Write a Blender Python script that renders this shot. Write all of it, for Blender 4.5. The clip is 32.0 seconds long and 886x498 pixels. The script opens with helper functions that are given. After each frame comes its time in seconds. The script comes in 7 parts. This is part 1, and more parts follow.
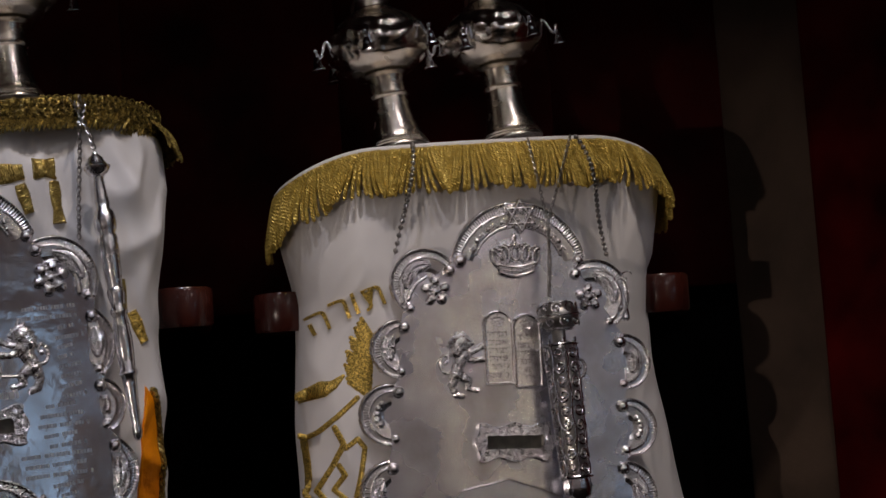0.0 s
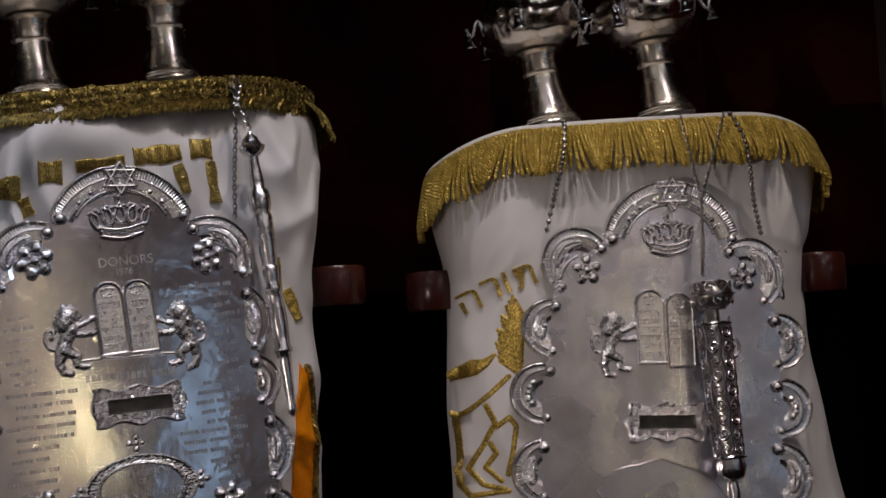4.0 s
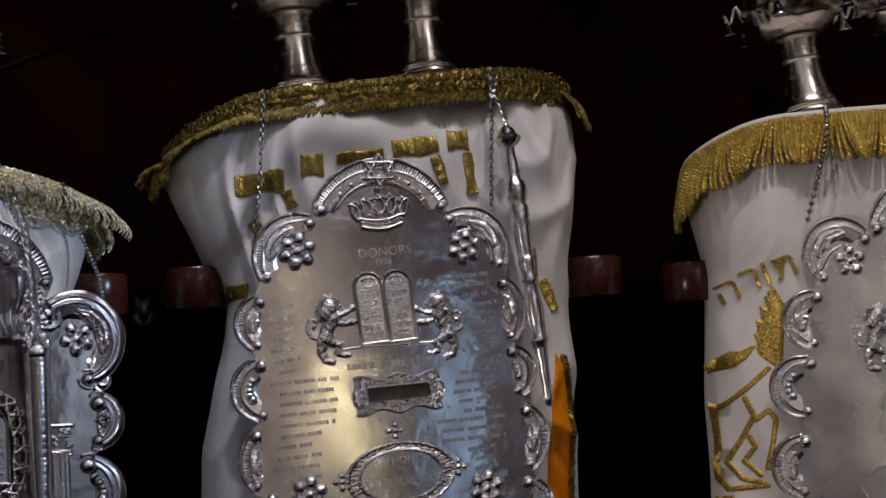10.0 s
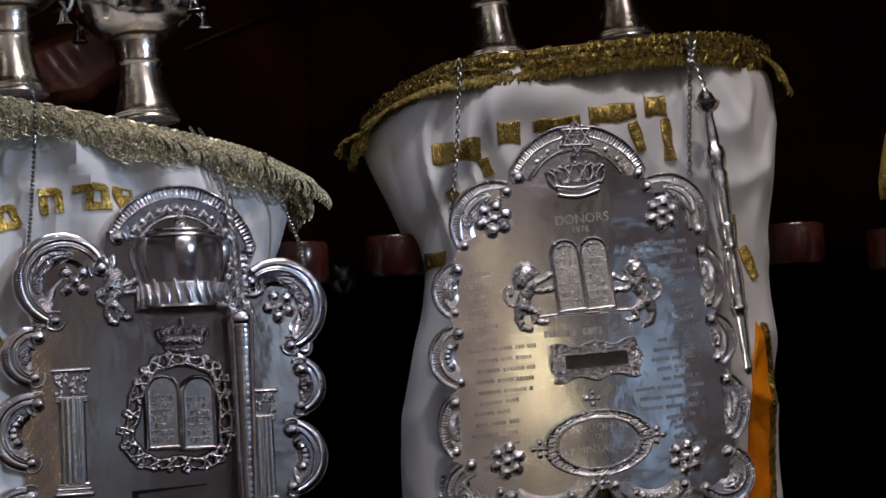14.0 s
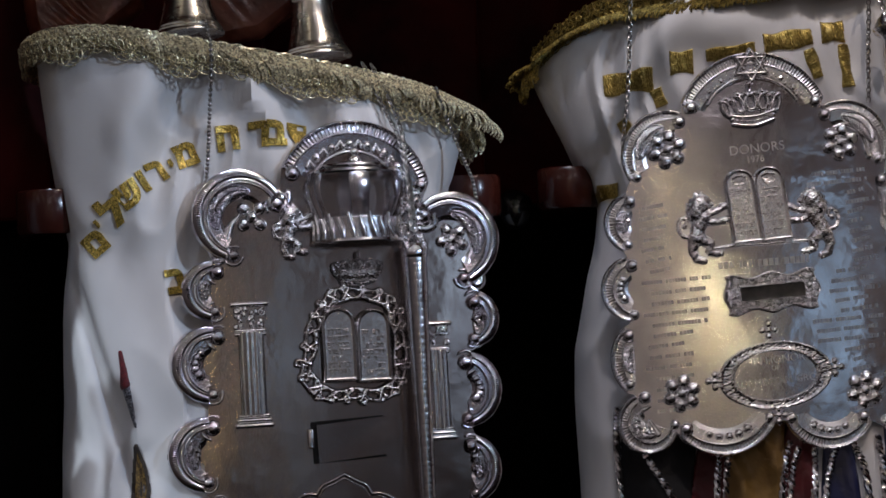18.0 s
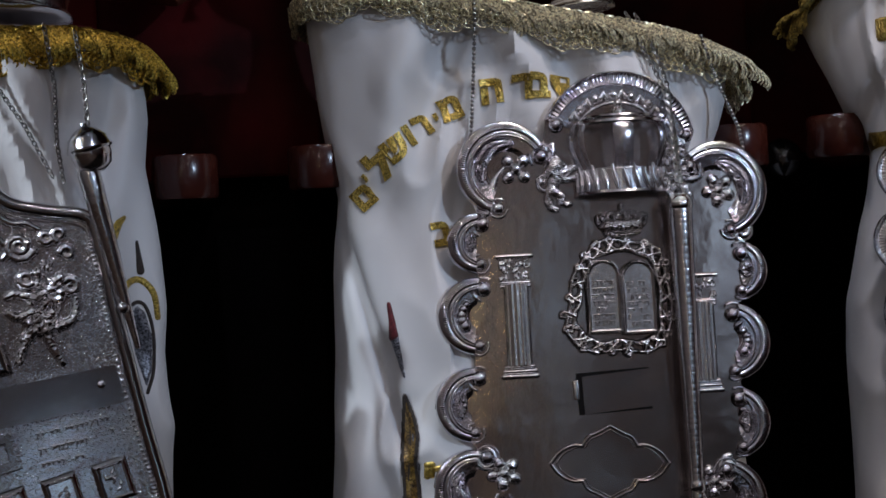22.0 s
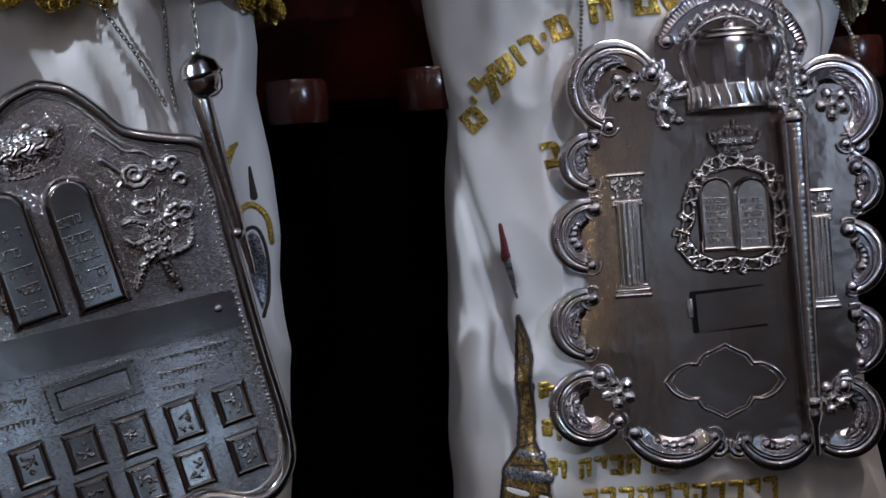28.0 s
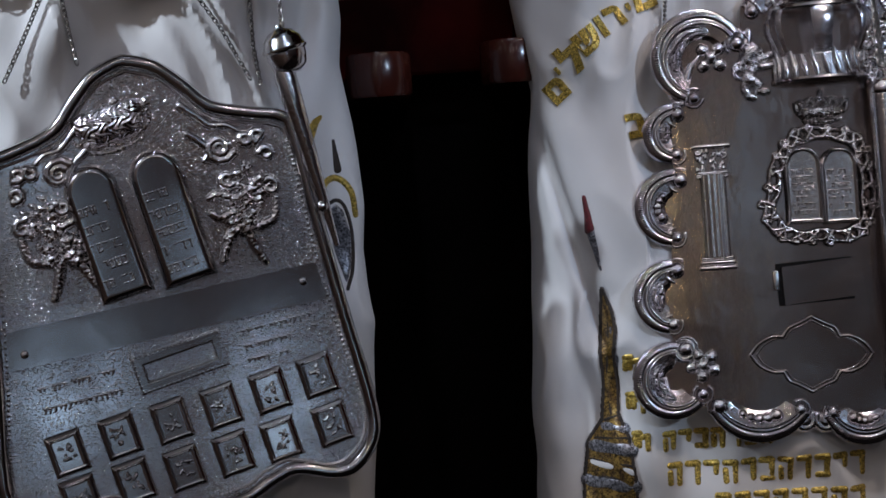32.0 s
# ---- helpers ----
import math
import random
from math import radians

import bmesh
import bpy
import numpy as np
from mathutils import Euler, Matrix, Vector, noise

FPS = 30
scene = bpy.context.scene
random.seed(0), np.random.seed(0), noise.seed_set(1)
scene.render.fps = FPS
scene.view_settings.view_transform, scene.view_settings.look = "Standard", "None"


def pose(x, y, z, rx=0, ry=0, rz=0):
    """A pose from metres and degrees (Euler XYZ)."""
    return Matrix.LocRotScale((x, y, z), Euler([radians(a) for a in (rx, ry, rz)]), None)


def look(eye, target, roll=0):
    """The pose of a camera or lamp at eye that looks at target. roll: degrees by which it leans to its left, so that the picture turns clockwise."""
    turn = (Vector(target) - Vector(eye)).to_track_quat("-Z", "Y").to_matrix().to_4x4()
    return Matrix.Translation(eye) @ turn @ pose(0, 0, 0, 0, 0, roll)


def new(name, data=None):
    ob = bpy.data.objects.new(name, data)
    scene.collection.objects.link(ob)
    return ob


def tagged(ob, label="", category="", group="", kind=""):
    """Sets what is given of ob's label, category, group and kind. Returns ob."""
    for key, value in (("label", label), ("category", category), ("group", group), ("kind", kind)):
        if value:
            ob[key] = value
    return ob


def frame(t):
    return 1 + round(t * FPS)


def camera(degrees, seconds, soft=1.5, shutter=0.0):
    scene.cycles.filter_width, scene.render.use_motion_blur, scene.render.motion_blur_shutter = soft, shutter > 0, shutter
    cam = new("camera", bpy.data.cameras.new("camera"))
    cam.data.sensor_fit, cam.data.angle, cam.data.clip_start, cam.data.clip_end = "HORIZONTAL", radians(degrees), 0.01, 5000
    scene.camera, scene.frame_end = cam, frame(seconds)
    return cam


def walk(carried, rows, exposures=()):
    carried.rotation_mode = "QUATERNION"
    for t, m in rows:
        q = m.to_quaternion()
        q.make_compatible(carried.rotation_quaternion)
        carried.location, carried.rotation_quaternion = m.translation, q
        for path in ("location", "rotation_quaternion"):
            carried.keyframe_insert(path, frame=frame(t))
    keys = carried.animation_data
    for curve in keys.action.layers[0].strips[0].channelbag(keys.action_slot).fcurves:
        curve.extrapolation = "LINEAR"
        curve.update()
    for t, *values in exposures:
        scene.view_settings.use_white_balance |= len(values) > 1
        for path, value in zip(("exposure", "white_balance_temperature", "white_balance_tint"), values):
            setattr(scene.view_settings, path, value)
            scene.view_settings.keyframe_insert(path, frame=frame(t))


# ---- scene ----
cam = camera(29.96, 32.0, soft=1.6)
EYE = 1.45
# seconds, pitch, roll, yaw: the camera stands on one spot and pans to its left
ROWS = [
    (0, 5.012, 3.985, 0.349),
    (0.5, 4.992, 3.934, 0.826),
    (1, 4.985, 3.908, 1.336),
    (1.5, 4.996, 3.894, 1.951),
    (2, 4.999, 3.826, 2.675),
    (2.5, 4.985, 3.75, 3.457),
    (3, 4.907, 3.677, 4.232),
    (3.5, 4.783, 3.601, 4.926),
    (4, 4.616, 3.563, 5.576),
    (4.5, 4.48, 3.55, 6.197),
    (6.5, 4.447, 3.413, 8.216),
    (7, 4.506, 3.377, 8.907),
    (7.5, 4.554, 3.276, 9.733),
    (8, 4.595, 3.221, 10.604),
    (8.5, 4.649, 3.171, 11.494),
    (9, 4.708, 3.082, 12.418),
    (9.5, 4.76, 3.019, 13.364),
    (10, 4.786, 2.899, 14.402),
    (10.5, 4.808, 2.842, 15.505),
    (11, 4.783, 2.76, 16.584),
    (11.5, 4.717, 2.7, 17.553),
    (12, 4.6, 2.65, 18.419),
    (12.5, 4.47, 2.606, 19.176),
    (13, 4.332, 2.624, 19.868),
    (13.5, 4.193, 2.611, 20.533),
    (14, 3.986, 2.577, 21.211),
    (14.5, 3.693, 2.536, 21.939),
    (16.5, 2.479, 2.827, 24.707),
    (17, 2.295, 2.814, 25.496),
    (17.5, 2.129, 2.832, 26.31),
    (18, 1.942, 2.821, 27.187),
    (18.5, 1.759, 2.836, 28.251),
    (19, 1.623, 2.947, 29.508),
    (19.5, 1.543, 2.998, 30.791),
    (20, 1.481, 2.966, 31.976),
    (20.5, 1.404, 2.985, 33.109),
    (21, 1.251, 2.926, 34.218),
    (21.5, 1.008, 2.906, 35.275),
    (22, 0.738, 2.984, 36.33),
    (22.5, 0.516, 3.116, 37.322),
    (23, 0.401, 3.219, 38.113),
    (23.5, 0.346, 3.246, 38.632),
    (24, 0.288, 3.229, 38.945),
    (24.5, 0.171, 3.254, 39.12),
    (26.5, -0.825, 3.631, 39.654),
    (27, -1.182, 3.734, 39.834),
    (27.5, -1.498, 3.861, 40.003),
    (28, -1.758, 4.011, 40.175),
    (28.5, -1.938, 4.061, 40.361),
    (29, -2.056, 4.094, 40.571),
    (29.5, -2.126, 4.176, 40.834),
    (30, -2.175, 4.151, 41.171),
    (30.5, -2.205, 4.162, 41.583),
    (31, -2.258, 4.172, 42.053),
    (31.5, -2.362, 4.179, 42.562),
    (32, -2.504, 4.224, 43.059),
]
walk(cam, [(t, pose(0, 0, EYE, 90 + p, r, y)) for t, p, r, y in ROWS])

# ---- light ----
world = bpy.data.worlds.new("world")
scene.world = world
world.use_nodes = True
world.node_tree.nodes["Background"].inputs[0].default_value = (0.05, 0.055, 0.07, 1)
world.node_tree.nodes["Background"].inputs[1].default_value = 0.2


def spot(name, eye, target, watts, colour, size=0.05, angle=60, blend=0.5):
    lamp = bpy.data.lights.new(name, "SPOT")
    lamp.energy, lamp.color, lamp.shadow_soft_size = watts, colour, size
    lamp.spot_size, lamp.spot_blend = radians(angle), blend
    ob = new(name, lamp)
    ob.matrix_world = look(eye, target)
    return ob


spot("standing_lamp", (-1.45, -1.1, 1.30), (0.205, 1.743, 1.32), 50, (1.0, 0.83, 0.73), 0.02, 19, 0.8)
spot("spot_light", (0.38, 0.85, 3.1), (-0.05, 1.6, 1.5), 26, (1.0, 0.85, 0.73), 0.012, 70)
spot("spot_light", (-0.10, 0.72, 3.1), (-0.36, 1.42, 1.55), 23, (0.92, 0.87, 0.96), 0.025, 40)
spot("spot_light", (-0.45, 0.42, 3.2), (-0.75, 1.2, 1.5), 15, (0.64, 0.75, 1.0), 0.03, 44)
spot("spot_light", (2.1, 0.40, 2.4), (-0.72, 1.17, 1.58), 112, (0.58, 0.74, 1.0), 0.025, 13.5, 0.6)
spot("spot_light", (-1.36, -0.20, 2.35), (-1.13, 0.77, 1.57), 60, (0.74, 0.85, 1.0), 0.02, 17.5, 0.7)
spot("spot_light", (0.9, 0.2, 3.3), (-0.4, 1.5, 1.5), 10, (1.0, 0.88, 0.95), 0.04, 60)
scene.view_settings.exposure = 0.0


# ---- materials ----
def material(name, colour, rough=0.5, metal=0.0, colour2=None, scale=20.0, bump=0.0, bump_scale=200.0, sheen=0.0, rough2=None, detail=4.0, coat=0.0, spec=0.5, sparkle=0.0, stipple=0.0):
    m = bpy.data.materials.new(name)
    m.use_nodes = True
    nodes, links = m.node_tree.nodes, m.node_tree.links
    b = nodes["Principled BSDF"]
    b.inputs["Base Color"].default_value = (*colour, 1)
    b.inputs["Roughness"].default_value = rough
    b.inputs["Metallic"].default_value = metal
    b.inputs["Sheen Weight"].default_value = sheen
    b.inputs["Specular IOR Level"].default_value = spec
    b.inputs["Coat Weight"].default_value = coat
    place = nodes.new("ShaderNodeTexCoord")
    grain = nodes.new("ShaderNodeTexNoise")
    grain.inputs["Scale"].default_value, grain.inputs["Detail"].default_value = scale, detail
    links.new(place.outputs["Object"], grain.inputs["Vector"])
    if colour2:
        mix = nodes.new("ShaderNodeMix")
        mix.data_type = "RGBA"
        mix.inputs[6].default_value, mix.inputs[7].default_value = (*colour, 1), (*colour2, 1)
        ramp = nodes.new("ShaderNodeMapRange")
        ramp.inputs[1].default_value, ramp.inputs[2].default_value = 0.35, 0.65
        links.new(grain.outputs[0], ramp.inputs[0])
        links.new(ramp.outputs[0], mix.inputs[0])
        links.new(mix.outputs[2], b.inputs["Base Color"])
    if sparkle:
        cells = nodes.new("ShaderNodeTexVoronoi")
        cells.inputs["Scale"].default_value = sparkle
        links.new(place.outputs["Object"], cells.inputs["Vector"])
        split = nodes.new("ShaderNodeSeparateColor")
        links.new(cells.outputs["Color"], split.inputs[0])
        glint = nodes.new("ShaderNodeMapRange")
        glint.inputs[1].default_value, glint.inputs[2].default_value, glint.inputs[3].default_value, glint.inputs[4].default_value = 0.0, 1.0, 0.22, 2.0
        links.new(split.outputs[0], glint.inputs[0])
        scale_by = nodes.new("ShaderNodeVectorMath")
        scale_by.operation = "SCALE"
        links.new(mix.outputs[2], scale_by.inputs[0])
        links.new(glint.outputs[0], scale_by.inputs["Scale"])
        links.new(scale_by.outputs[0], b.inputs["Base Color"])
        tip = nodes.new("ShaderNodeBump")
        tip.inputs["Strength"].default_value, tip.inputs["Distance"].default_value = 1.0, 0.6 / sparkle
        links.new(split.outputs[1], tip.inputs["Height"])
        links.new(tip.outputs[0], b.inputs["Normal"])
    if rough2 is not None:
        r = nodes.new("ShaderNodeMapRange")
        r.inputs[1].default_value, r.inputs[2].default_value = 0.3, 0.7
        r.inputs[3].default_value, r.inputs[4].default_value = rough, rough2
        links.new(grain.outputs[0], r.inputs[0])
        links.new(r.outputs[0], b.inputs["Roughness"])
    if bump and not sparkle:
        fine = nodes.new("ShaderNodeTexNoise")
        fine.inputs["Scale"].default_value, fine.inputs["Detail"].default_value = bump_scale, 5.0
        links.new(place.outputs["Object"], fine.inputs["Vector"])
        bp = nodes.new("ShaderNodeBump")
        bp.inputs["Strength"].default_value, bp.inputs["Distance"].default_value = 1.0, bump
        links.new(fine.outputs[0], bp.inputs["Height"])
        if stipple:
            dots = nodes.new("ShaderNodeTexVoronoi")
            dots.inputs["Scale"].default_value = stipple
            links.new(place.outputs["Object"], dots.inputs["Vector"])
            dome = nodes.new("ShaderNodeMapRange")
            dome.inputs[1].default_value, dome.inputs[2].default_value, dome.inputs[3].default_value, dome.inputs[4].default_value = 0.0, 0.42, 1.0, 0.0
            links.new(dots.outputs["Distance"], dome.inputs[0])
            knock = nodes.new("ShaderNodeBump")
            knock.inputs["Strength"].default_value, knock.inputs["Distance"].default_value = 1.0, 0.34 / stipple
            links.new(dome.outputs[0], knock.inputs["Height"])
            links.new(knock.outputs[0], bp.inputs["Normal"])
        links.new(bp.outputs[0], b.inputs["Normal"])
    return m


SILVER = material("polished_silver", (0.88, 0.86, 0.88), 0.11, 1.0, (0.76, 0.74, 0.76), 40, 0.0003, 260, rough2=0.22)
FIELD = material("bright_silver_field", (0.80, 0.80, 0.86), 0.26, 1.0, (0.66, 0.66, 0.73), 22, 0.0012, 30, rough2=0.36)
FINIAL = material("warm_polished_silver", (0.90, 0.83, 0.73), 0.18, 1.0, (0.74, 0.67, 0.57), 50, 0.0003, 160, rough2=0.30)
SATIN = material("satin_silver", (0.90, 0.88, 0.89), 0.17, 1.0, (0.74, 0.72, 0.74), 60, 0.0003, 300, rough2=0.28)
PLATE_A = material("brushed_silver_sheet", (0.80, 0.81, 0.90), 0.20, 1.0, (0.54, 0.52, 0.57), 19, 0.0014, 24, rough2=0.34, detail=6.0)
PLATE_B = material("engraved_silver_sheet", (0.84, 0.83, 0.89), 0.09, 1.0, (0.66, 0.65, 0.70), 26, 0.0010, 20, rough2=0.17, detail=2.5)
PLATE_C = material("mirror_silver_sheet", (0.40, 0.338, 0.322), 0.13, 1.0, (0.33, 0.28, 0.27), 14, 0.0013, 18, rough2=0.22)
PLATE_D = material("hammered_silver_sheet", (0.86, 0.85, 0.88), 0.11, 1.0, (0.66, 0.65, 0.69), 20, 0.00003, 300, rough2=0.20, stipple=700)
SMOOTH_D = material("smooth_old_silver", (0.62, 0.595, 0.60), 0.10, 1.0, (0.46, 0.44, 0.45), 20, 0.00012, 40, rough2=0.17)
CHASED = material("dark_chased_silver", (0.72, 0.69, 0.73), 0.10, 1.0, (0.56, 0.53, 0.57), 50, 0.0003, 260, rough2=0.19)
WORKED = material("soft_worked_silver", (0.62, 0.575, 0.56), 0.16, 1.0, (0.48, 0.44, 0.43), 60, 0.0003, 300, rough2=0.26)
OXIDE = material("oxidised_silver", (0.42, 0.40, 0.38), 0.28, 1.0, (0.30, 0.29, 0.28), 60, 0.0004, 200)
CLOTH = material("white_satin_velvet", (0.77, 0.75, 0.74), 0.52, 0.0, (0.71, 0.69, 0.69), 14, 0.00010, 1100, sheen=0.1)
PALEGOLD = material("pale_gold_lace", (0.74, 0.66, 0.45), 0.32, 0.6, (0.48, 0.41, 0.26), 300, 0.002, 900, sparkle=750)
GOLDGLINT = material("bright_gold_trim", (0.62, 0.43, 0.09), 0.28, 0.85, (0.34, 0.22, 0.03), 400, 0.003, 900, sparkle=750)
GLITTER = material("gold_glitter_thread", (0.60, 0.43, 0.11), 0.42, 0.6, (0.38, 0.26, 0.05), 420, 0.004, 900, sparkle=1050)
GREYGLIT = material("silver_glitter_thread", (0.30, 0.30, 0.33), 0.36, 0.7, (0.16, 0.16, 0.18), 420, 0.004, 900, sparkle=750)
DARKTHREAD = material("dark_brown_thread", (0.045, 0.030, 0.022), 0.7, 0.0, (0.02, 0.014, 0.012), 300, 0.001, 900)
REDTHREAD = material("dark_red_thread", (0.16, 0.012, 0.018), 0.6, 0.0, (0.08, 0.008, 0.012), 300, 0.001, 900)
ORANGE = material("orange_silk", (0.92, 0.30, 0.004), 0.42, 0.0, (0.70, 0.19, 0.004), 26, 0.0012, 160, spec=0.15)
OCHRE = material("ochre_silk", (0.27, 0.16, 0.045), 0.5, 0.0, (0.18, 0.10, 0.03), 30, 0.0012, 140)
REDSILK = material("deep_red_silk", (0.09, 0.006, 0.010), 0.5, 0.0, (0.05, 0.004, 0.006), 30, 0.001, 140)
BLUESILK = material("navy_silk", (0.008, 0.012, 0.07), 0.5, 0.0, (0.004, 0.006, 0.03), 30, 0.001, 140)
BLACKSILK = material("black_cloth", (0.008, 0.006, 0.007), 0.8, 0.0, (0.004, 0.003, 0.004), 30, 0.001, 140)
ENGRAVED = material("engraved_lines", (0.68, 0.67, 0.71), 0.28, 1.0, (0.46, 0.45, 0.48), 130)
HOLE = material("slot_backing", (0.10, 0.095, 0.088), 0.34, 0.8, (0.05, 0.05, 0.048), 60)
# black lacquer of the knob; also painted darkness of the slot on plate C
KNOB_AND_SLOT = material("black_lacquer_and_slot_dark", (0.006, 0.006, 0.007), 0.08, 0.0, coat=0.6)
CARVED = material("carved_red_wood", (0.26, 0.075, 0.042), 0.30, 0.0, (0.09, 0.02, 0.012), 30, 0.0012, 80, coat=0.3)
# near black: the darkness of unlit depths is put into this colour
VOIDBLACK = material("near_black_void", (0.006, 0.004, 0.004), 0.7, 0.0, (0.004, 0.003, 0.003), 12, spec=0.05)
STITCH = material("gold_satin_stitch", (0.56, 0.42, 0.13), 0.30, 0.85, (0.24, 0.165, 0.04), 420, 0.0006, 900)
BRONZE = material("bronze_glitter_thread", (0.30, 0.19, 0.05), 0.42, 0.6, (0.10, 0.06, 0.03), 160, 0.004, 900, sparkle=750)
GOLD = material("gold_thread", (0.66, 0.49, 0.12), 0.40, 0.55, (0.44, 0.31, 0.06), 160, 0.0006, 900)
LAME = material("gold_lame", (0.36, 0.26, 0.07), 0.38, 0.8, (0.10, 0.07, 0.02), 220, 0.0012, 700, sparkle=900)
WOOD = material("dark_red_wood", (0.072, 0.0030, 0.0035), 0.5, 0.0, (0.018, 0.0008, 0.001), 9, 0.0006, 60, spec=0.06)
BLOCKWOOD = material("lacquered_red_wood", (0.058, 0.013, 0.008), 0.22, 0.0, (0.035, 0.008, 0.006), 25, 0.0003, 60, coat=0.15, spec=0.4)
PLANK = material("worn_brown_plank", (0.094, 0.062, 0.045), 0.6, 0.0, (0.055, 0.036, 0.026), 12, 0.0012, 40, detail=7.0)
BROWN = material("brown_plank_wood", (0.125, 0.075, 0.050), 0.55, 0.0, (0.08, 0.047, 0.032), 10, 0.0008, 40)
PANEL = material("brown_wall_panelling", (0.21, 0.160, 0.152), 0.5, 0.0, (0.155, 0.118, 0.11), 3, 0.001, 30)
WAINSCOT = material("dark_wainscot_wood", (0.12, 0.082, 0.076), 0.45, 0.0, (0.085, 0.058, 0.053), 3, 0.001, 30)
PAINT = material("dull_wall_paint", (0.55, 0.52, 0.52), 0.8, 0.0, (0.48, 0.45, 0.46), 2)


# ---- helpers for building ----
FRAME = {
    "A": pose(0.0589, 1.5985, 1.4876, -3.0, 0, 12.89),
    "B": pose(-0.4232, 1.4490, 1.4868, -3.0, 0, 26.28),
    "C": pose(-0.7395, 1.2340, 1.3871, -3.0, 0, 39.93),
    "D": pose(-1.0560, 0.8236, 1.4034, 0.0, 0, 54.05),
}


def thing(name, label, category, at, base=(0, 0, 0), group="", kind=""):
    """An Empty for a thing that is built in the frame at (a matrix), its origin at base in that frame."""
    ob = new(name)
    ob.empty_display_size = 0.02
    ob.matrix_basis = at @ Matrix.Translation(base)
    ob["shift"] = list(base)
    return tagged(ob, label, category, group, kind)


def part(name, bm, mat, parent, label="", smooth=True, kind=""):
    me = bpy.data.meshes.new(name)
    bm.to_mesh(me)
    bm.free()
    if smooth:
        me.shade_smooth()
        me.set_sharp_from_angle(angle=radians(52))
    me.materials.append(mat)
    ob = new(name, me)
    if parent is not None:
        ob.parent = parent
        if "shift" in parent:
            ob.matrix_parent_inverse = Matrix.Translation([-v for v in parent["shift"]])
    return tagged(ob, label, kind=kind)


def bm_new():
    return bmesh.new()


def tube(bm, path, radius, seg=6, closed=False, cap=True):
    """A tube along path (points); radius a number or one a point."""
    pts = [Vector(p) for p in path]
    n = len(pts)
    rad = radius if hasattr(radius, "__len__") else [radius] * n
    rings, side = [], None
    for i, p in enumerate(pts):
        a = pts[(i - 1) % n] if closed or i else p
        b = pts[(i + 1) % n] if closed or i < n - 1 else p
        d = (b - a).normalized() if (b - a).length > 1e-9 else Vector((0, 0, 1))
        if side is None:
            side = d.orthogonal().normalized()
        side = (side - d * side.dot(d))
        side = side.normalized() if side.length > 1e-6 else d.orthogonal().normalized()
        up = d.cross(side)
        rings.append([bm.verts.new(p + rad[i] * (math.cos(2 * math.pi * k / seg) * side + math.sin(2 * math.pi * k / seg) * up)) for k in range(seg)])
    for i in range(n if closed else n - 1):
        r, q = rings[i], rings[(i + 1) % n]
        for k in range(seg):
            bm.faces.new((r[k], r[(k + 1) % seg], q[(k + 1) % seg], q[k]))
    if cap and not closed:
        bm.faces.new(rings[0][::-1])
        bm.faces.new(rings[-1])


def lathe(bm, profile, axis=Matrix(), seg=40, ripple=None):
    """Turn (radius, height) round local z, placed by axis. ripple(angle, height) scales the radius."""
    rings = []
    for r, z in profile:
        ring = []
        for k in range(seg):
            a = 2 * math.pi * k / seg
            s = r * (ripple(a, z) if ripple else 1.0)
            ring.append(bm.verts.new(axis @ Vector((s * math.cos(a), s * math.sin(a), z))))
        rings.append(ring)
    for r, q in zip(rings, rings[1:]):
        for k in range(seg):
            bm.faces.new((r[k], r[(k + 1) % seg], q[(k + 1) % seg], q[k]))
    bm.faces.new(rings[0][::-1])
    bm.faces.new(rings[-1])


def ball(bm, c, r, sx=1.0, sy=1.0, sz=1.0, u=12, v=8):
    m = Matrix.Translation(c) @ Matrix.Diagonal((r * sx, r * sy, r * sz, 1))
    bmesh.ops.create_uvsphere(bm, u_segments=u, v_segments=v, radius=1.0, matrix=m)


def box(bm, x0, x1, y0, y1, z0, z1, bevel=0.0, at=Matrix()):
    m = at @ Matrix.Translation(((x0 + x1) / 2, (y0 + y1) / 2, (z0 + z1) / 2)) @ Matrix.Diagonal((x1 - x0, y1 - y0, z1 - z0, 1))
    r = bmesh.ops.create_cube(bm, size=1.0, matrix=m)
    if bevel:
        edges = {e for v in r["verts"] for e in v.link_edges}
        bmesh.ops.bevel(bm, geom=list(edges), offset=bevel, segments=2, affect="EDGES", profile=0.6)


def slab(bm, outline, y0, y1, bevel=0.0):
    """A sheet with this outline of (x, z), from y0 (front) to y1 (back)."""
    vs = [bm.verts.new((x, y1, z)) for x, z in outline]
    f = bm.faces.new(vs)
    r = bmesh.ops.extrude_face_region(bm, geom=[f])
    top = [v for v in r["geom"] if isinstance(v, bmesh.types.BMVert)]
    for v in top:
        v.co.y = y0
    bmesh.ops.recalc_face_normals(bm, faces=bm.faces[:])
    if bevel:
        edges = [e for e in bm.edges if all(v in set(top) for v in e.verts) and len(e.link_faces) == 2]
        bmesh.ops.bevel(bm, geom=edges, offset=bevel, segments=2, affect="EDGES", profile=0.6)


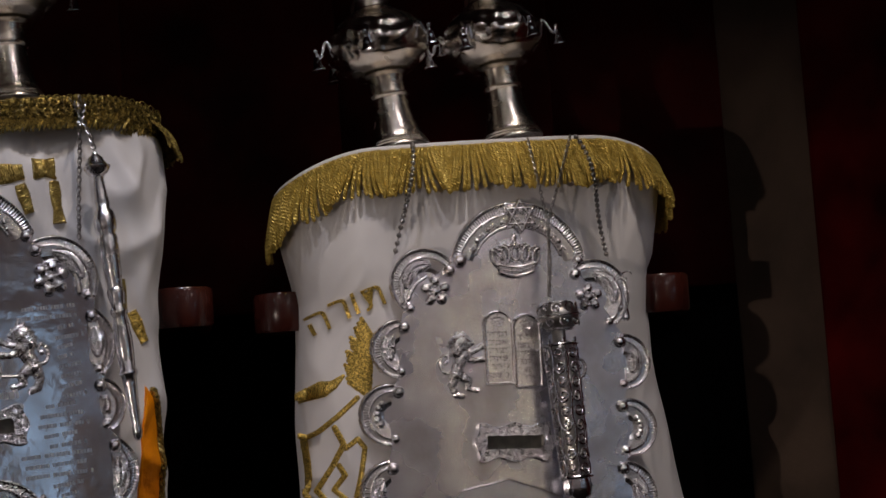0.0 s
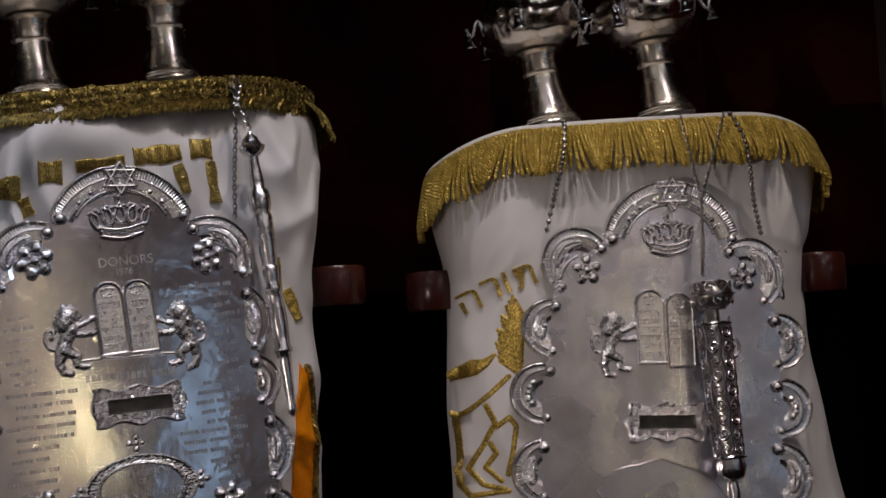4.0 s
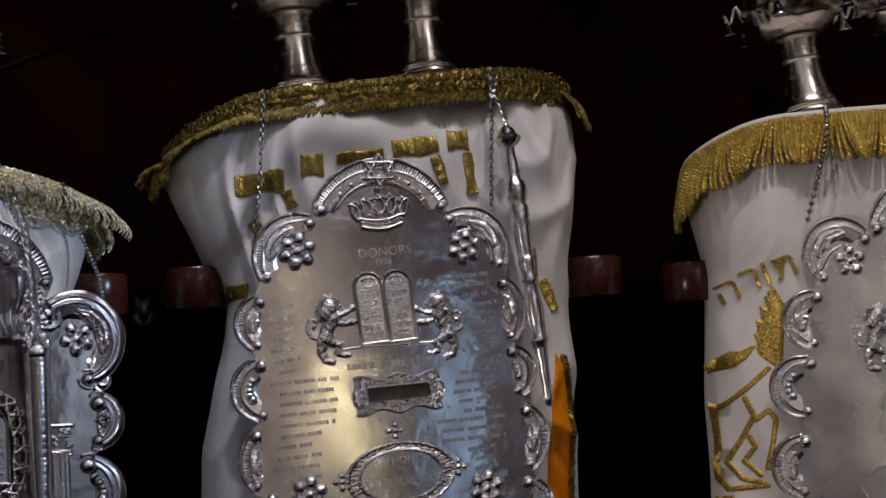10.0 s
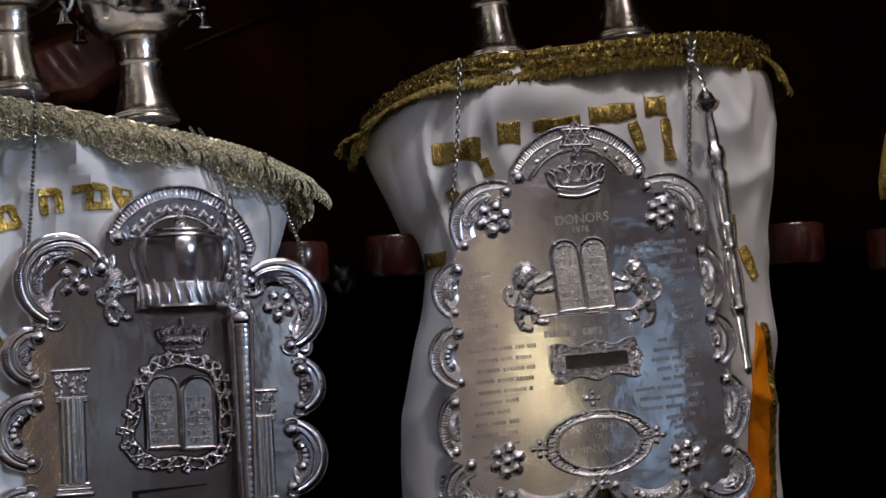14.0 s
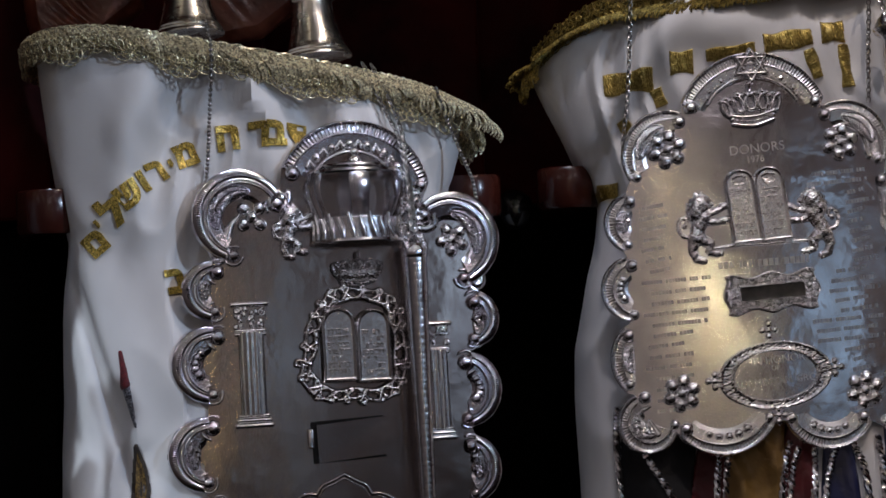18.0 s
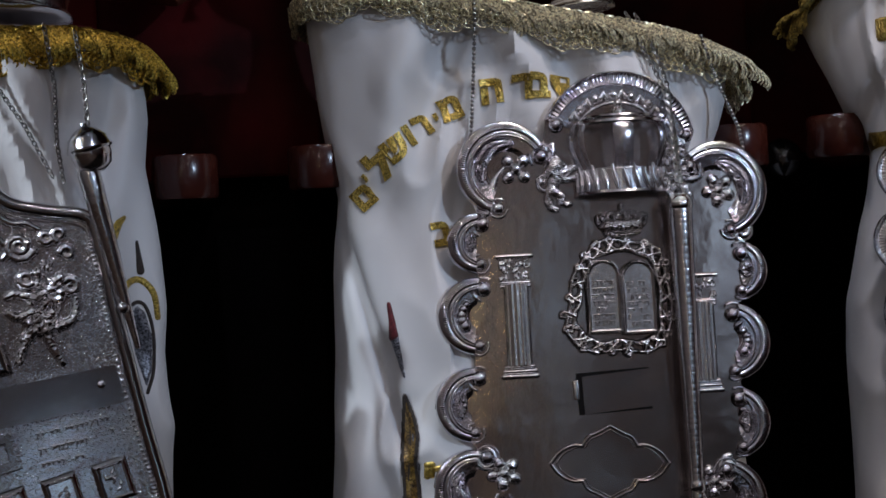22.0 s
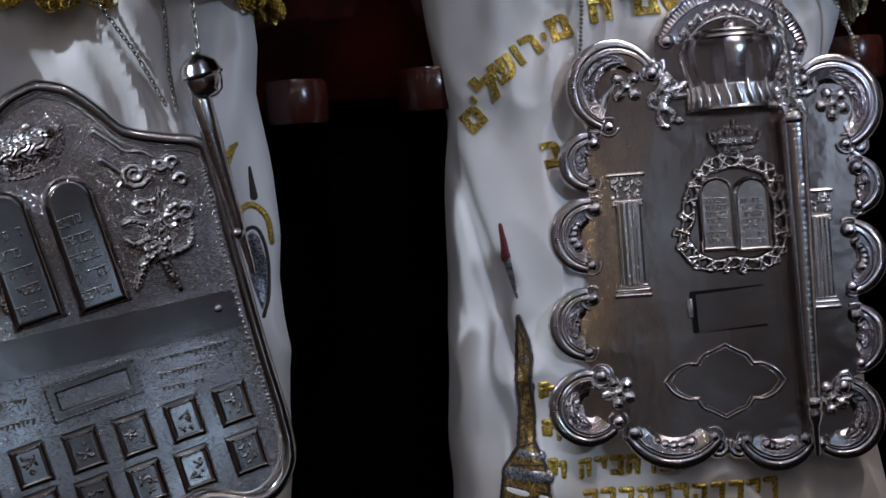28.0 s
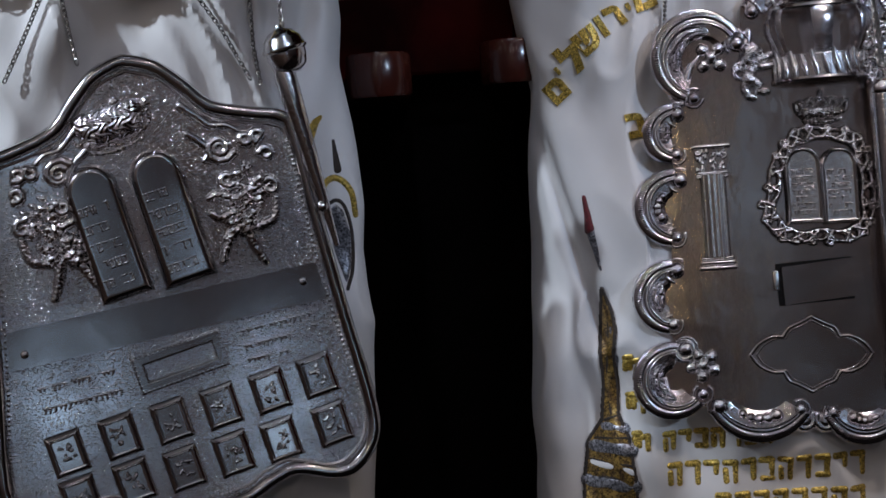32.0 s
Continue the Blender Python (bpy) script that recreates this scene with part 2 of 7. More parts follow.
def arc3(p0, pm, p1, n=14):
    """Points of the arc from p0 through pm to p1."""
    (ax, ay), (bx, by), (cx, cy) = p0, pm, p1
    d = 2 * (ax * (by - cy) + bx * (cy - ay) + cx * (ay - by))
    ux = ((ax * ax + ay * ay) * (by - cy) + (bx * bx + by * by) * (cy - ay) + (cx * cx + cy * cy) * (ay - by)) / d
    uy = ((ax * ax + ay * ay) * (cx - bx) + (bx * bx + by * by) * (ax - cx) + (cx * cx + cy * cy) * (bx - ax)) / d
    r = math.hypot(ax - ux, ay - uy)
    a0, am, a1 = (math.atan2(y - uy, x - ux) for x, y in (p0, pm, p1))
    while am < a0:
        am += 2 * math.pi
    while a1 < am:
        a1 += 2 * math.pi
    if a1 - a0 > 2 * math.pi:
        am, a1 = math.atan2(by - uy, bx - ux), math.atan2(cy - uy, cx - ux)
        while am > a0:
            am -= 2 * math.pi
        while a1 > am:
            a1 -= 2 * math.pi
    return (ux, uy), r, a0, a1, [(ux + r * math.cos(a0 + (a1 - a0) * i / n), uy + r * math.sin(a0 + (a1 - a0) * i / n)) for i in range(n + 1)]


def relief(bm, bounds, step, height, y0=0.0, low=-0.0004):
    """Chased metal: height(x, z) (arrays, metres) stands off the sheet at y0 towards the viewer; what lies below low is cut away."""
    x0, x1, z0, z1 = bounds
    xs, zs = np.arange(x0, x1 + step, step), np.arange(z0, z1 + step, step)
    gx, gz = np.meshgrid(xs, zs)
    h = height(gx, gz)
    keep = h > low
    cell = keep[:-1, :-1] | keep[1:, :-1] | keep[:-1, 1:] | keep[1:, 1:]
    h = np.maximum(h, low * 2.5)
    index, rows = {}, cell.shape
    for j, i in zip(*np.nonzero(cell)):
        quad = []
        for jj, ii in ((j, i), (j, i + 1), (j + 1, i + 1), (j + 1, i)):
            v = index.get((jj, ii))
            if v is None:
                v = index[(jj, ii)] = bm.verts.new((gx[jj, ii], y0 - h[jj, ii], gz[jj, ii]))
            quad.append(v)
        bm.faces.new(quad)


def strokes(marks, flat=0.6):
    """A height for relief(): rounded strokes (x0, z0, r0, x1, z1, r1)."""
    def height(gx, gz):
        h = np.full(gx.shape, -0.01)
        for x0, z0, r0, x1, z1, r1 in marks:
            dx, dz = x1 - x0, z1 - z0
            t = np.clip(((gx - x0) * dx + (gz - z0) * dz) / max(dx * dx + dz * dz, 1e-12), 0, 1)
            r = r0 + (r1 - r0) * t
            d = np.hypot(gx - x0 - t * dx, gz - z0 - t * dz)
            h = np.maximum(h, np.where(d < r, flat * np.sqrt(np.maximum(r * r - d * d, 0)), 1.4 * flat * (r - d)))
        return h
    return height


def bounds_of(marks, pad=0.002):
    xs = [v for m in marks for v in (m[0] - m[2], m[0] + m[2], m[3] - m[5], m[3] + m[5])]
    zs = [v for m in marks for v in (m[1] - m[2], m[1] + m[2], m[4] - m[5], m[4] + m[5])]
    return min(xs) - pad, max(xs) + pad, min(zs) - pad, max(zs) + pad


def turned(bm, x, z, angle, y=0.0):
    """Move a relief built round the origin to (x, z), turned anticlockwise by angle degrees."""
    bm.transform(Matrix.Translation((x, y, z)) @ Matrix.Rotation(radians(-angle), 4, "Y"))
    return bm


def sculpt(name, marks, mat, parent, step=0.0008, y0=0.0, flat=0.7, label="", x=0.0, z=0.0, angle=0.0, grain=0.0, pitch=0.004, above=-1.0):
    """A raised ornament of strokes; grain metres of lumpy chasing of the given pitch lie on it, higher up than above."""
    base = strokes(marks, flat)

    def height(gx, gz):
        h = base(gx, gz)
        k = 2 * math.pi / pitch
        lump = np.sin(k * gx + 1.9 * np.sin(0.61 * k * gz + 1.0)) * np.sin(k * gz + 1.7 * np.sin(0.57 * k * gx))
        return h + grain * np.clip(h / 0.0012, 0, 1) * lump * np.clip((gz - above) / 0.004, 0, 1)
    bm = bm_new()
    relief(bm, bounds_of(marks), step, height if grain else base, y0)
    return part(name, turned(bm, x, z, angle), mat, parent, label)


def rough(bm, amount, scale, seed=0.0):
    """Uneven, worked metal or cloth."""
    for v in bm.verts:
        v.co.y += amount * noise.noise(Vector((v.co.x * scale + seed, v.co.y * scale, v.co.z * scale)))
    return bm


def polyline(points, r0, r1=None):
    r1 = r0 if r1 is None else r1
    n = len(points) - 1
    return [(*points[i], r0 + (r1 - r0) * i / n, *points[i + 1], r0 + (r1 - r0) * (i + 1) / n) for i in range(n)]


def curve(points, n=6):
    """A smooth line through the points (Catmull-Rom)."""
    p = [Vector(q) for q in points]
    p = [p[0] * 2 - p[1]] + p + [p[-1] * 2 - p[-2]]
    out = []
    for i in range(1, len(p) - 2):
        for k in range(n):
            t = k / n
            out.append(0.5 * (2 * p[i] + (p[i + 1] - p[i - 1]) * t + (2 * p[i - 1] - 5 * p[i] + 4 * p[i + 1] - p[i + 2]) * t * t + (3 * p[i] - p[i - 1] - 3 * p[i + 1] + p[i + 2]) * t ** 3))
    out.append(p[-2])
    return [tuple(v) for v in out]


def scallop(name, parent, mat, p0, pm, p1, band=0.0115, tall=0.0036, curl=0.0075, bead=0.0029, flute=0.0005, pitch=0.0031, inside="beads", y0=0.0, step=0.0006, puffed=False, turn=1):
    """One lobe of a chased border: a rolled rim, a fluted cove, a row of beads or a leaf within and a volute at each end."""
    (cx, cz), r, a0, a1, pts = arc3(p0, pm, p1)
    mid, half = (a0 + a1) / 2, (a1 - a0) / 2
    cm = Vector(((p0[0] + p1[0]) / 2, (p0[1] + p1[1]) / 2))
    inward = (cm - Vector(pm)).normalized()
    knobs, coils = [], []
    for q, size in ((p0, 1.0 if turn > 0 else 0.8), (p1, 0.8 if turn > 0 else 1.0)):
        k = curl * size
        c = Vector(q) + inward * k * 0.50 + (cm - Vector(q)).normalized() * k * 1.05
        knobs.append((c.x, c.y, k * 0.78, c.x, c.y, k * 0.78))
        back = math.atan2(q[1] - c.y, q[0] - c.x)
        coils += polyline([(c.x + k * 1.16 * math.cos(back + i * 0.5), c.y + k * 1.16 * math.sin(back + i * 0.5)) for i in range(-5, 6)], 0.0013)
    balls, wires = strokes(knobs, 0.95), strokes(coils, 1.0)
    dots = []
    n = 5
    for i in range(n):
        f = (i + 0.5) / n
        a = mid + half * 0.62 * (2 * f - 1)
        rr = bead * (0.72 + 0.5 * (f if turn > 0 else 1 - f))
        rad = max(r - band - 0.0062, r * 0.30)
        x, z = cx + rad * math.cos(a), cz + rad * math.sin(a)
        dots.append((x, z, rr, x, z, rr))
    grapes = strokes(dots, 1.05) if inside == "beads" else None

    def height(gx, gz):
        d = r - np.hypot(gx - cx, gz - cz)
        a = np.arctan2(gz - cz, gx - cx)
        s = ((a - mid + math.pi) % (2 * math.pi) - math.pi) / abs(half)
        b = band * (1.0 - 0.30 * s * s)
        u = d / b
        run = a * r
        if puffed:
            body = tall * np.sqrt(np.clip(1 - (1.25 * u - 0.72) ** 2, 0.05, 1))
            body = body + flute * np.cos(run * 2 * math.pi / pitch) * np.exp(-((u - 0.36) / 0.14) ** 2) - tall * 0.16 * np.exp(-((u - 0.62) / 0.07) ** 2)
        else:
            body = tall * (0.60 + 0.20 * (2 * u - 1) ** 2)
            body = body + flute * np.cos(run * 2 * math.pi / pitch + 0.6 * np.sin(run * 900)) * np.clip(5 * u * (1.05 - u), 0, 1)
            body = body + tall * 0.50 * np.exp(-((d - 0.0013) / 0.0010) ** 2)
        body = body + tall * 0.30 * np.exp(-((u - 1.0) / 0.07) ** 2)
        v = (d - b) / 0.0135
        apron = tall * (0.30 + 0.32 * (1 - v)) * np.clip((1 - v) * 3.2, 0, 1)
        if inside == "leaf":
            w = 0.0072 * np.sqrt(np.clip(1 - (s / 0.66) ** 2, 0, 1)) + 1e-6
            q = (d - b - 0.0068) / w
            rib = 0.0006 * np.cos((run * 1.0 - np.abs(d - b - 0.0068) * 1.1 * turn) * 2 * math.pi / 0.0026)
            leaf = np.where(np.abs(q) < 1, tall * 0.40 + 0.0032 * np.sqrt(np.clip(1 - q * q, 0, 1)) + rib - 0.0007 * np.exp(-(q / 0.12) ** 2), -0.01)
            apron = np.maximum(apron, leaf)
        h = np.where(u < 1, body, np.where(v < 1.0, apron, -0.0004))
        h = np.where(d < 0, d * 1.5, h)
        h = np.where(np.abs(s) < 1.0, h, -0.01)
        if grapes is not None:
            h = np.maximum(h, np.where(d > b * 0.9, tall * 0.25 + grapes(gx, gz), -0.01) * (grapes(gx, gz) > 0) - 0.01 * (grapes(gx, gz) <= 0))
        k = balls(gx, gz)
        h = np.maximum(h, np.where(k > 0, k + tall * 0.25, -0.01))
        if not puffed:
            return h
        k = wires(gx, gz)
        return np.maximum(h, np.where(k > 0, k + tall * 0.35, -0.01))

    xs, zs = [p[0] for p in pts], [p[1] for p in pts]
    bm = bm_new()
    relief(bm, (min(xs) - curl, max(xs) + curl, min(zs) - curl, max(zs) + curl), step, height, y0)
    return part(name, bm, mat, parent)


def outline_of(scallops, n=10):
    out = []
    for s in scallops:
        pts = arc3(*s[:3], n=n)[4]
        if out and math.hypot(out[-1][0] - pts[0][0], out[-1][1] - pts[0][1]) < 0.002:
            pts = pts[1:]
        out += pts
    return out


def interp(rows, z, k):
    """The k-th column of rows (ordered by their first) at z."""
    return float(np.interp(z, [r[0] for r in rows], [r[k] for r in rows]))


def droop(top, u):
    """How far a cover's upper edge sags at u (-1 at its left end, 1 at its right)."""
    if len(top) < 4:
        return 0.0
    return (top[2] if u < 0 else top[3]) * max(0.0, (abs(u) - 0.55) / 0.45) ** 2


def superpoint(a, e=2.8):
    c, s = math.cos(a), math.sin(a)
    return math.copysign(abs(c) ** (2 / e), c), math.copysign(abs(s) ** (2 / e), s)


def mantle(name, parent, rows, top, depth=0.088, yc=0.10, folds=(), rounds=132, lines=70, seed=0.0, crumple=1.0):
    """A cloth cover, open below: rows (height, left, right) from below up; top (height at left, height at right) of its upper edge."""
    zb, zt = rows[0][0], rows[-1][0]
    bm = bm_new()
    rings = []
    for j in range(lines + 1):
        f = j / lines
        ring = []
        z0 = zb + (zt - zb) * f
        xl, xr = interp(rows, z0, 1), interp(rows, z0, 2)
        for k in range(rounds):
            a = 2 * math.pi * k / rounds
            cx, cy = superpoint(a)
            x = (xl + xr) / 2 + (xr - xl) / 2 * cx
            y = yc + depth * cy
            tz = top[0] + (top[1] - top[0]) * (x - rows[-1][1]) / (rows[-1][2] - rows[-1][1])
            z = z0 + (tz - droop(top, cx) - zt) * f ** 3
            out = Vector((cx, cy * 1.3, 0)).normalized()
            d = 0.0
            for fx, fz, ln, wd, slope, amp in folds:
                across = (x - fx) - slope * (z - fz)
                d += 2.0 * amp * math.exp(-(across / wd) ** 2 - ((z - fz) / ln) ** 2)
            d += (1 - 0.93 * f ** 14) * (0.018 * noise.noise(Vector((x * 11 + seed, y * 6, z * 5 + x * 2))) + 0.0085 * noise.noise(Vector((x * 21 + seed + 0.6 * z, y * 14, z * 13 + 4))) + 0.0012 * noise.noise(Vector((x * 44 + seed, y * 30, z * 30))))
            w = noise.noise(Vector((x * 5 + seed, z * 5, 9.0)))
            crease = abs(noise.noise(Vector((x * 17 + seed + 2.4 * w, y * 8, z * 9 - 2.0 * w + x * 6))))
            d += (1 - 0.93 * f ** 14) * crumple * (0.005 - 0.024 * min(crease, 0.42))
            py = y + out.y * d
            if y < yc and z < 0.12 and abs(x) < 0.13:
                py = max(py, 0.004 + 0.22 * x * x)
            ring.append(bm.verts.new((x + out.x * d * 0.2, py, z)))
        rings.append(ring)
    for r, q in zip(rings, rings[1:]):
        for k in range(rounds):
            bm.faces.new((r[k], r[(k + 1) % rounds], q[(k + 1) % rounds], q[k]))
    last = rings[-1]
    c = sum((v.co for v in last), Vector()) / rounds
    for s, up in ((0.97, 0.004), (0.6, 0.008)):
        ring = [bm.verts.new(c + (v.co - c) * s + Vector((0, 0, up))) for v in rings[-1]]
        for k in range(rounds):
            bm.faces.new((last[k], last[(k + 1) % rounds], ring[(k + 1) % rounds], ring[k]))
        last = ring
    bm.faces.new(last)
    return part(name, bm, CLOTH, parent)


def rim_point(rows, top, a, depth=0.088, yc=0.10, grow=0.0, e=2.8):
    """A point of a cover's upper edge at the angle a, pushed out by grow."""
    cx, cy = superpoint(a, e)
    xl, xr = rows[-1][1], rows[-1][2]
    x = (xl + xr) / 2 + ((xr - xl) / 2 + grow) * cx
    return Vector((x, yc + (depth + grow) * cy, top[0] + (top[1] - top[0]) * (x - xl) / (xr - xl) - droop(top, cx)))


def even_angles(rows, a0, a1, count, depth=0.088, e=2.8):
    """Angles (radians) from a0 to a1 (degrees) at even steps along a cover's edge."""
    top = (0.0, 0.0)
    n = 800
    an = [radians(a0 + (a1 - a0) * i / n) for i in range(n + 1)]
    pts = [rim_point(rows, top, a, depth, e=e) for a in an]
    run = [0.0]
    for p, q in zip(pts, pts[1:]):
        run.append(run[-1] + (q - p).length)
    return [float(v) for v in np.interp(np.linspace(0, run[-1], count), run, an)]


# ---- the ark ----
def wall_piece(name, x0, x1, y0, y1, z0, z1, mat, at=Matrix(), bevel=0.002):
    bm = bm_new()
    box(bm, x0, x1, y0, y1, z0, z1, bevel, at)
    return tagged(part(name, bm, mat, None, smooth=False), kind="structure")


SHELF = 1.05
bm = bm_new()
low = bm_new()
# back wall: tall panels on a curve behind the scrolls, black below the rail
for i in range(16):
    deg = -30 + i * 7.5
    m = Matrix.Rotation(radians(deg), 4, "Z")
    dist = 2.02 - 0.0052 * deg
    box(bm, -0.147, 0.147, dist, dist + 0.03, 1.56, 2.75, 0.004, m)
    box(bm, -0.012, 0.012, dist - 0.012, dist, 1.56, 2.75, 0.003, m @ Matrix.Rotation(radians(3.75), 4, "Z"))
    # below the rail, near-black panels stand in for the dark void
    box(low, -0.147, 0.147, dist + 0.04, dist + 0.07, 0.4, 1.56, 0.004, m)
tagged(part("wall_back", bm, WOOD, None, "dark red wooden panels behind the scrolls", smooth=False), kind="structure")
tagged(part("void_panels", low, VOIDBLACK, None, "near-black panels put in for the dark void behind the scrolls", smooth=False), kind="structure")
# unseen boards added overhead to keep the spots off the back wall
bm = bm_new()
for i in range(16):
    deg = -30 + i * 7.5
    m = Matrix.Rotation(radians(deg), 4, "Z")
    dist = 1.46 - 0.0052 * deg
    # raised at the left end so that the spot reaches scroll D
    head = 2.05 if deg < 41 else 2.60
    box(bm, -0.125, 0.125, dist, dist + 0.62, head, head + 0.06, 0.004, m)
tagged(part("shade_boards", bm, WOOD, None, "unseen overhead boards added to shade the back wall", smooth=False), kind="structure")
wall_piece("ark_shelf", -2.6, 1.6, 0.55, 2.5, SHELF - 0.04, SHELF, VOIDBLACK)
wall_piece("ceiling", -4.5, 4.5, -5.0, 2.9, 3.6, 3.7, PAINT)
wall_piece("floor", -4.5, 4.5, -5.0, 2.9, -0.1, 0.0, BROWN)
wall_piece("wall_north", -4.5, 4.5, 2.9, 3.0, 0.0, 3.6, VOIDBLACK)
wall_piece("wall_south", -4.5, 4.5, -5.1, -5.0, 0.0, 3.6, PAINT)
# along the wall from, to; sill, head; brightness of the bluish light behind
# unseen openings, added and sized for the bluish reflections in the silver
OPENINGS = [(-2.05, -1.25, 1.65, 2.60, 3.2), (-3.08, -2.86, 2.28, 2.50, 3.0), (-4.50, -3.62, 1.40, 2.75, 1.3), (-2.62, -2.40, 0.05, 0.80, 5.0), (-4.05, -3.40, 0.05, 0.80, 2.1)]
ys = sorted({-5.0, 2.9} | {v for o in OPENINGS for v in o[:2]})
zs = sorted({0.0, 3.6} | {v for o in OPENINGS for v in o[2:4]})
bm, low = bm_new(), bm_new()
for y0, y1 in zip(ys, ys[1:]):
    for z0, z1 in zip(zs, zs[1:]):
        if not any(o[0] <= y0 and y1 <= o[1] and o[2] <= z0 and z1 <= o[3] for o in OPENINGS):
            box(low if z1 < 1.7 else bm, 4.5, 4.6, y0, y1, z0, z1)
tagged(part("wainscot_east", low, WAINSCOT, None, "dark wooden wainscot of the hall", smooth=False), kind="structure")
tagged(part("wall_east", bm, PANEL, None, "brown panelled wall of the hall with added light openings", smooth=False), kind="structure")
for i, (y0, y1, z0, z1, day) in enumerate(OPENINGS):
    w = tagged(new("light_opening_%d" % (i + 1)), "unseen bluish light opening sized to the silver's reflections", "window", kind="structure")
    w.location = (4.55, (y0 + y1) / 2, (z0 + z1) / 2)
    bm = bm_new()
    hy, hz = (y1 - y0) / 2, (z1 - z0) / 2
    for b in ((-hy, -hy + 0.03, -hz, hz), (hy - 0.03, hy, -hz, hz), (-hy + 0.03, hy - 0.03, -hz, -hz + 0.03), (-hy + 0.03, hy - 0.03, hz - 0.03, hz)):
        box(bm, -0.03, 0.03, *b)
    part("light_opening_frame", bm, BROWN, w, smooth=False)
    sky = bpy.data.lights.new("blue_light", "AREA")
    sky.shape, sky.size, sky.size_y = "RECTANGLE", 2 * hy - 0.06, 2 * hz - 0.06
    sky.energy, sky.color = day * 4 * hy * hz, (0.55, 0.76, 1.0)
    ob = new("blue_light", sky)
    ob.matrix_world = look((4.56, (y0 + y1) / 2, (z0 + z1) / 2), (0, (y0 + y1) / 2, (z0 + z1) / 2))
# a lamp stand among the seats of the hall, two bulbs under one shade
stand = thing("floor_lamp", "warm shaded floor lamp standing in the hall", "lamp", Matrix.Translation((3.07, -4.2, 0)))
bm = bm_new()
lathe(bm, [(0.001, 0.0), (0.16, 0.0), (0.16, 0.015), (0.03, 0.03), (0.012, 0.06), (0.012, 1.70), (0.02, 1.72), (0.001, 1.73)], seg=24)
part("stem", bm, OXIDE, stand)
for dx, dz, watts in ((-0.02, 2.19, 3.4), (0.20, 1.95, 3.4), (-0.45, 2.70, 0.6)):
    bm = bm_new()
    tube(bm, [(0, -0.03, 1.71), (dx * 0.6, -0.04, 1.73 + (dz - 1.73) * 0.3), (dx, -0.05, dz - 0.10)], 0.006, 8)
    part("arm", bm, OXIDE, stand)
    bulb = bpy.data.lights.new("lamp_bulb", "POINT")
    bulb.energy, bulb.color, bulb.shadow_soft_size = watts, (1.0, 0.80, 0.42), 0.035
    ob = new("lamp_bulb", bulb)
    ob.parent, ob.location = stand, (dx, 0, dz)
wall_piece("wall_west", -4.6, -4.5, -5.0, 2.9, 0.0, 3.6, PANEL)


def hall_fill(x, y, w, h, watts, colour):
    """An added flat fill light over the unseen hall: a frame, a glowing diffuser and its light."""
    t = thing("fill_panel", "added flat fill light over the unseen hall", "light", Matrix.Translation((x, y, 3.6)), group="ceiling lights of the hall")
    bm = bm_new()
    for x0, x1, y0, y1 in ((-w / 2 - 0.03, w / 2 + 0.03, -h / 2 - 0.03, -h / 2), (-w / 2 - 0.03, w / 2 + 0.03, h / 2, h / 2 + 0.03), (-w / 2 - 0.03, -w / 2, -h / 2, h / 2), (w / 2, w / 2 + 0.03, -h / 2, h / 2)):
        box(bm, x0, x1, y0, y1, -0.06, -0.001)
    part("frame", bm, PAINT, t, smooth=False)
    lamp = bpy.data.lights.new("fill_panel", "AREA")
    lamp.shape, lamp.size, lamp.size_y, lamp.energy, lamp.color = "RECTANGLE", w, h, watts, colour
    ob = new("diffuser", lamp)
    ob.parent, ob.location = t, (0, 0, -0.05)


# small unseen lights added only to put sparkle on the silver
for i, (x, y) in enumerate(((-0.9, -1.2), (0.8, -1.0), (2.2, -2.2), (-2.4, -2.4), (0.2, -3.0), (3.4, -0.4))):
    t = thing("sparkle_light", "added small round light, unseen, for sparkle on the silver", "light", Matrix.Translation((x, y, 3.58)), group="downlights of the hall")
    bm = bm_new()
    lathe(bm, [(0.05, 0.019), (0.075, 0.019), (0.08, 0.0), (0.07, -0.004), (0.06, 0.0), (0.05, 0.015)], seg=24)
    part("ring", bm, PAINT, t)
    bulb = bpy.data.lights.new("sparkle_bulb", "POINT")
    bulb.energy, bulb.color, bulb.shadow_soft_size = 3.0, ((1.0, 0.9, 0.75), (0.8, 0.9, 1.0))[i % 2], 0.045
    ob = new("sparkle_bulb", bulb)
    ob.parent, ob.location = t, (0, 0, -0.055)
# added fill that brightens the walls reflected in the breastplates
hall_fill(2.6, -3.6, 1.2, 0.5, 12, (1.0, 0.88, 0.94))
hall_fill(-1.6, -3.6, 1.2, 0.5, 5, (1.0, 0.87, 0.90))
hall_fill(2.9, -1.4, 0.5, 0.5, 5, (1.0, 0.84, 0.84))


def block(p, width=0.06, tall=0.039):
    """The rounded end of a yoke arm beside a scroll, its upper front corner line at p."""
    t = thing("yoke_arm", "lacquered red wooden arm holding a scroll upright", "arm", Matrix.Translation(p) @ Matrix.Rotation(math.atan2(-p[0], p[1]), 4, "Z"), group="yoke arms of the ark")
    bm = bm_new()
    r = width / 2
    lathe(bm, [(r * 0.3, -tall), (r * 0.93, -tall), (r, -tall + 0.003), (r, -0.003), (r * 0.94, 0), (r * 0.3, 0)], Matrix.Translation((0, r, 0)), 40)
    part("arm_end", bm, BLOCKWOOD, t)
    bm = bm_new()
    box(bm, -r * 0.98, r * 0.98, r, 0.40, -tall + 0.001, -0.001, 0.002)
    part("arm", bm, BLOCKWOOD, t)
    return t


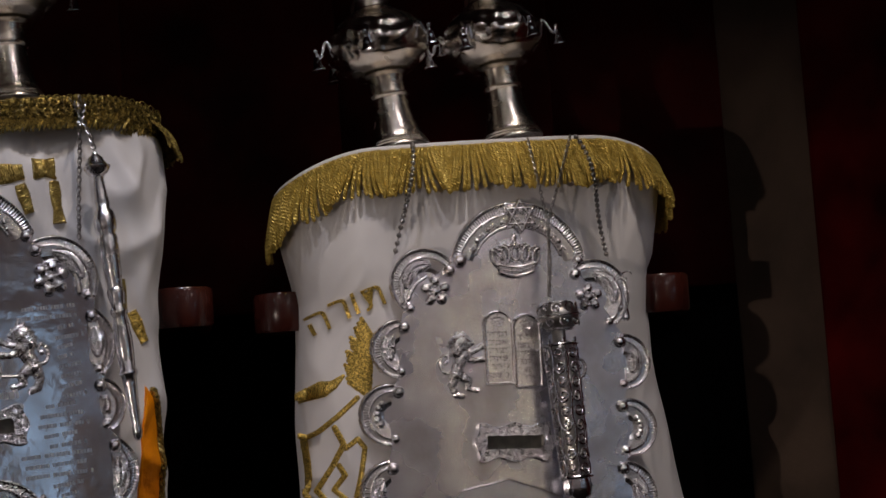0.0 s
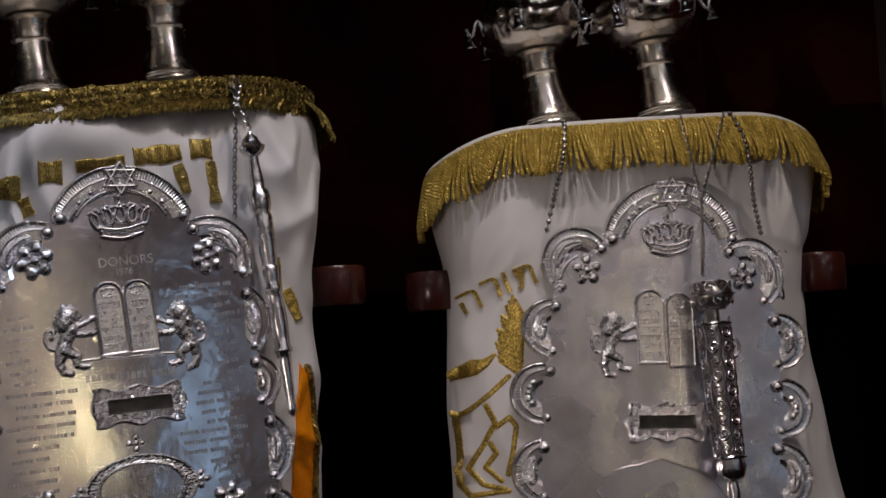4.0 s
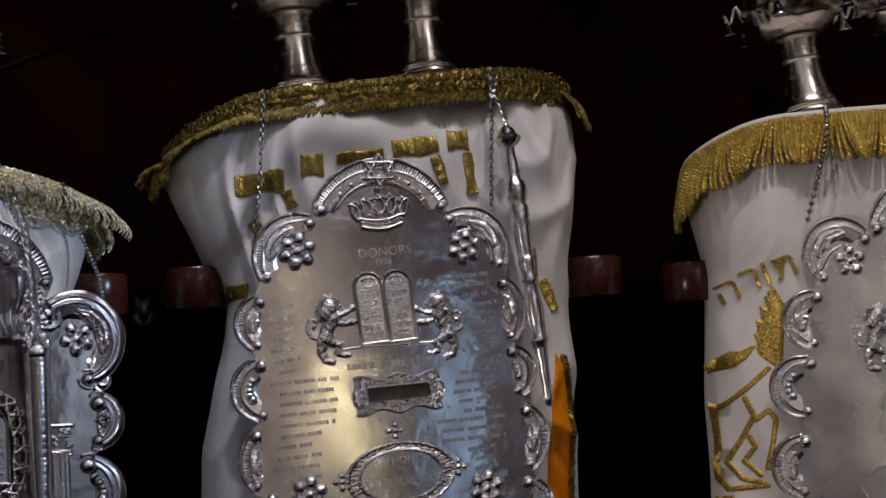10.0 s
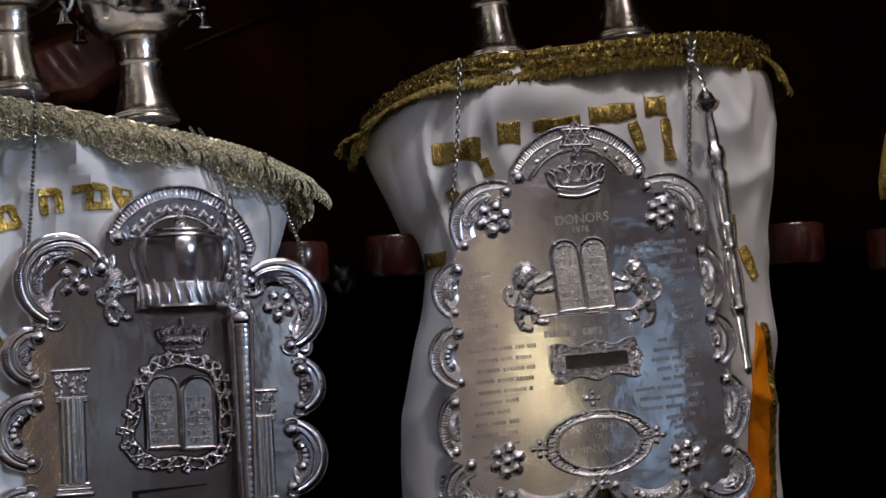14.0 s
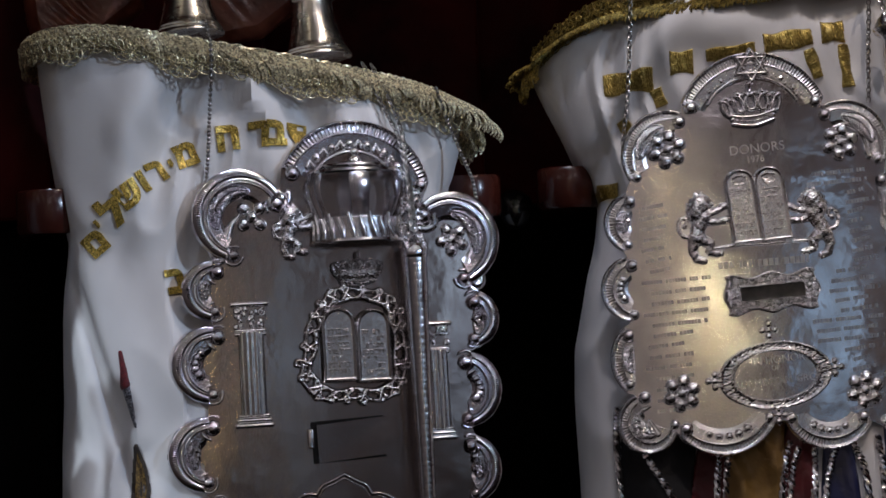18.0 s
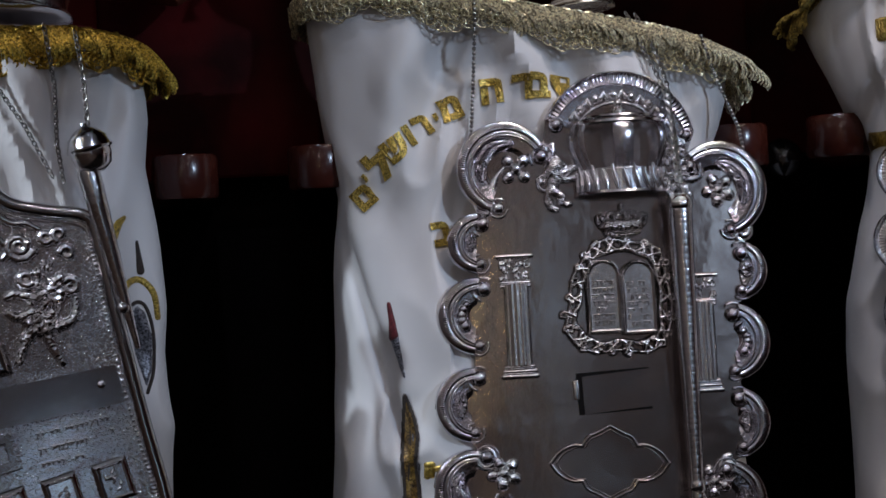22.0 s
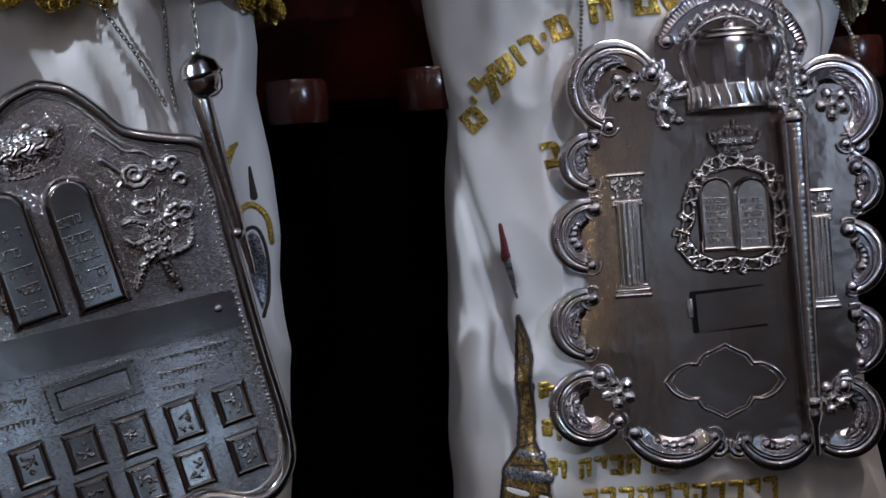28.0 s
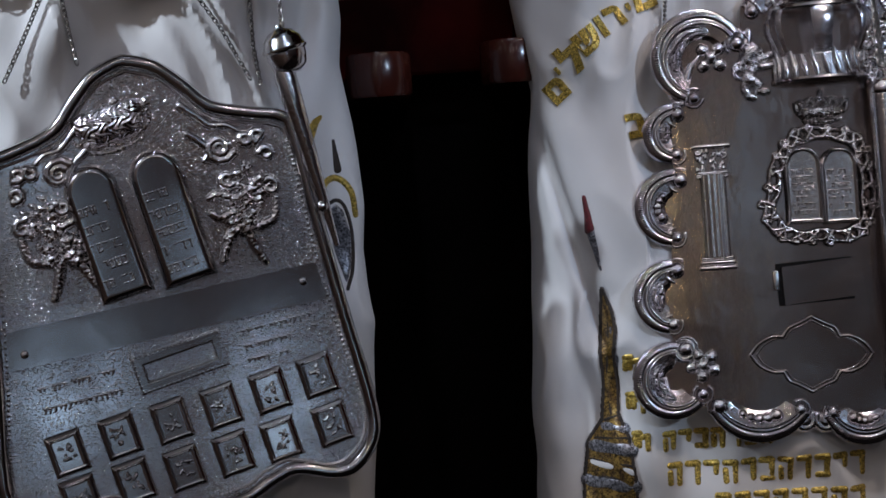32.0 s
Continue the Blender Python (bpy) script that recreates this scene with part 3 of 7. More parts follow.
for p in ((-0.2574, 1.6151, 1.5721), (-0.1617, 1.6382, 1.5618), (-0.6031, 1.4441, 1.5753), (-0.6819, 1.3923, 1.5712), (-1.0368, 1.0358, 1.5637), (-0.9618, 1.1317, 1.5688), (0.2170, 1.6827, 1.5571)):
    block(p)

# ---- shields ----
from mathutils.bvhtree import BVHTree


def surface(ob):
    """What lies behind (x, z) of a cover's front: a function that gives its depth there."""
    tree = BVHTree.FromPolygons([v.co for v in ob.data.vertices], [p.vertices for p in ob.data.polygons])

    def depth(x, z, default=0.02):
        hit = tree.ray_cast(Vector((x, -0.6, z)), Vector((0, 1, 0)))
        return hit[0].y if hit[0] else default
    return depth


def shield_plate(parent, border, mat, thick=0.0016, y0=0.0):
    bm = bm_new()
    slab(bm, outline_of(border), y0, y0 + thick)
    for k in range(-15, 16):
        bmesh.ops.bisect_plane(bm, geom=bm.verts[:] + bm.edges[:] + bm.faces[:], plane_co=(k * 0.01, 0, 0), plane_no=(1, 0, 0))
    return part("plate", bm, mat, parent)


ROWS_A = [(-0.44, -0.215, 0.235), (-0.14, -0.199, 0.188), (-0.06, -0.197, 0.178), (0.0, -0.193, 0.170), (0.04, -0.191, 0.167), (0.08, -0.191, 0.171),
          (0.11, -0.195, 0.182), (0.145, -0.201, 0.190), (0.18, -0.206, 0.196), (0.208, -0.200, 0.190)]
TOP_A = (0.199, 0.207, 0.024, 0.022)
ROWS_B = [(-0.45, -0.170, 0.200), (-0.22, -0.165, 0.196), (-0.14, -0.164, 0.194), (-0.07, -0.161, 0.193), (-0.02, -0.151, 0.200), (0.04, -0.137, 0.195),
          (0.07, -0.133, 0.197), (0.10, -0.143, 0.200), (0.14, -0.160, 0.209), (0.18, -0.176, 0.217), (0.22, -0.190, 0.215), (0.25, -0.180, 0.205)]
TOP_B = (0.236, 0.270, 0.030, 0.014)
ROWS_C = [(-0.36, -0.246, 0.160), (-0.236, -0.242, 0.150), (-0.14, -0.240, 0.140), (-0.01, -0.231, 0.130), (0.06, -0.228, 0.122), (0.127, -0.221, 0.115),
          (0.18, -0.232, 0.119), (0.21, -0.236, 0.131), (0.24, -0.240, 0.140), (0.285, -0.245, 0.145)]
TOP_C = (0.330, 0.252, 0.012, 0.008)
ROWS_D = [(-0.37, -0.230, 0.150), (-0.225, -0.230, 0.150), (-0.147, -0.230, 0.158), (-0.07, -0.230, 0.158), (-0.01, -0.225, 0.152), (0.03, -0.225, 0.155),
          (0.08, -0.225, 0.154), (0.12, -0.22, 0.150), (0.15, -0.22, 0.147), (0.19, -0.225, 0.151), (0.224, -0.225, 0.149), (0.25, -0.222, 0.147)]
TOP_D = (0.250, 0.258, 0.010, 0.012)

FOLDS = {
    "A": [(-0.15, 0.10, 0.08, 0.020, 0.1, 0.003), (0.15, 0.12, 0.06, 0.010, -0.2, 0.006), (0.165, 0.10, 0.07, 0.008, -0.3, -0.005), (-0.10, 0.16, 0.03, 0.012, 0.2, 0.003)],
    "B": [(-0.10, 0.16, 0.06, 0.018, 0.7, 0.007), (-0.13, 0.10, 0.07, 0.014, 0.6, -0.006), (-0.04, 0.205, 0.025, 0.06, 0.0, 0.007), (0.17, 0.17, 0.06, 0.014, -0.4, 0.007), (0.15, 0.10, 0.08, 0.012, -0.2, -0.006),
          (0.185, 0.12, 0.05, 0.010, 0.3, 0.005), (-0.15, -0.12, 0.15, 0.018, 0.0, 0.008), (-0.12, -0.10, 0.12, 0.010, 0.1, -0.006), (0.08, 0.23, 0.02, 0.02, 0.5, -0.005)],
    "C": [(-0.13, 0.23, 0.05, 0.022, 0.3, -0.012), (-0.16, 0.25, 0.06, 0.020, 0.2, 0.006), (-0.06, 0.26, 0.05, 0.018, -0.4, 0.008), (-0.02, 0.25, 0.05, 0.016, -0.5, -0.010), (0.05, 0.22, 0.05, 0.02, -0.3, 0.008), (0.09, 0.21, 0.05, 0.012, -0.3, -0.007),
          (-0.195, 0.0, 0.16, 0.007, -0.22, -0.007), (-0.215, -0.10, 0.12, 0.014, 0.0, 0.007), (-0.20, -0.18, 0.06, 0.018, 0.1, -0.008), (-0.13, 0.10, 0.06, 0.02, -0.2, -0.006)],
    "D": [(0.11, 0.17, 0.05, 0.015, 0.2, -0.009), (0.05, 0.19, 0.06, 0.020, -0.3, 0.008), (0.075, 0.16, 0.05, 0.010, -0.2, -0.007), (0.13, 0.05, 0.12, 0.012, 0.0, -0.004), (-0.02, 0.21, 0.05, 0.02, 0.2, -0.008), (0.13, 0.19, 0.04, 0.010, 0.0, 0.006), (-0.09, 0.18, 0.05, 0.02, 0.3, 0.008)],
}
COVER, DEPTH = {}, {}
for key, rows, top, text in (("A", ROWS_A, TOP_A, "white velvet scroll mantle with gold embroidery and long gold fringe"),
                             ("B", ROWS_B, TOP_B, "white satin scroll mantle with gold block lettering and gold trim"),
                             ("C", ROWS_C, TOP_C, "white satin scroll mantle embroidered with gold letters and a tower"),
                             ("D", ROWS_D, TOP_D, "white satin scroll mantle with scalloped gold trim")):
    COVER[key] = thing("scroll_mantle", text, "mantle", FRAME[key], (0, 0.1, rows[0][0]), group="mantles of the scrolls")
    body = mantle("cloth", COVER[key], rows, top, folds=FOLDS[key], rounds=300, lines=160, seed=3.7 * len(DEPTH), crumple=0.35 if key == "A" else 1.0)
    DEPTH[key] = surface(body)

BORDER_A = [((-0.0521, 0.0936), (0.0187, 0.1443), (0.0826, 0.0868)), ((0.0702, 0.0790), (0.1213, 0.0651), (0.1078, 0.0183)), ((0.1145, 0.0095), (0.1405, -0.0171), (0.1130, -0.0458)),
            ((0.1110, -0.0539), (0.1406, -0.0835), (0.1094, -0.1103)), ((0.1061, -0.1138), (0.1341, -0.1514), (0.1050, -0.1814)), ((0.1073, -0.1870), (0.1177, -0.2255), (0.0664, -0.2261)),
            ((0.0636, -0.2259), (0.0228, -0.2406), (-0.0141, -0.2187)), ((-0.0196, -0.2182), (-0.0620, -0.2326), (-0.0982, -0.2110)), ((-0.1035, -0.2105), (-0.1508, -0.1984), (-0.1319, -0.1612)),
            ((-0.1315, -0.1560), (-0.1558, -0.1226), (-0.1268, -0.0960)), ((-0.1231, -0.0830), (-0.1523, -0.0544), (-0.1159, -0.0250)), ((-0.1127, -0.0198), (-0.1365, 0.0112), (-0.1056, 0.0363)),
            ((-0.1022, 0.0443), (-0.1038, 0.0935), (-0.0514, 0.0880))]
BORDER_B = [((-0.0621, 0.1339), (0.0070, 0.1780), (0.0663, 0.1340)), ((0.0632, 0.1258), (0.1110, 0.1190), (0.1186, 0.0737)), ((0.1171, 0.0636), (0.1350, 0.0311), (0.1215, 0.0017)),
            ((0.1214, 0.0001), (0.1406, -0.0271), (0.1256, -0.0487)), ((0.1321, -0.0553), (0.1491, -0.0901), (0.1315, -0.1175)), ((0.1338, -0.1228), (0.1474, -0.1571), (0.1015, -0.1641)),
            ((0.0905, -0.1581), (0.0514, -0.1812), (0.0131, -0.1544)), ((0.0058, -0.1526), (-0.0387, -0.1824), (-0.0826, -0.1623)), ((-0.0824, -0.1598), (-0.1267, -0.1702), (-0.1181, -0.1256)),
            ((-0.1254, -0.1227), (-0.1379, -0.0944), (-0.1246, -0.0648)), ((-0.1178, -0.0601), (-0.1428, -0.0295), (-0.1184, -0.0017)), ((-0.1207, 0.0035), (-0.1368, 0.0323), (-0.1161, 0.0559)),
            ((-0.1119, 0.0669), (-0.1076, 0.1156), (-0.0626, 0.1262))]
BORDER_C = [((-0.0392, 0.1893), (0.0234, 0.2294), (0.0910, 0.1722)), ((0.0834, 0.1539), (0.1389, 0.1523), (0.1241, 0.0817)), ((0.1309, 0.0740), (0.1479, 0.0510), (0.1275, 0.0252)),
            ((0.1198, 0.0208), (0.1462, -0.0122), (0.1176, -0.0448)), ((0.1195, -0.0522), (0.1415, -0.0800), (0.1203, -0.1104)), ((0.1087, -0.1147), (0.1335, -0.1550), (0.0775, -0.1764)),
            ((0.0732, -0.1689), (0.0366, -0.1895), (0.0057, -0.1642)), ((-0.0061, -0.1610), (-0.0462, -0.1825), (-0.0903, -0.1528)), ((-0.0948, -0.1476), (-0.1430, -0.1490), (-0.1127, -0.0931)),
            ((-0.1195, -0.0853), (-0.1475, -0.0550), (-0.1125, -0.0227)), ((-0.1117, -0.0106), (-0.1412, 0.0255), (-0.1046, 0.0546)), ((-0.1066, 0.0596), (-0.1300, 0.0866), (-0.1030, 0.1106)),
            ((-0.0922, 0.1110), (-0.1078, 0.1758), (-0.0421, 0.1672))]
SHIELD = {}
for key, border, plate, text in (("A", BORDER_A, PLATE_A, "silver breastplate with a scalloped chased border, hung on bead chains"),
                                 ("B", BORDER_B, PLATE_B, "silver breastplate engraved with rows of lettering, scalloped border"),
                                 ("C", BORDER_C, PLATE_C, "mirror-bright silver breastplate with columns and a large crown")):
    s = SHIELD[key] = thing("breastplate", text, "breastplate", FRAME[key], border[7][1][:1] + (0,) + border[7][1][1:], group="breastplates on the scrolls")
    shield_plate(s, border, plate)
    for i, b in enumerate(border):
        inside = "none" if i == 0 else ("leaf" if i in (1, 2, 4, 5, 8, 9, 11, 12) else "beads")
        puffed = key == "C" and i > 0
        scallop("border_scroll", s, CHASED if key == "C" else SILVER, *b, inside=inside, tall=0.0062 if puffed else 0.0034, curl=0.0088 if puffed else (0.0085 if i == 0 else 0.0074), bead=0.0046 if puffed else 0.0034,
                puffed=puffed, flute=0.0004 if puffed else (0.00034 if i == 0 else 0.00014), pitch=(0.0038 if key == "C" else 0.0029) if i == 0 else (0.0021 if puffed else 0.0030), band=0.0125 if i == 0 else (0.0135 if puffed else 0.0105), turn=1 if i < 7 else -1)

# the fourth breastplate: plain rim, leaning
RIGHT_D = [(-0.0385, 0.1567), (-0.0147, 0.1508), (0.0063, 0.1351), (0.0272, 0.1167), (0.0583, 0.1092), (0.0843, 0.1048), (0.0931, 0.0887), (0.1063, 0.0213), (0.1231, -0.0609), (0.1371, -0.1226), (0.1402, -0.1556), (0.1282, -0.1777), (0.1087, -0.1873), (0.0745, -0.1804), (0.0532, -0.1883), (0.0270, -0.2016)]
AXIS_D = Vector((-0.0028, -0.2052)) - Vector((-0.0385, 0.1567))
AXIS_D.normalize()


def mirror_d(p):
    o = Vector(RIGHT_D[0])
    v = Vector(p) - o
    return tuple(o + 2 * AXIS_D * v.dot(AXIS_D) - v)


s = SHIELD["D"] = thing("breastplate", "hammered silver breastplate with tablets and twelve stones, leaning", "breastplate", FRAME["D"], (RIGHT_D[-1][0], 0, RIGHT_D[-1][1]), group="breastplates on the scrolls")
LOOP_D = RIGHT_D + [mirror_d(p) for p in RIGHT_D[:0:-1]]
LOOP_D = curve(LOOP_D + LOOP_D[:1], 4)[:-1]
bm = bm_new()
slab(bm, LOOP_D, 0.0, 0.002)
part("plate", bm, PLATE_D, s, smooth=False)
bm = bm_new()
tube(bm, [(x, -0.001, z) for x, z in LOOP_D], 0.0056, 10, closed=True)
part("rim", bm, SMOOTH_D, s)

# ---- small chased work ----
def crown_marks(w, h):
    """A small open crown seen from a little below, its band's middle at the origin."""
    bow = lambda k, n: -0.10 * h * math.sin(math.pi * k / n)
    m = polyline([(w * (-0.33 + 0.66 * k / 12), bow(k, 12)) for k in range(13)], h * 0.055)
    m += polyline([(w * (-0.37 + 0.74 * k / 12), h * 0.22 + bow(k, 12)) for k in range(13)], h * 0.05)
    m += [(w * (-0.34 + 0.68 * k / 10), h * 0.11 + bow(k, 10), h * 0.055, w * (-0.34 + 0.68 * k / 10), h * 0.11 + bow(k, 10), h * 0.055) for k in range(11)]
    for k in range(-2, 3):
        x, z = 0.205 * k * w, h * (0.50 - 0.030 * k * k)
        rx, rz = w * (0.088 - 0.012 * abs(k)), h * 0.20
        m += polyline([(x + rx * math.cos(i * math.pi / 7) + 0.02 * k * w * math.sin(i * math.pi / 7), z + rz * math.sin(i * math.pi / 7)) for i in range(15)], h * 0.045)
        for dx, dz in ((0, 0.26), (-0.07, 0.21), (0.07, 0.21)):
            m.append((x + dx * w, z + dz * h, h * 0.06, x + dx * w, z + dz * h, h * 0.06))
    m += polyline([(0, h * 0.76), (0, h * 0.95)], h * 0.04, h * 0.075)
    return m


def star_marks(r, t):
    out = []
    for a0 in (90, 270):
        p = [(r * math.cos(radians(a0 + 120 * k)), r * math.sin(radians(a0 + 120 * k))) for k in range(4)]
        out += polyline(p, t)
    return out


def flower_marks(r, petals=5, turn=90):
    out = [(0, 0, r * 0.34, 0, 0, r * 0.34)]
    for k in range(petals):
        a = radians(turn + 360 / petals * k)
        x, z = r * 0.64 * math.cos(a), r * 0.64 * math.sin(a)
        out.append((x, z, r * 0.36, x * 1.1, z * 1.1, r * 0.34))
    return out


def lion_marks(k, d=1):
    """A rampant lion with a full mane that faces +x (d = 1) or -x; k metres a unit, its middle at the origin."""
    m = [(0, 38, 17, -7, 27, 16), (-7, 27, 16, 1, 18, 14), (7, 44, 11, 9, 43, 10), (12, 40, 7, 19, 38, 5.5), (12, 36, 5, 17, 34, 4), (-4, 55, 4.5, -3, 51, 5), (6, 55, 4, 6, 51, 5),
         (2, 18, 14, -8, -2, 11.5), (-8, -2, 11.5, -12, -14, 13),
         (8, 22, 7.5, 24, 24, 6), (24, 24, 6, 36, 30, 5.5), (36, 31, 6.5, 40, 32, 6), (6, 12, 7.5, 22, 8, 6), (22, 8, 6, 35, 9, 5.5), (35, 9, 6.5, 39, 10, 6),
         (-6, -16, 11, 9, -26, 8), (9, -26, 8, 6, -38, 6.5), (6, -39, 6, 18, -43, 5.5), (18, -43, 6, 24, -43, 5.5),
         (-15, -18, 11, -20, -34, 7.5), (-20, -34, 7.5, -15, -47, 6.5), (-15, -48, 6.5, -4, -52, 6)]
    tail = [(-21, -12), (-33, -8), (-38, 6), (-33, 18), (-25, 19), (-23, 11), (-28, 8)]
    m += polyline(curve(tail, 3), 3.4, 3.0) + [(-27, 8, 4.5, -28, 7, 4.5)]
    for i in range(13):
        a = 2 * math.pi * i / 13
        m.append((-2 + 13 * math.cos(a), 33 + 15 * math.sin(a), 5.0, -2 + 19 * math.cos(a + 0.25), 32 + 20 * math.sin(a + 0.25), 2.6))
    return [(d * a * k, b * k, c * k, d * e * k, f * k, g * k) for a, b, c, e, f, g in m]


def tablet(parent, mat, w, h, x, z, angle=0.0, lines=5, seed=0, y0=0.0, tall=0.003, crest=True, line_mat=None, name="tablet", swell=0.0, tip=0.0, bold=1.0):
    """One round-headed tablet of the law with a raised rim and rows of worn lettering; (x, z) its lower middle."""
    rim = 0.0016

    def height(gx, gz):
        top = h - w / 2
        d = np.where(gz > top, w / 2 - np.hypot(gx, gz - top), np.minimum(w / 2 - np.abs(gx), gz))
        q = np.clip(d / swell, 0, 1) if swell else 1.0
        lift = (tall + tip * gz) * np.sqrt(1 - (1 - q) ** 2) if swell else tall
        return np.where(d > 0, lift + (0.0 if swell else 0.0012) * np.exp(-((d - rim) / 0.0009) ** 2) - 0.0012 * np.exp(-((d - 0.0005) / 0.0004) ** 2), -0.01)

    bm = bm_new()
    relief(bm, (-w / 2 - 0.001, w / 2 + 0.001, -0.001, h + 0.001), 0.0007, height, y0, low=-0.0002)
    slab_ob = part(name, turned(bm, x, z, angle), mat, parent)
    rnd = random.Random(seed)
    marks = []
    for i in range(lines):
        lz = h * (0.14 + 0.54 * i / max(1, lines - 1))
        lx, cell, up = -w * 0.34, 0.0026 * bold, min(0.0040 * bold, 0.34 * h / lines)
        while lx < w * 0.34 - cell:
            if rnd.random() < 0.86:
                r0 = 0.00062 * bold
                marks.append((lx, lz + up / 2, r0, lx + cell * 0.66, lz + up / 2 + rnd.uniform(-0.0002, 0.0002), r0))
                if rnd.random() < 0.8:
                    marks.append((lx + cell * 0.66, lz + up / 2, r0, lx + cell * 0.6, lz - up * rnd.choice((0.5, 0.5, 0.0)), r0))
                if rnd.random() < 0.4:
                    marks.append((lx, lz + up * 0.1, r0, lx, lz - up / 2, r0))
                if rnd.random() < 0.35:
                    marks.append((lx, lz - up / 2, r0, lx + cell * 0.66, lz - up / 2, r0))
            lx += cell * 1.28
    if crest:
        marks += [(a * 0.7, b * 0.7 + h * 0.80, c * 0.8, d * 0.7, e * 0.7 + h * 0.80, f * 0.8) for a, b, c, d, e, f in crown_marks(w * 0.62, w * 0.5)]
    if tip:
        bm = bm_new()
        relief(bm, bounds_of(marks), 0.0005, strokes(marks, 1.3), y0 - tall)
        for v in bm.verts:
            v.co.y -= tip * v.co.z - 0.0002
        part("lettering", turned(bm, x, z, angle), line_mat or mat, slab_ob, "rows of worn raised lettering")
    else:
        sculpt("lettering", marks, line_mat or mat, slab_ob, 0.0004, y0 - tall + 0.0002, 1.7, "rows of worn raised lettering", x, z, angle)
    return slab_ob


def slot_frame(parent, mat, w, h, x, z, angle=0.0, inner=(0.66, 0.27), wave=0.0022, tall=0.006, y0=0.0, seed=1.0):
    """A cast frame with a wavy edge round a name slot."""
    iw, ih = w * inner[0] / 2, h * inner[1] / 2

    def height(gx, gz):
        ww = w / 2 + wave * np.cos(gz / h * 9.0) - wave * 0.6
        hh = h / 2 + wave * np.cos(gx / w * 16.0) - wave * 0.6
        d = np.minimum(ww - np.abs(gx), hh - np.abs(gz))
        e = np.maximum(np.abs(gx) - iw, np.abs(gz) - ih)
        b = 0.0011 * np.sin(gx * 1500 + 3 * np.sin(gz * 700 + seed)) * np.sin(gz * 1700 + 2 * np.sin(gx * 900))
        lip = 0.0010 * np.exp(-((d - 0.0012) / 0.0008) ** 2) + 0.0010 * np.exp(-((e - 0.0012) / 0.0008) ** 2)
        h0 = tall + b + lip
        h0 = np.where((d > 0) & (e > 0), np.minimum(h0, np.minimum(d, e) * 6.0), -0.01)
        return h0

    bm = bm_new()
    relief(bm, (-w / 2 - 0.003, w / 2 + 0.003, -h / 2 - 0.003, h / 2 + 0.003), 0.0006, height, y0)
    f = part("slot_frame", turned(bm, x, z, angle), mat, parent, "cast silver frame round an empty slot")
    bm = bm_new()
    box(bm, -iw - 0.001, iw + 0.001, y0 - 0.0012, y0 - 0.0004, -ih - 0.001, ih + 0.001)
    part("slot_plate", turned(bm, x, z, angle), HOLE, f, smooth=False)
    return f


def chain(bm, path, link=0.0046, wire=0.00055, wide=0.62):
    """Oval links along a path."""
    pts = [Vector(p) for p in path]
    seg = [(b - a).length for a, b in zip(pts, pts[1:])]
    total, pitch = sum(seg), link * 0.72
    for i in range(max(2, int(total / pitch))):
        s, k = (i + 0.5) * pitch, 0
        while k < len(seg) - 1 and s > seg[k]:
            s -= seg[k]
            k += 1
        c = pts[k].lerp(pts[k + 1], min(1, s / seg[k]))
        d = (pts[k + 1] - pts[k]).normalized()
        side = d.cross(Vector((0, 1, 0))).normalized()
        n = d.cross(side)
        a = radians(40 if i % 2 else -45)
        u = side * math.cos(a) + n * math.sin(a)
        tube(bm, [c + d * (link / 2) * math.cos(t) + u * (link * wide / 2) * math.sin(t) for t in (2 * math.pi * j / 9 for j in range(9))], wire, 4, closed=True)


def bead_chain(bm, path, r=0.0021, pitch=0.0048):
    pts = [Vector(p) for p in path]
    tube(bm, pts, r * 0.28, 4)
    for a, b in zip(pts, pts[1:]):
        n = max(1, round((b - a).length / pitch))
        for i in range(n):
            ball(bm, a.lerp(b, (i + 0.5) / n), r, u=8, v=6)


TRIM_Z = {"A": (0.125, 0.020), "B": (0.205, 0.012), "C": (0.235, 0.014), "D": (0.205, 0.012)}


def hung(key, points, off=0.003, n=14):
    """A path through (x, z) points that lies just before the cover's front and over its trim."""
    out = []
    for (x0, z0), (x1, z1) in zip(points, points[1:]):
        for i in range(n):
            f = i / n
            x, z = x0 + (x1 - x0) * f, z0 + (z1 - z0) * f
            over = TRIM_Z[key][1] * min(1.0, max(0.0, (z - TRIM_Z[key][0]) / 0.03))
            out.append(Vector((x, min(DEPTH[key](x, z, 0.03), 0.03) - off - over, z)))
    for i in range(3):
        for j in range(1, len(out) - 1):
            out[j].y = (out[j - 1].y + out[j].y + out[j + 1].y) / 3
    return out


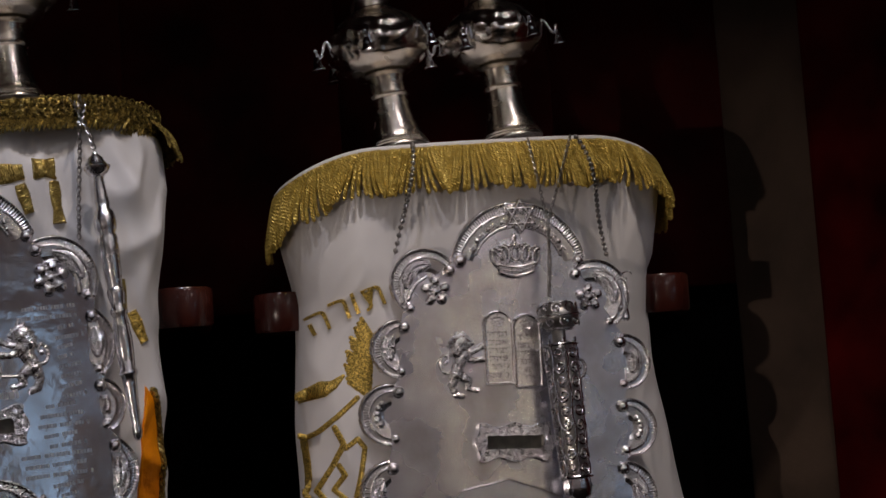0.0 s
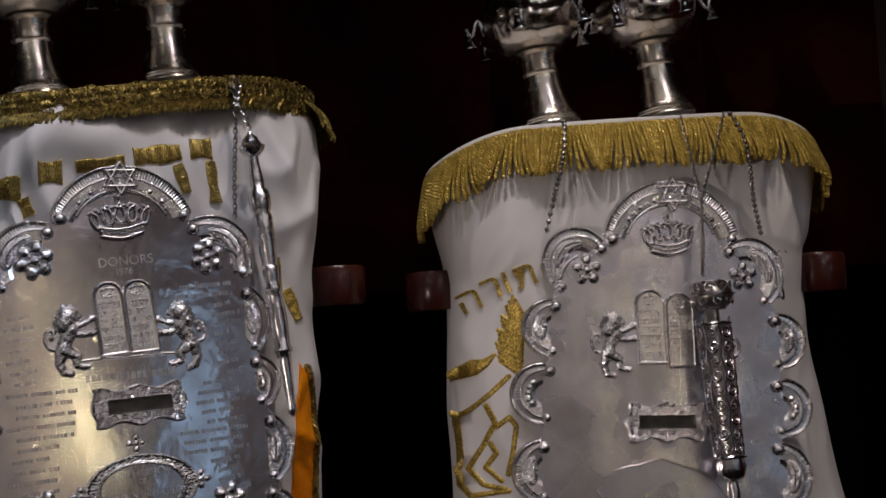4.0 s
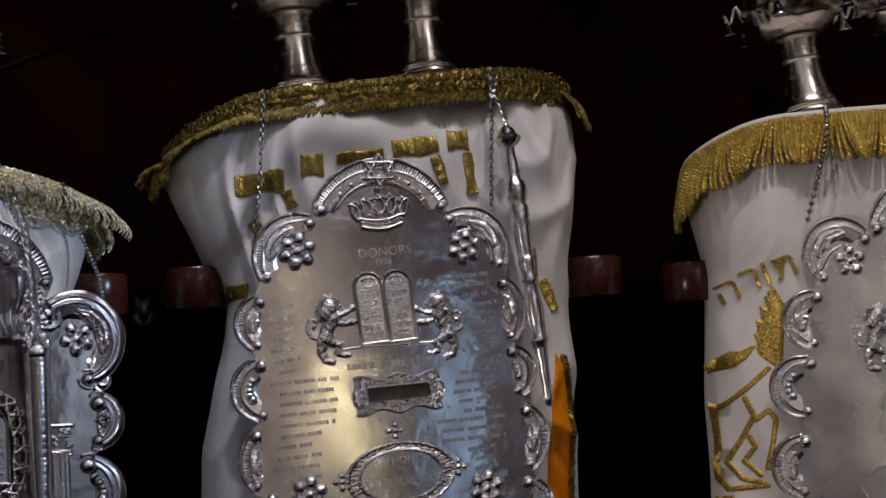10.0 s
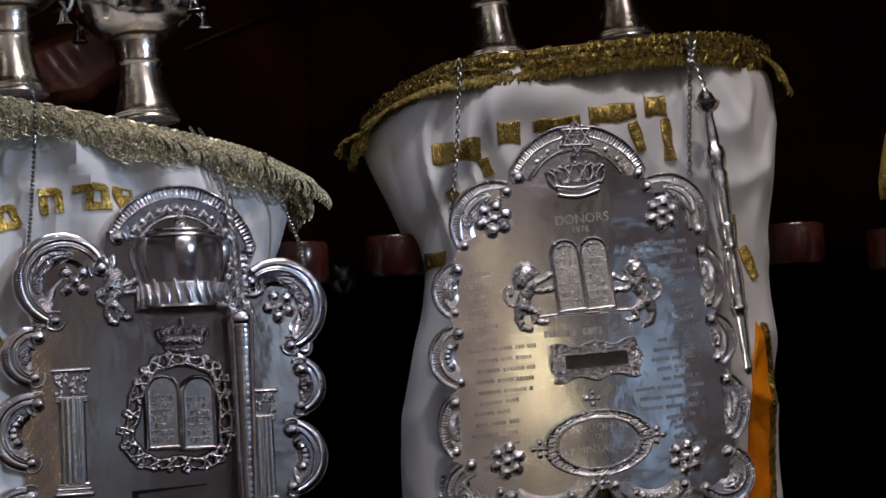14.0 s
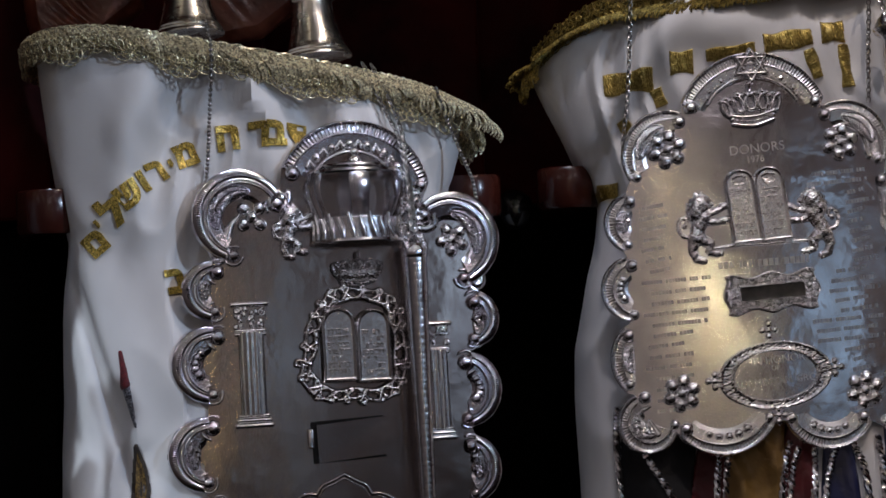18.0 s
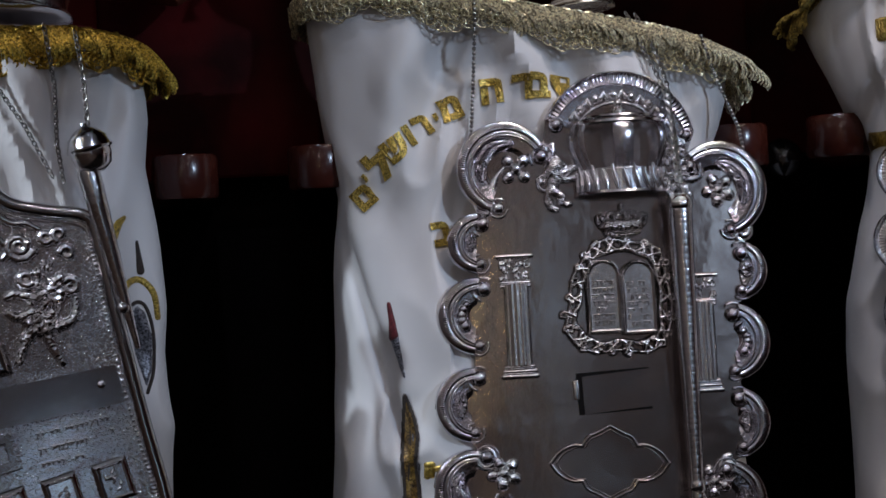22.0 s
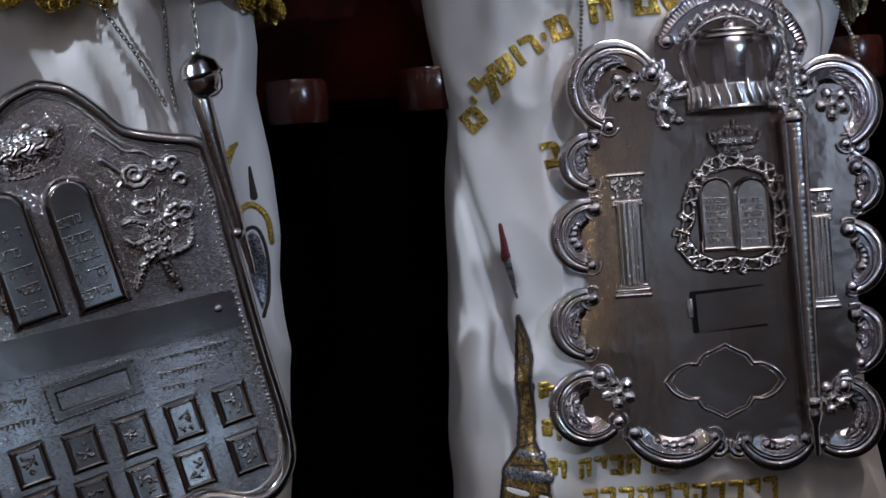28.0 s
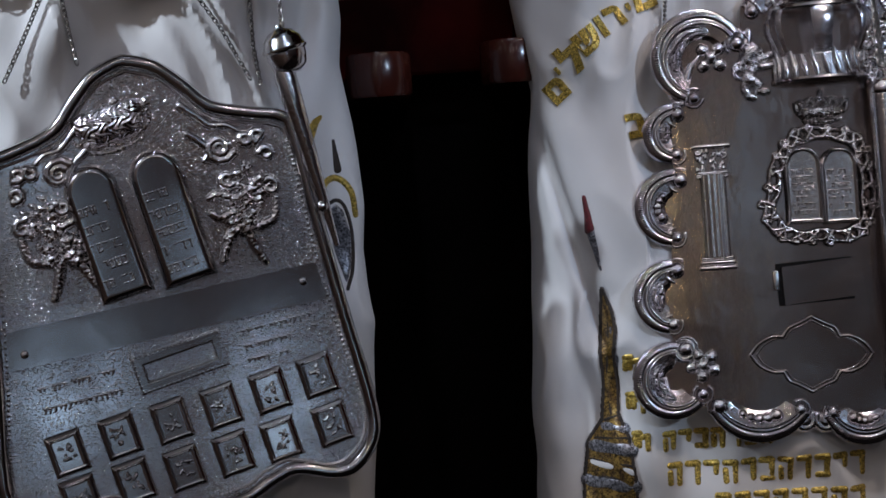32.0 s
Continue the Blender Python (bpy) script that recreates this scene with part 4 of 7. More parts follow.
def letter(char, key, x, z, tall, angle, mat, parent, bold=0.025, name="letter"):
    """One embroidered letter laid on the cover, its middle at (x, z)."""
    cu = bpy.data.curves.new("letter", "FONT")
    cu.body, cu.offset, cu.extrude, cu.resolution_u = char, bold, 0.03, 3
    tmp = bpy.data.objects.new("letter", cu)
    scene.collection.objects.link(tmp)
    me = bpy.data.meshes.new_from_object(tmp.evaluated_get(bpy.context.evaluated_depsgraph_get()))
    bpy.data.objects.remove(tmp)
    bpy.data.curves.remove(cu)
    bm = bm_new()
    bm.from_mesh(me)
    bpy.data.meshes.remove(me)
    bmesh.ops.triangulate(bm, faces=bm.faces[:])
    bmesh.ops.subdivide_edges(bm, edges=[e for e in bm.edges if e.calc_length() > 0.12], cuts=1, use_grid_fill=False)
    xs, ys = [v.co.x for v in bm.verts], [v.co.y for v in bm.verts]
    cx, cy, s = (min(xs) + max(xs)) / 2, (min(ys) + max(ys)) / 2, tall / 0.62
    c, sn = math.cos(radians(angle)), math.sin(radians(angle))
    for v in bm.verts:
        u, w, front = (v.co.x - cx) * s, (v.co.y - cy) * s, v.co.z > 0
        px, pz = x + u * c - w * sn, z + u * sn + w * c
        jit = 0.0004 * noise.noise(Vector((px * 700, pz * 700, 3)))
        v.co = (px + jit, DEPTH[key](px, pz, 0.03) - (0.0022 if front else -0.001) + jit, pz + jit)
    return part(name, bm, mat, parent, smooth=False)


def plain_text(body, tall, x, z, angle, mat, parent, y0=-0.0004, name="engraved_words", shear=0.0):
    cu = bpy.data.curves.new("words", "FONT")
    cu.body, cu.size, cu.align_x, cu.extrude = body, tall * 1.4, "CENTER", 0.00012
    tmp = bpy.data.objects.new("words", cu)
    scene.collection.objects.link(tmp)
    me = bpy.data.meshes.new_from_object(tmp.evaluated_get(bpy.context.evaluated_depsgraph_get()))
    bpy.data.objects.remove(tmp)
    bpy.data.curves.remove(cu)
    bm = bm_new()
    bm.from_mesh(me)
    bpy.data.meshes.remove(me)
    bm.transform(Matrix.Translation((x, y0, z)) @ Matrix.Rotation(radians(-angle), 4, "Y") @ Matrix.Rotation(radians(90), 4, "X"))
    return part(name, bm, mat, parent, smooth=False)


def stitched(key, name, points, r0, mat, parent, r1=None, flat=0.55, lift=0.0, y_step=0.0008, label=""):
    """A raised line of embroidery along (x, z) points on the cover."""
    marks = polyline(points, r0, r1)
    bm = bm_new()
    relief(bm, bounds_of(marks), y_step, strokes(marks, flat), 0.0, low=-0.0003)
    for v in bm.verts:
        v.co.y += DEPTH[key](v.co.x, v.co.z, 0.03) - 0.0004 - lift
    return part(name, bm, mat, parent, label)


def spiral(x, z, r, turns, start, d=1, n=18):
    return [(x + r * (1 - 0.8 * i / n) * math.cos(start + d * 2 * math.pi * turns * i / n), z + r * (1 - 0.8 * i / n) * math.sin(start + d * 2 * math.pi * turns * i / n)) for i in range(n + 1)]


def along(p, q, f):
    return tuple(a + (b - a) * f for a, b in zip(p, q))


def rod_axis(p, q):
    """A placing matrix whose z runs from p to q (both x, y, z), and the length."""
    d = Vector(q) - Vector(p)
    return Matrix.Translation(p) @ d.to_track_quat("Z", "Y").to_matrix().to_4x4(), d.length


# ---- finials ----
PROFILE = [(0.0225, 0), (0.0225, 0.002), (0.0212, 0.0035), (0.0215, 0.005), (0.0200, 0.0065), (0.0203, 0.008), (0.0190, 0.010), (0.0182, 0.014), (0.0162, 0.024), (0.0142, 0.037), (0.0128, 0.050), (0.0128, 0.053),
           (0.0146, 0.0545), (0.0148, 0.0565), (0.0132, 0.058), (0.0130, 0.068), (0.0140, 0.075), (0.0180, 0.0775), (0.0260, 0.0800), (0.0350, 0.0855), (0.0420, 0.093), (0.0455, 0.100), (0.0468, 0.107), (0.0462, 0.115), (0.0425, 0.125), (0.0355, 0.134), (0.0260, 0.141), (0.0195, 0.147), (0.0180, 0.160), (0.0260, 0.170), (0.0300, 0.180), (0.0220, 0.195), (0.0120, 0.205), (0.0060, 0.230), (0.0010, 0.240)]


def dense(profile, step=0.0018):
    out = []
    for (r0, h0), (r1, h1) in zip(profile, profile[1:]):
        n = max(1, int(math.hypot(r1 - r0, h1 - h0) / step))
        out += [(r0 + (r1 - r0) * i / n, h0 + (h1 - h0) * i / n) for i in range(n)]
    return out + [profile[-1]]


def bell_arm(t, a, r, h, reach, drop, size):
    """A curled bracket with a bell, set on a finial at the angle a."""
    d = Vector((math.cos(a), math.sin(a), 0))
    bm = bm_new()
    pts = [d * (r + reach * f) + Vector((0, 0, h + 0.012 * math.sin(f * 5.6) + 0.016 * f)) for f in (i / 10 for i in range(11))]
    tube(bm, pts, [0.0030 - 0.0010 * i / 10 for i in range(11)], 8)
    ball(bm, pts[-1], 0.0028, u=8, v=6)
    arm = part("bell_bracket", bm, SILVER, t)
    bm = bm_new()
    end = pts[-1]
    tube(bm, [end, end - Vector((0, 0, drop * 0.4))], 0.0007, 4)
    lathe(bm, [(0.0012, 0), (0.003, -0.001), (0.0042, -0.006), (0.0055, -0.011), (0.0078, -0.0135), (0.0078, -0.0145), (0.004, -0.0140)], Matrix.Translation(end - Vector((0, 0, drop * 0.4))) @ Matrix.Scale(size, 4), 16)
    part("bell", bm, SILVER, arm)


def finial(key, x, z, lean, size=1.0, y=0.09, spin=0.0):
    t = thing("scroll_finial", "tall silver finial with bells on a scroll roller", "finial", FRAME[key] @ Matrix.Translation((x, y, z)) @ pose(0, 0, 0, 0, -lean, 0), group="finials on the scrolls")
    bm = bm_new()
    lathe(bm, [(r * size * 1.42, h * size) for r, h in PROFILE[:18]], seg=64)
    part("stem", bm, FINIAL, t)

    def chased(a, h):
        h /= size
        if not 0.085 < h < 0.140:
            return 1.0
        w = math.sin((h - 0.085) / 0.055 * math.pi)
        return 1 + w * (0.060 * math.sin(7 * a + 110 * h + 2.2 * math.sin(3 * a)) * math.sin(5 * a - 190 * h) + 0.02 * noise.noise(Vector((7 * math.cos(a), 7 * math.sin(a), h * 220))))

    bm = bm_new()
    lathe(bm, [((r + (0.42 * 0.018 if r < 0.0185 and h < 0.08 else 0.0)) * size * 1.12, h * size) for r, h in dense(PROFILE[17:])], seg=150, ripple=chased)
    part("bulb", bm, FINIAL, t, "chased with scrolls and leaves")
    for k in range(6):
        bell_arm(t, radians(spin + 60 * k), 0.050 * size, 0.103 * size, 0.019, 0.016, 1.0)
    return t


for key, x, z, lean, spin in (("A", -0.0755, 0.2202, 7, 8), ("A", 0.0456, 0.2254, 7, -10), ("B", -0.0546, 0.2609, 4, 20), ("B", 0.0728, 0.2766, 2, 0), ("C", -0.1056, 0.3271, 2, 40), ("C", 0.0122, 0.3037, 3, 12)):
    finial(key, x, z, lean, 1.0, 0.09, spin)


# ---- scroll A: fringe, chains, embroidery ----
def cord(bm, path, r, twist, phase=0.0, ply=2, seg=4):
    """A twisted cord: plies wound round path."""
    n = len(path)
    for k in range(ply):
        pts = []
        for i, p in enumerate(path):
            a = phase + 2 * math.pi * (k / ply + twist * i / n)
            pts.append(Vector(p) + Vector((math.cos(a), math.sin(a), 0)) * r * 0.62)
        tube(bm, pts, r * 0.72, seg)


rng = random.Random(4)
bm = bm_new()
COUNT = 178
for i, a in enumerate(even_angles(ROWS_A, 164, 376, COUNT)):
    p = rim_point(ROWS_A, TOP_A, a, grow=0.004)
    corner = abs(math.cos(a)) ** 6
    q = rim_point(ROWS_A, TOP_A, a, grow=0.019 - 0.004 * corner)
    clump = noise.noise(Vector((i * 0.11, 1, 0)))
    ln = 0.046 + 0.010 * clump + rng.uniform(-0.003, 0.003) + 0.012 * corner
    side = 0.022 * noise.noise(Vector((i * 0.12, 7, 0))) + rng.uniform(-0.0016, 0.0016)
    lift = rng.uniform(0, 0.0024)
    path = []
    for j in range(41):
        f = j / 40
        path.append(p.lerp(q, min(1, f * 1.3) ** 0.7) + Vector((side * f ** 1.6, -lift, -ln * f + 0.002)))
    cord(bm, path, 0.00185, 8.5, rng.uniform(0, 6), 2, 5)
    ball(bm, path[-1], 0.0017, u=6, v=4)
part("fringe", bm, GOLD, COVER["A"], "long twisted gold fringe", kind="stuff")
bm = bm_new()
for lift in (0.0005, -0.0030, -0.0064):
    path = [rim_point(ROWS_A, TOP_A, radians(2 * k), grow=0.0045) + Vector((0, 0, lift)) for k in range(180)]
    tube(bm, path, 0.0019, 6, closed=True)
for a in even_angles(ROWS_A, 160, 380, 420):
    p = rim_point(ROWS_A, TOP_A, a, grow=0.0062)
    tube(bm, [p + Vector((-0.0004, 0, 0.0015)), p + Vector((0.0006, -0.0006, -0.003)), p + Vector((0.0002, 0, -0.0078))], 0.0008, 4)
part("braid", bm, GOLD, COVER["A"], "gold braid above the fringe")
bm = bm_new()
tube(bm, [rim_point(ROWS_A, TOP_A, radians(2 * k), grow=0.002) + Vector((0, 0, 0.0035)) for k in range(180)], 0.0036, 8, closed=True)
part("piping", bm, CLOTH, COVER["A"])

for char, x, z in (("ת", -0.1282, 0.0602), ("ו", -0.1457, 0.0557), ("ר", -0.1597, 0.0510), ("ה", -0.1784, 0.0423)):
    letter(char, "A", x, z, 0.0215, 18, GLITTER, COVER["A"], 0.0)
for pts, r in (([(-0.1491, -0.0341), (-0.1668, -0.0491), (-0.1854, -0.0630), (-0.1986, -0.0686), (-0.2059, -0.0661)], 0.0020),
               ([(-0.1966, -0.0703), (-0.1951, -0.0931), (-0.1951, -0.1079), (-0.2050, -0.1200), (-0.1898, -0.1449), (-0.1563, -0.1425)], 0.0020),
               ([(-0.1714, -0.0605), (-0.1646, -0.0773), (-0.1758, -0.0979), (-0.1900, -0.1187), (-0.1780, -0.1351), (-0.1593, -0.1408)], 0.0020),
               ([(-0.1633, -0.0811), (-0.1521, -0.0732), (-0.1464, -0.0820), (-0.1515, -0.1071), (-0.1562, -0.1268)], 0.0019),
               ([(-0.1698, -0.0966), (-0.1652, -0.1063), (-0.1752, -0.1190), (-0.1619, -0.1328)], 0.0019),
               ([(-0.1878, -0.1534), (-0.2037, -0.1541), (-0.2017, -0.1620)], 0.0020)):
    stitched("A", "embroidery_line", pts, r, GLITTER, COVER["A"])
marks = []
rnd = random.Random(9)
for k in range(15):
    f = k / 14
    x0, z0 = along((-0.1346, 0.0225), (-0.1401, -0.0281), f)
    x1, z1 = along((-0.1404, 0.0374), (-0.1568, -0.0230), f)
    marks.append((x0, z0, 0.0045, x1 + rnd.uniform(-0.002, 0.002) - 0.005 * math.sin(math.pi * f), z1 + 0.004, 0.0010))
bm = bm_new()
relief(bm, bounds_of(marks), 0.0011, strokes(marks, 0.5), low=-0.0003)
for v in bm.verts:
    v.co.y += DEPTH["A"](v.co.x, v.co.z, 0.03) - 0.0006
part("embroidered_mane", bm, GLITTER, COVER["A"], "spiky gold embroidered mane")
stitched("A", "embroidered_leaf", [(-0.2043, -0.0290), (-0.1935, -0.0263), (-0.1804, -0.0228)], 0.0035, GLITTER, COVER["A"], 0.0075)
stitched("A", "embroidered_leaf_tip", [(-0.1804, -0.0228), (-0.1705, -0.0201), (-0.1603, -0.0121)], 0.0072, GLITTER, COVER["A"], 0.0012)

s = SHIELD["A"]
bm = bm_new()
bead_chain(bm, hung("A", [(-0.0815, 0.2065), (-0.0875, 0.1739), (-0.0981, 0.1278), (-0.1084, 0.0915)], 0.012, 5), 0.0026, 0.0056)
part("bead_chain", bm, OXIDE, s, "dark silver bead chain")
bm = bm_new()
bead_chain(bm, hung("A", [(0.0816, 0.2087), (0.0917, 0.1783), (0.1016, 0.1300), (0.1138, 0.0779)], 0.012, 5), 0.0026, 0.0056)
part("bead_chain", bm, OXIDE, s, "dark silver bead chain")
bm = bm_new()
tube(bm, [(x, -0.003 * math.sin(i), z) for i, (x, z) in enumerate(spiral(0.1224, 0.0640, 0.007, 0.9, 0.5, 1, 12))], 0.0008, 5)
part("chain_ring", bm, SILVER, s)
sculpt("crown", crown_marks(0.049, 0.037), SILVER, s, 0.0005, -0.002, 1.5, "small cast crown", 0.0119, 0.0754)
sculpt("star", star_marks(0.0150, 0.0019), SILVER, s, 0.0006, -0.0042, 1.3, "six-pointed star", 0.0196, 0.1297)
for x, z, r in ((-0.0699, 0.0610, 0.0145), (0.0834, 0.0470, 0.0140)):
    sculpt("flower", flower_marks(r), SILVER, s, 0.0006, 0, 0.95, x=x, z=z, grain=0.00035, pitch=0.0032)
for pts in ([(-0.1032, 0.0525), (-0.1001, 0.0714), (-0.0879, 0.0844), (-0.0680, 0.0905)], [(-0.0975, 0.0549), (-0.0893, 0.0681), (-0.0776, 0.0757)], [(0.1203, 0.0259), (0.1173, 0.0541), (0.1044, 0.0717), (0.0902, 0.0752)], [(0.1153, 0.0346), (0.1085, 0.0546)]):
    sculpt("leaf", polyline(curve(pts), 0.0035, 0.0016), SILVER, s, 0.0007, 0, 0.8)
sculpt("lion", lion_marks(0.00056), SILVER, s, 0.0005, 0, 0.85, "cast lion holding the tablets", -0.0498, -0.0121, grain=0.00045, pitch=0.0027)
sculpt("lion", lion_marks(0.00056, -1), SILVER, s, 0.0005, 0, 0.85, "cast lion holding the tablets", 0.0518, -0.0241, grain=0.00045, pitch=0.0027)
tablet(s, SILVER, 0.0300, 0.073, -0.0142, -0.0334, -2, 6, 1)
tablet(s, SILVER, 0.0300, 0.073, 0.0141, -0.0380, -2, 6, 2)
slot_frame(s, SILVER, 0.080, 0.038, -0.0051, -0.0881, -3)
bm = bm_new()
pts = [(-0.0766, -0.1475), (-0.0615, -0.1302), (-0.0447, -0.1273), (-0.0364, -0.1269), (-0.0262, -0.1245), (-0.0137, -0.1223), (-0.0003, -0.1277), (0.0106, -0.1317), (0.0198, -0.1346), (0.0348, -0.1433), (0.0470, -0.1631), (0.0285, -0.1802), (-0.0197, -0.1893), (-0.0623, -0.1724)]
tube(bm, [(x, -0.0006, z) for x, z in pts], 0.0009, 6, closed=True)
part("cartouche", bm, SILVER, s, "engraved pointed cartouche")
bm = bm_new()
slab(bm, pts, -0.0003, 0.0)
part("cartouche_field", bm, FIELD, s, smooth=False)


def arch_beads(key, border, count, r, inset, ridge):
    """Beads and an inner ridge along the arch at a breastplate's head."""
    c, r0, a0, a1, pts = arc3(*border[0])
    for k in range(count):
        a = a0 + (a1 - a0) * (0.10 + 0.80 * k / (count - 1))
        x, z = c[0] + (r0 - inset) * math.cos(a), c[1] + (r0 - inset) * math.sin(a)
        sculpt("arch_bead", [(x, z, r, x, z, r)] if k % 2 else [(x - r * 0.7, z - r * 0.4, r * 0.6, x, z + r * 0.7, r * 0.5), (x, z + r * 0.7, r * 0.5, x + r * 0.7, z - r * 0.4, r * 0.6)], SILVER, SHIELD[key], 0.0006, 0, 1.0)
    sculpt("arch_ridge", polyline([(c[0] + (r0 - ridge) * math.cos(a0 + (a1 - a0) * (0.06 + 0.88 * k / 24)), c[1] + (r0 - ridge) * math.sin(a0 + (a1 - a0) * (0.06 + 0.88 * k / 24))) for k in range(25)], 0.0015), SILVER, SHIELD[key], 0.0006, 0, 1.1)


arch_beads("A", BORDER_A, 15, 0.0034, 0.0180, 0.0232)
arch_beads("B", BORDER_B, 15, 0.0030, 0.0175, 0.0225)
arch_beads("C", BORDER_C, 13, 0.0044, 0.0205, 0.0275)

# openwork pointer
t = thing("torah_pointer", "openwork silver pointer with scroll filigree, hung on a chain", "pointer", FRAME["A"], (0.0448, -0.1444, 0)[:1] + (-0.03,) + (0.0448, -0.1444, 0)[1:2], group="pointers on the scrolls")
TOP_Y, END_Y = (0.0401, 0.0055), (0.0443, -0.1264)
axis, ln = rod_axis((END_Y[0], -0.03, END_Y[1]), (TOP_Y[0], -0.03, TOP_Y[1]))
R_YAD = 0.0155
bm = bm_new()
lathe(bm, [(0.002, -0.001), (R_YAD * 0.72, 0.0), (R_YAD * 0.80, ln * 0.5), (R_YAD * 0.84, ln * 0.93), (R_YAD * 0.5, ln * 0.97), (0.0065, ln * 0.99), (0.0075, ln + 0.016), (0.004, ln + 0.017)], axis, 24)
part("core", bm, OXIDE, t, "dark core behind the filigree")
bm = bm_new()
rnd = random.Random(5)


def on_rod(a, h, r):
    return axis @ Vector((r * math.cos(a), r * math.sin(a), h))


for col in range(7):
    a0 = 2 * math.pi * col / 7
    tube(bm, [on_rod(a0 + 0.06 * math.sin(i), ln * i / 24, R_YAD * (0.90 + 0.14 * i / 24)) for i in range(25)], 0.0011, 5)
    for row in range(9):
        hc, rr = ln * (0.07 + 0.103 * row), ln * 0.050
        d = 1 if (row + col) % 2 else -1
        sp = spiral(0, 0, rr, 1.5, math.pi / 2 * (1 + d), d, 14)
        rad = R_YAD * (0.90 + 0.14 * hc / ln)
        tube(bm, [on_rod(a0 + 0.45 + u / rad * 0.85, hc + w, rad) for u, w in sp], 0.0010, 5)
part("filigree", bm, SILVER, t, "pierced silver scrollwork")
for h, r in ((0.001, 0.98), (ln * 0.955, 1.06)):
    bm = bm_new()
    tube(bm, [on_rod(2 * math.pi * k / 24, h, R_YAD * r) for k in range(24)], 0.0017, 6, closed=True)
    part("collar", bm, SILVER, t)
bm = bm_new()
bx, bz = 0.0410, 0.0271
lathe(bm, [(0.003, -0.0145), (0.012, -0.0125), (0.0185, -0.006), (0.0205, 0.0), (0.0185, 0.006), (0.012, 0.0125), (0.003, 0.0145)], Matrix.Translation((bx, -0.03, bz)) @ axis.to_3x3().to_4x4(), 32)
knob_part = part("knob", bm, OXIDE, t, "pierced silver knob")
bm = bm_new()
for k in range(9):
    for row, (h, r) in enumerate(((-0.0062, 0.0195), (0.0062, 0.0195))):
        a = 2 * math.pi * (k + 0.5 * row) / 9
        m = Matrix.Translation((bx, -0.03, bz)) @ axis.to_3x3().to_4x4()
        tube(bm, [m @ Vector(((r - 0.22 * abs(w + h * 0.0)) * math.cos(a + u / r), (r - 0.22 * abs(w)) * math.sin(a + u / r), h + w)) for u, w in spiral(0, 0, 0.0062, 1.3, 0.5, 1, 12)], 0.0010, 5)
for h, r in ((0.0, 0.0210), (-0.0125, 0.0125), (0.0125, 0.0125)):
    tube(bm, [m @ Vector((r * math.cos(2 * math.pi * k / 28), r * math.sin(2 * math.pi * k / 28), h)) for k in range(28)], 0.0011, 5, closed=True)
part("knob_filigree", bm, SILVER, knob_part)
bm = bm_new()
ex, ez = 0.0446, -0.1349
lathe(bm, [(0.004, 0.012), (0.0125, 0.009), (0.0140, 0.0), (0.0115, -0.009), (0.005, -0.013), (0.006, -0.022), (0.004, -0.06), (0.001, -0.075)], Matrix.Translation((ex, -0.03, ez)) @ axis.to_3x3().to_4x4(), 32, ripple=lambda a, h: 1 + 0.05 * math.sin(18 * a) * (1 if h > -0.01 else 0))
part("tip", bm, SILVER, t)
bm = bm_new()
P = [(0.0327, 0.2059), (0.0354, 0.1707), (0.0411, 0.1247), (0.0396, 0.0777), (0.0335, 0.0439)]
chain(bm, [(x, y, z) for (x, z), y in zip(P, (-0.008, -0.018, -0.020, -0.024, -0.03))])
P = [(0.0767, 0.2078), (0.0614, 0.1697), (0.0434, 0.1246), (0.0373, 0.0778), (0.0325, 0.0450)]
chain(bm, [(x, y, z) for (x, z), y in zip(P, (-0.008, -0.018, -0.021, -0.025, -0.031))])
part("chain", bm, OXIDE, t, "thin silver link chain")

# ---- right side of the ark: plank, door ----
bm = bm_new()
PL, PR = Vector((0.3418, 1.9549, 1.5977)), Vector((0.4214, 1.8479, 1.5827))
d = (PR - PL).normalized()
m = Matrix.Translation((PL.x, PL.y, 0)) @ Matrix.Rotation(math.atan2(d.y, d.x), 4, "Z")
box(bm, 0, (PR - PL).length, 0, 0.03, SHELF, 2.5, 0.004, m)
tagged(part("wall_side", bm, PLANK, None, "worn brown plank at the end of the ark", smooth=False), kind="structure")
bm = bm_new()
box(bm, (PR - PL).length + 0.004, (PR - PL).length + 0.5, -0.012, 0.03, SHELF, 2.5, 0.004, m)
tagged(part("door_1", bm, WOOD, None, "dark red wooden ark door standing open", smooth=False), kind="structure")

# ---- scroll B ----
def band_strip(key, rows, top, name, a0, a1, z_hi, z_lo, mat, grow=0.004, n=220, lines=9, ruffle=0.0012, label="", wave=None):
    """A band of trim round a cover's upper edge between the angles a0 and a1."""
    bm = bm_new()
    rings = []
    for i, a in enumerate(even_angles(rows, a0, a1, n + 1)):
        ring = []
        lo = z_lo if wave is None else wave(i / n)
        for j in range(lines + 1):
            f = j / lines
            p = rim_point(rows, top, a, grow=grow + 0.002 * math.sin(math.pi * f) + 0.004 * f)
            w = ruffle * noise.noise(Vector((i * 0.35, j * 0.9, 2.0)))
            ring.append(bm.verts.new(p + Vector((w, -w - 0.001 * math.sin(i * 0.7) * f, z_hi + (lo - z_hi) * f + w))))
        rings.append(ring)
    for r, q in zip(rings, rings[1:]):
        for j in range(lines):
            bm.faces.new((r[j], q[j], q[j + 1], r[j + 1]))
    bmesh.ops.solidify(bm, geom=bm.faces[:], thickness=0.0012)
    return part(name, bm, mat, COVER[key], label)


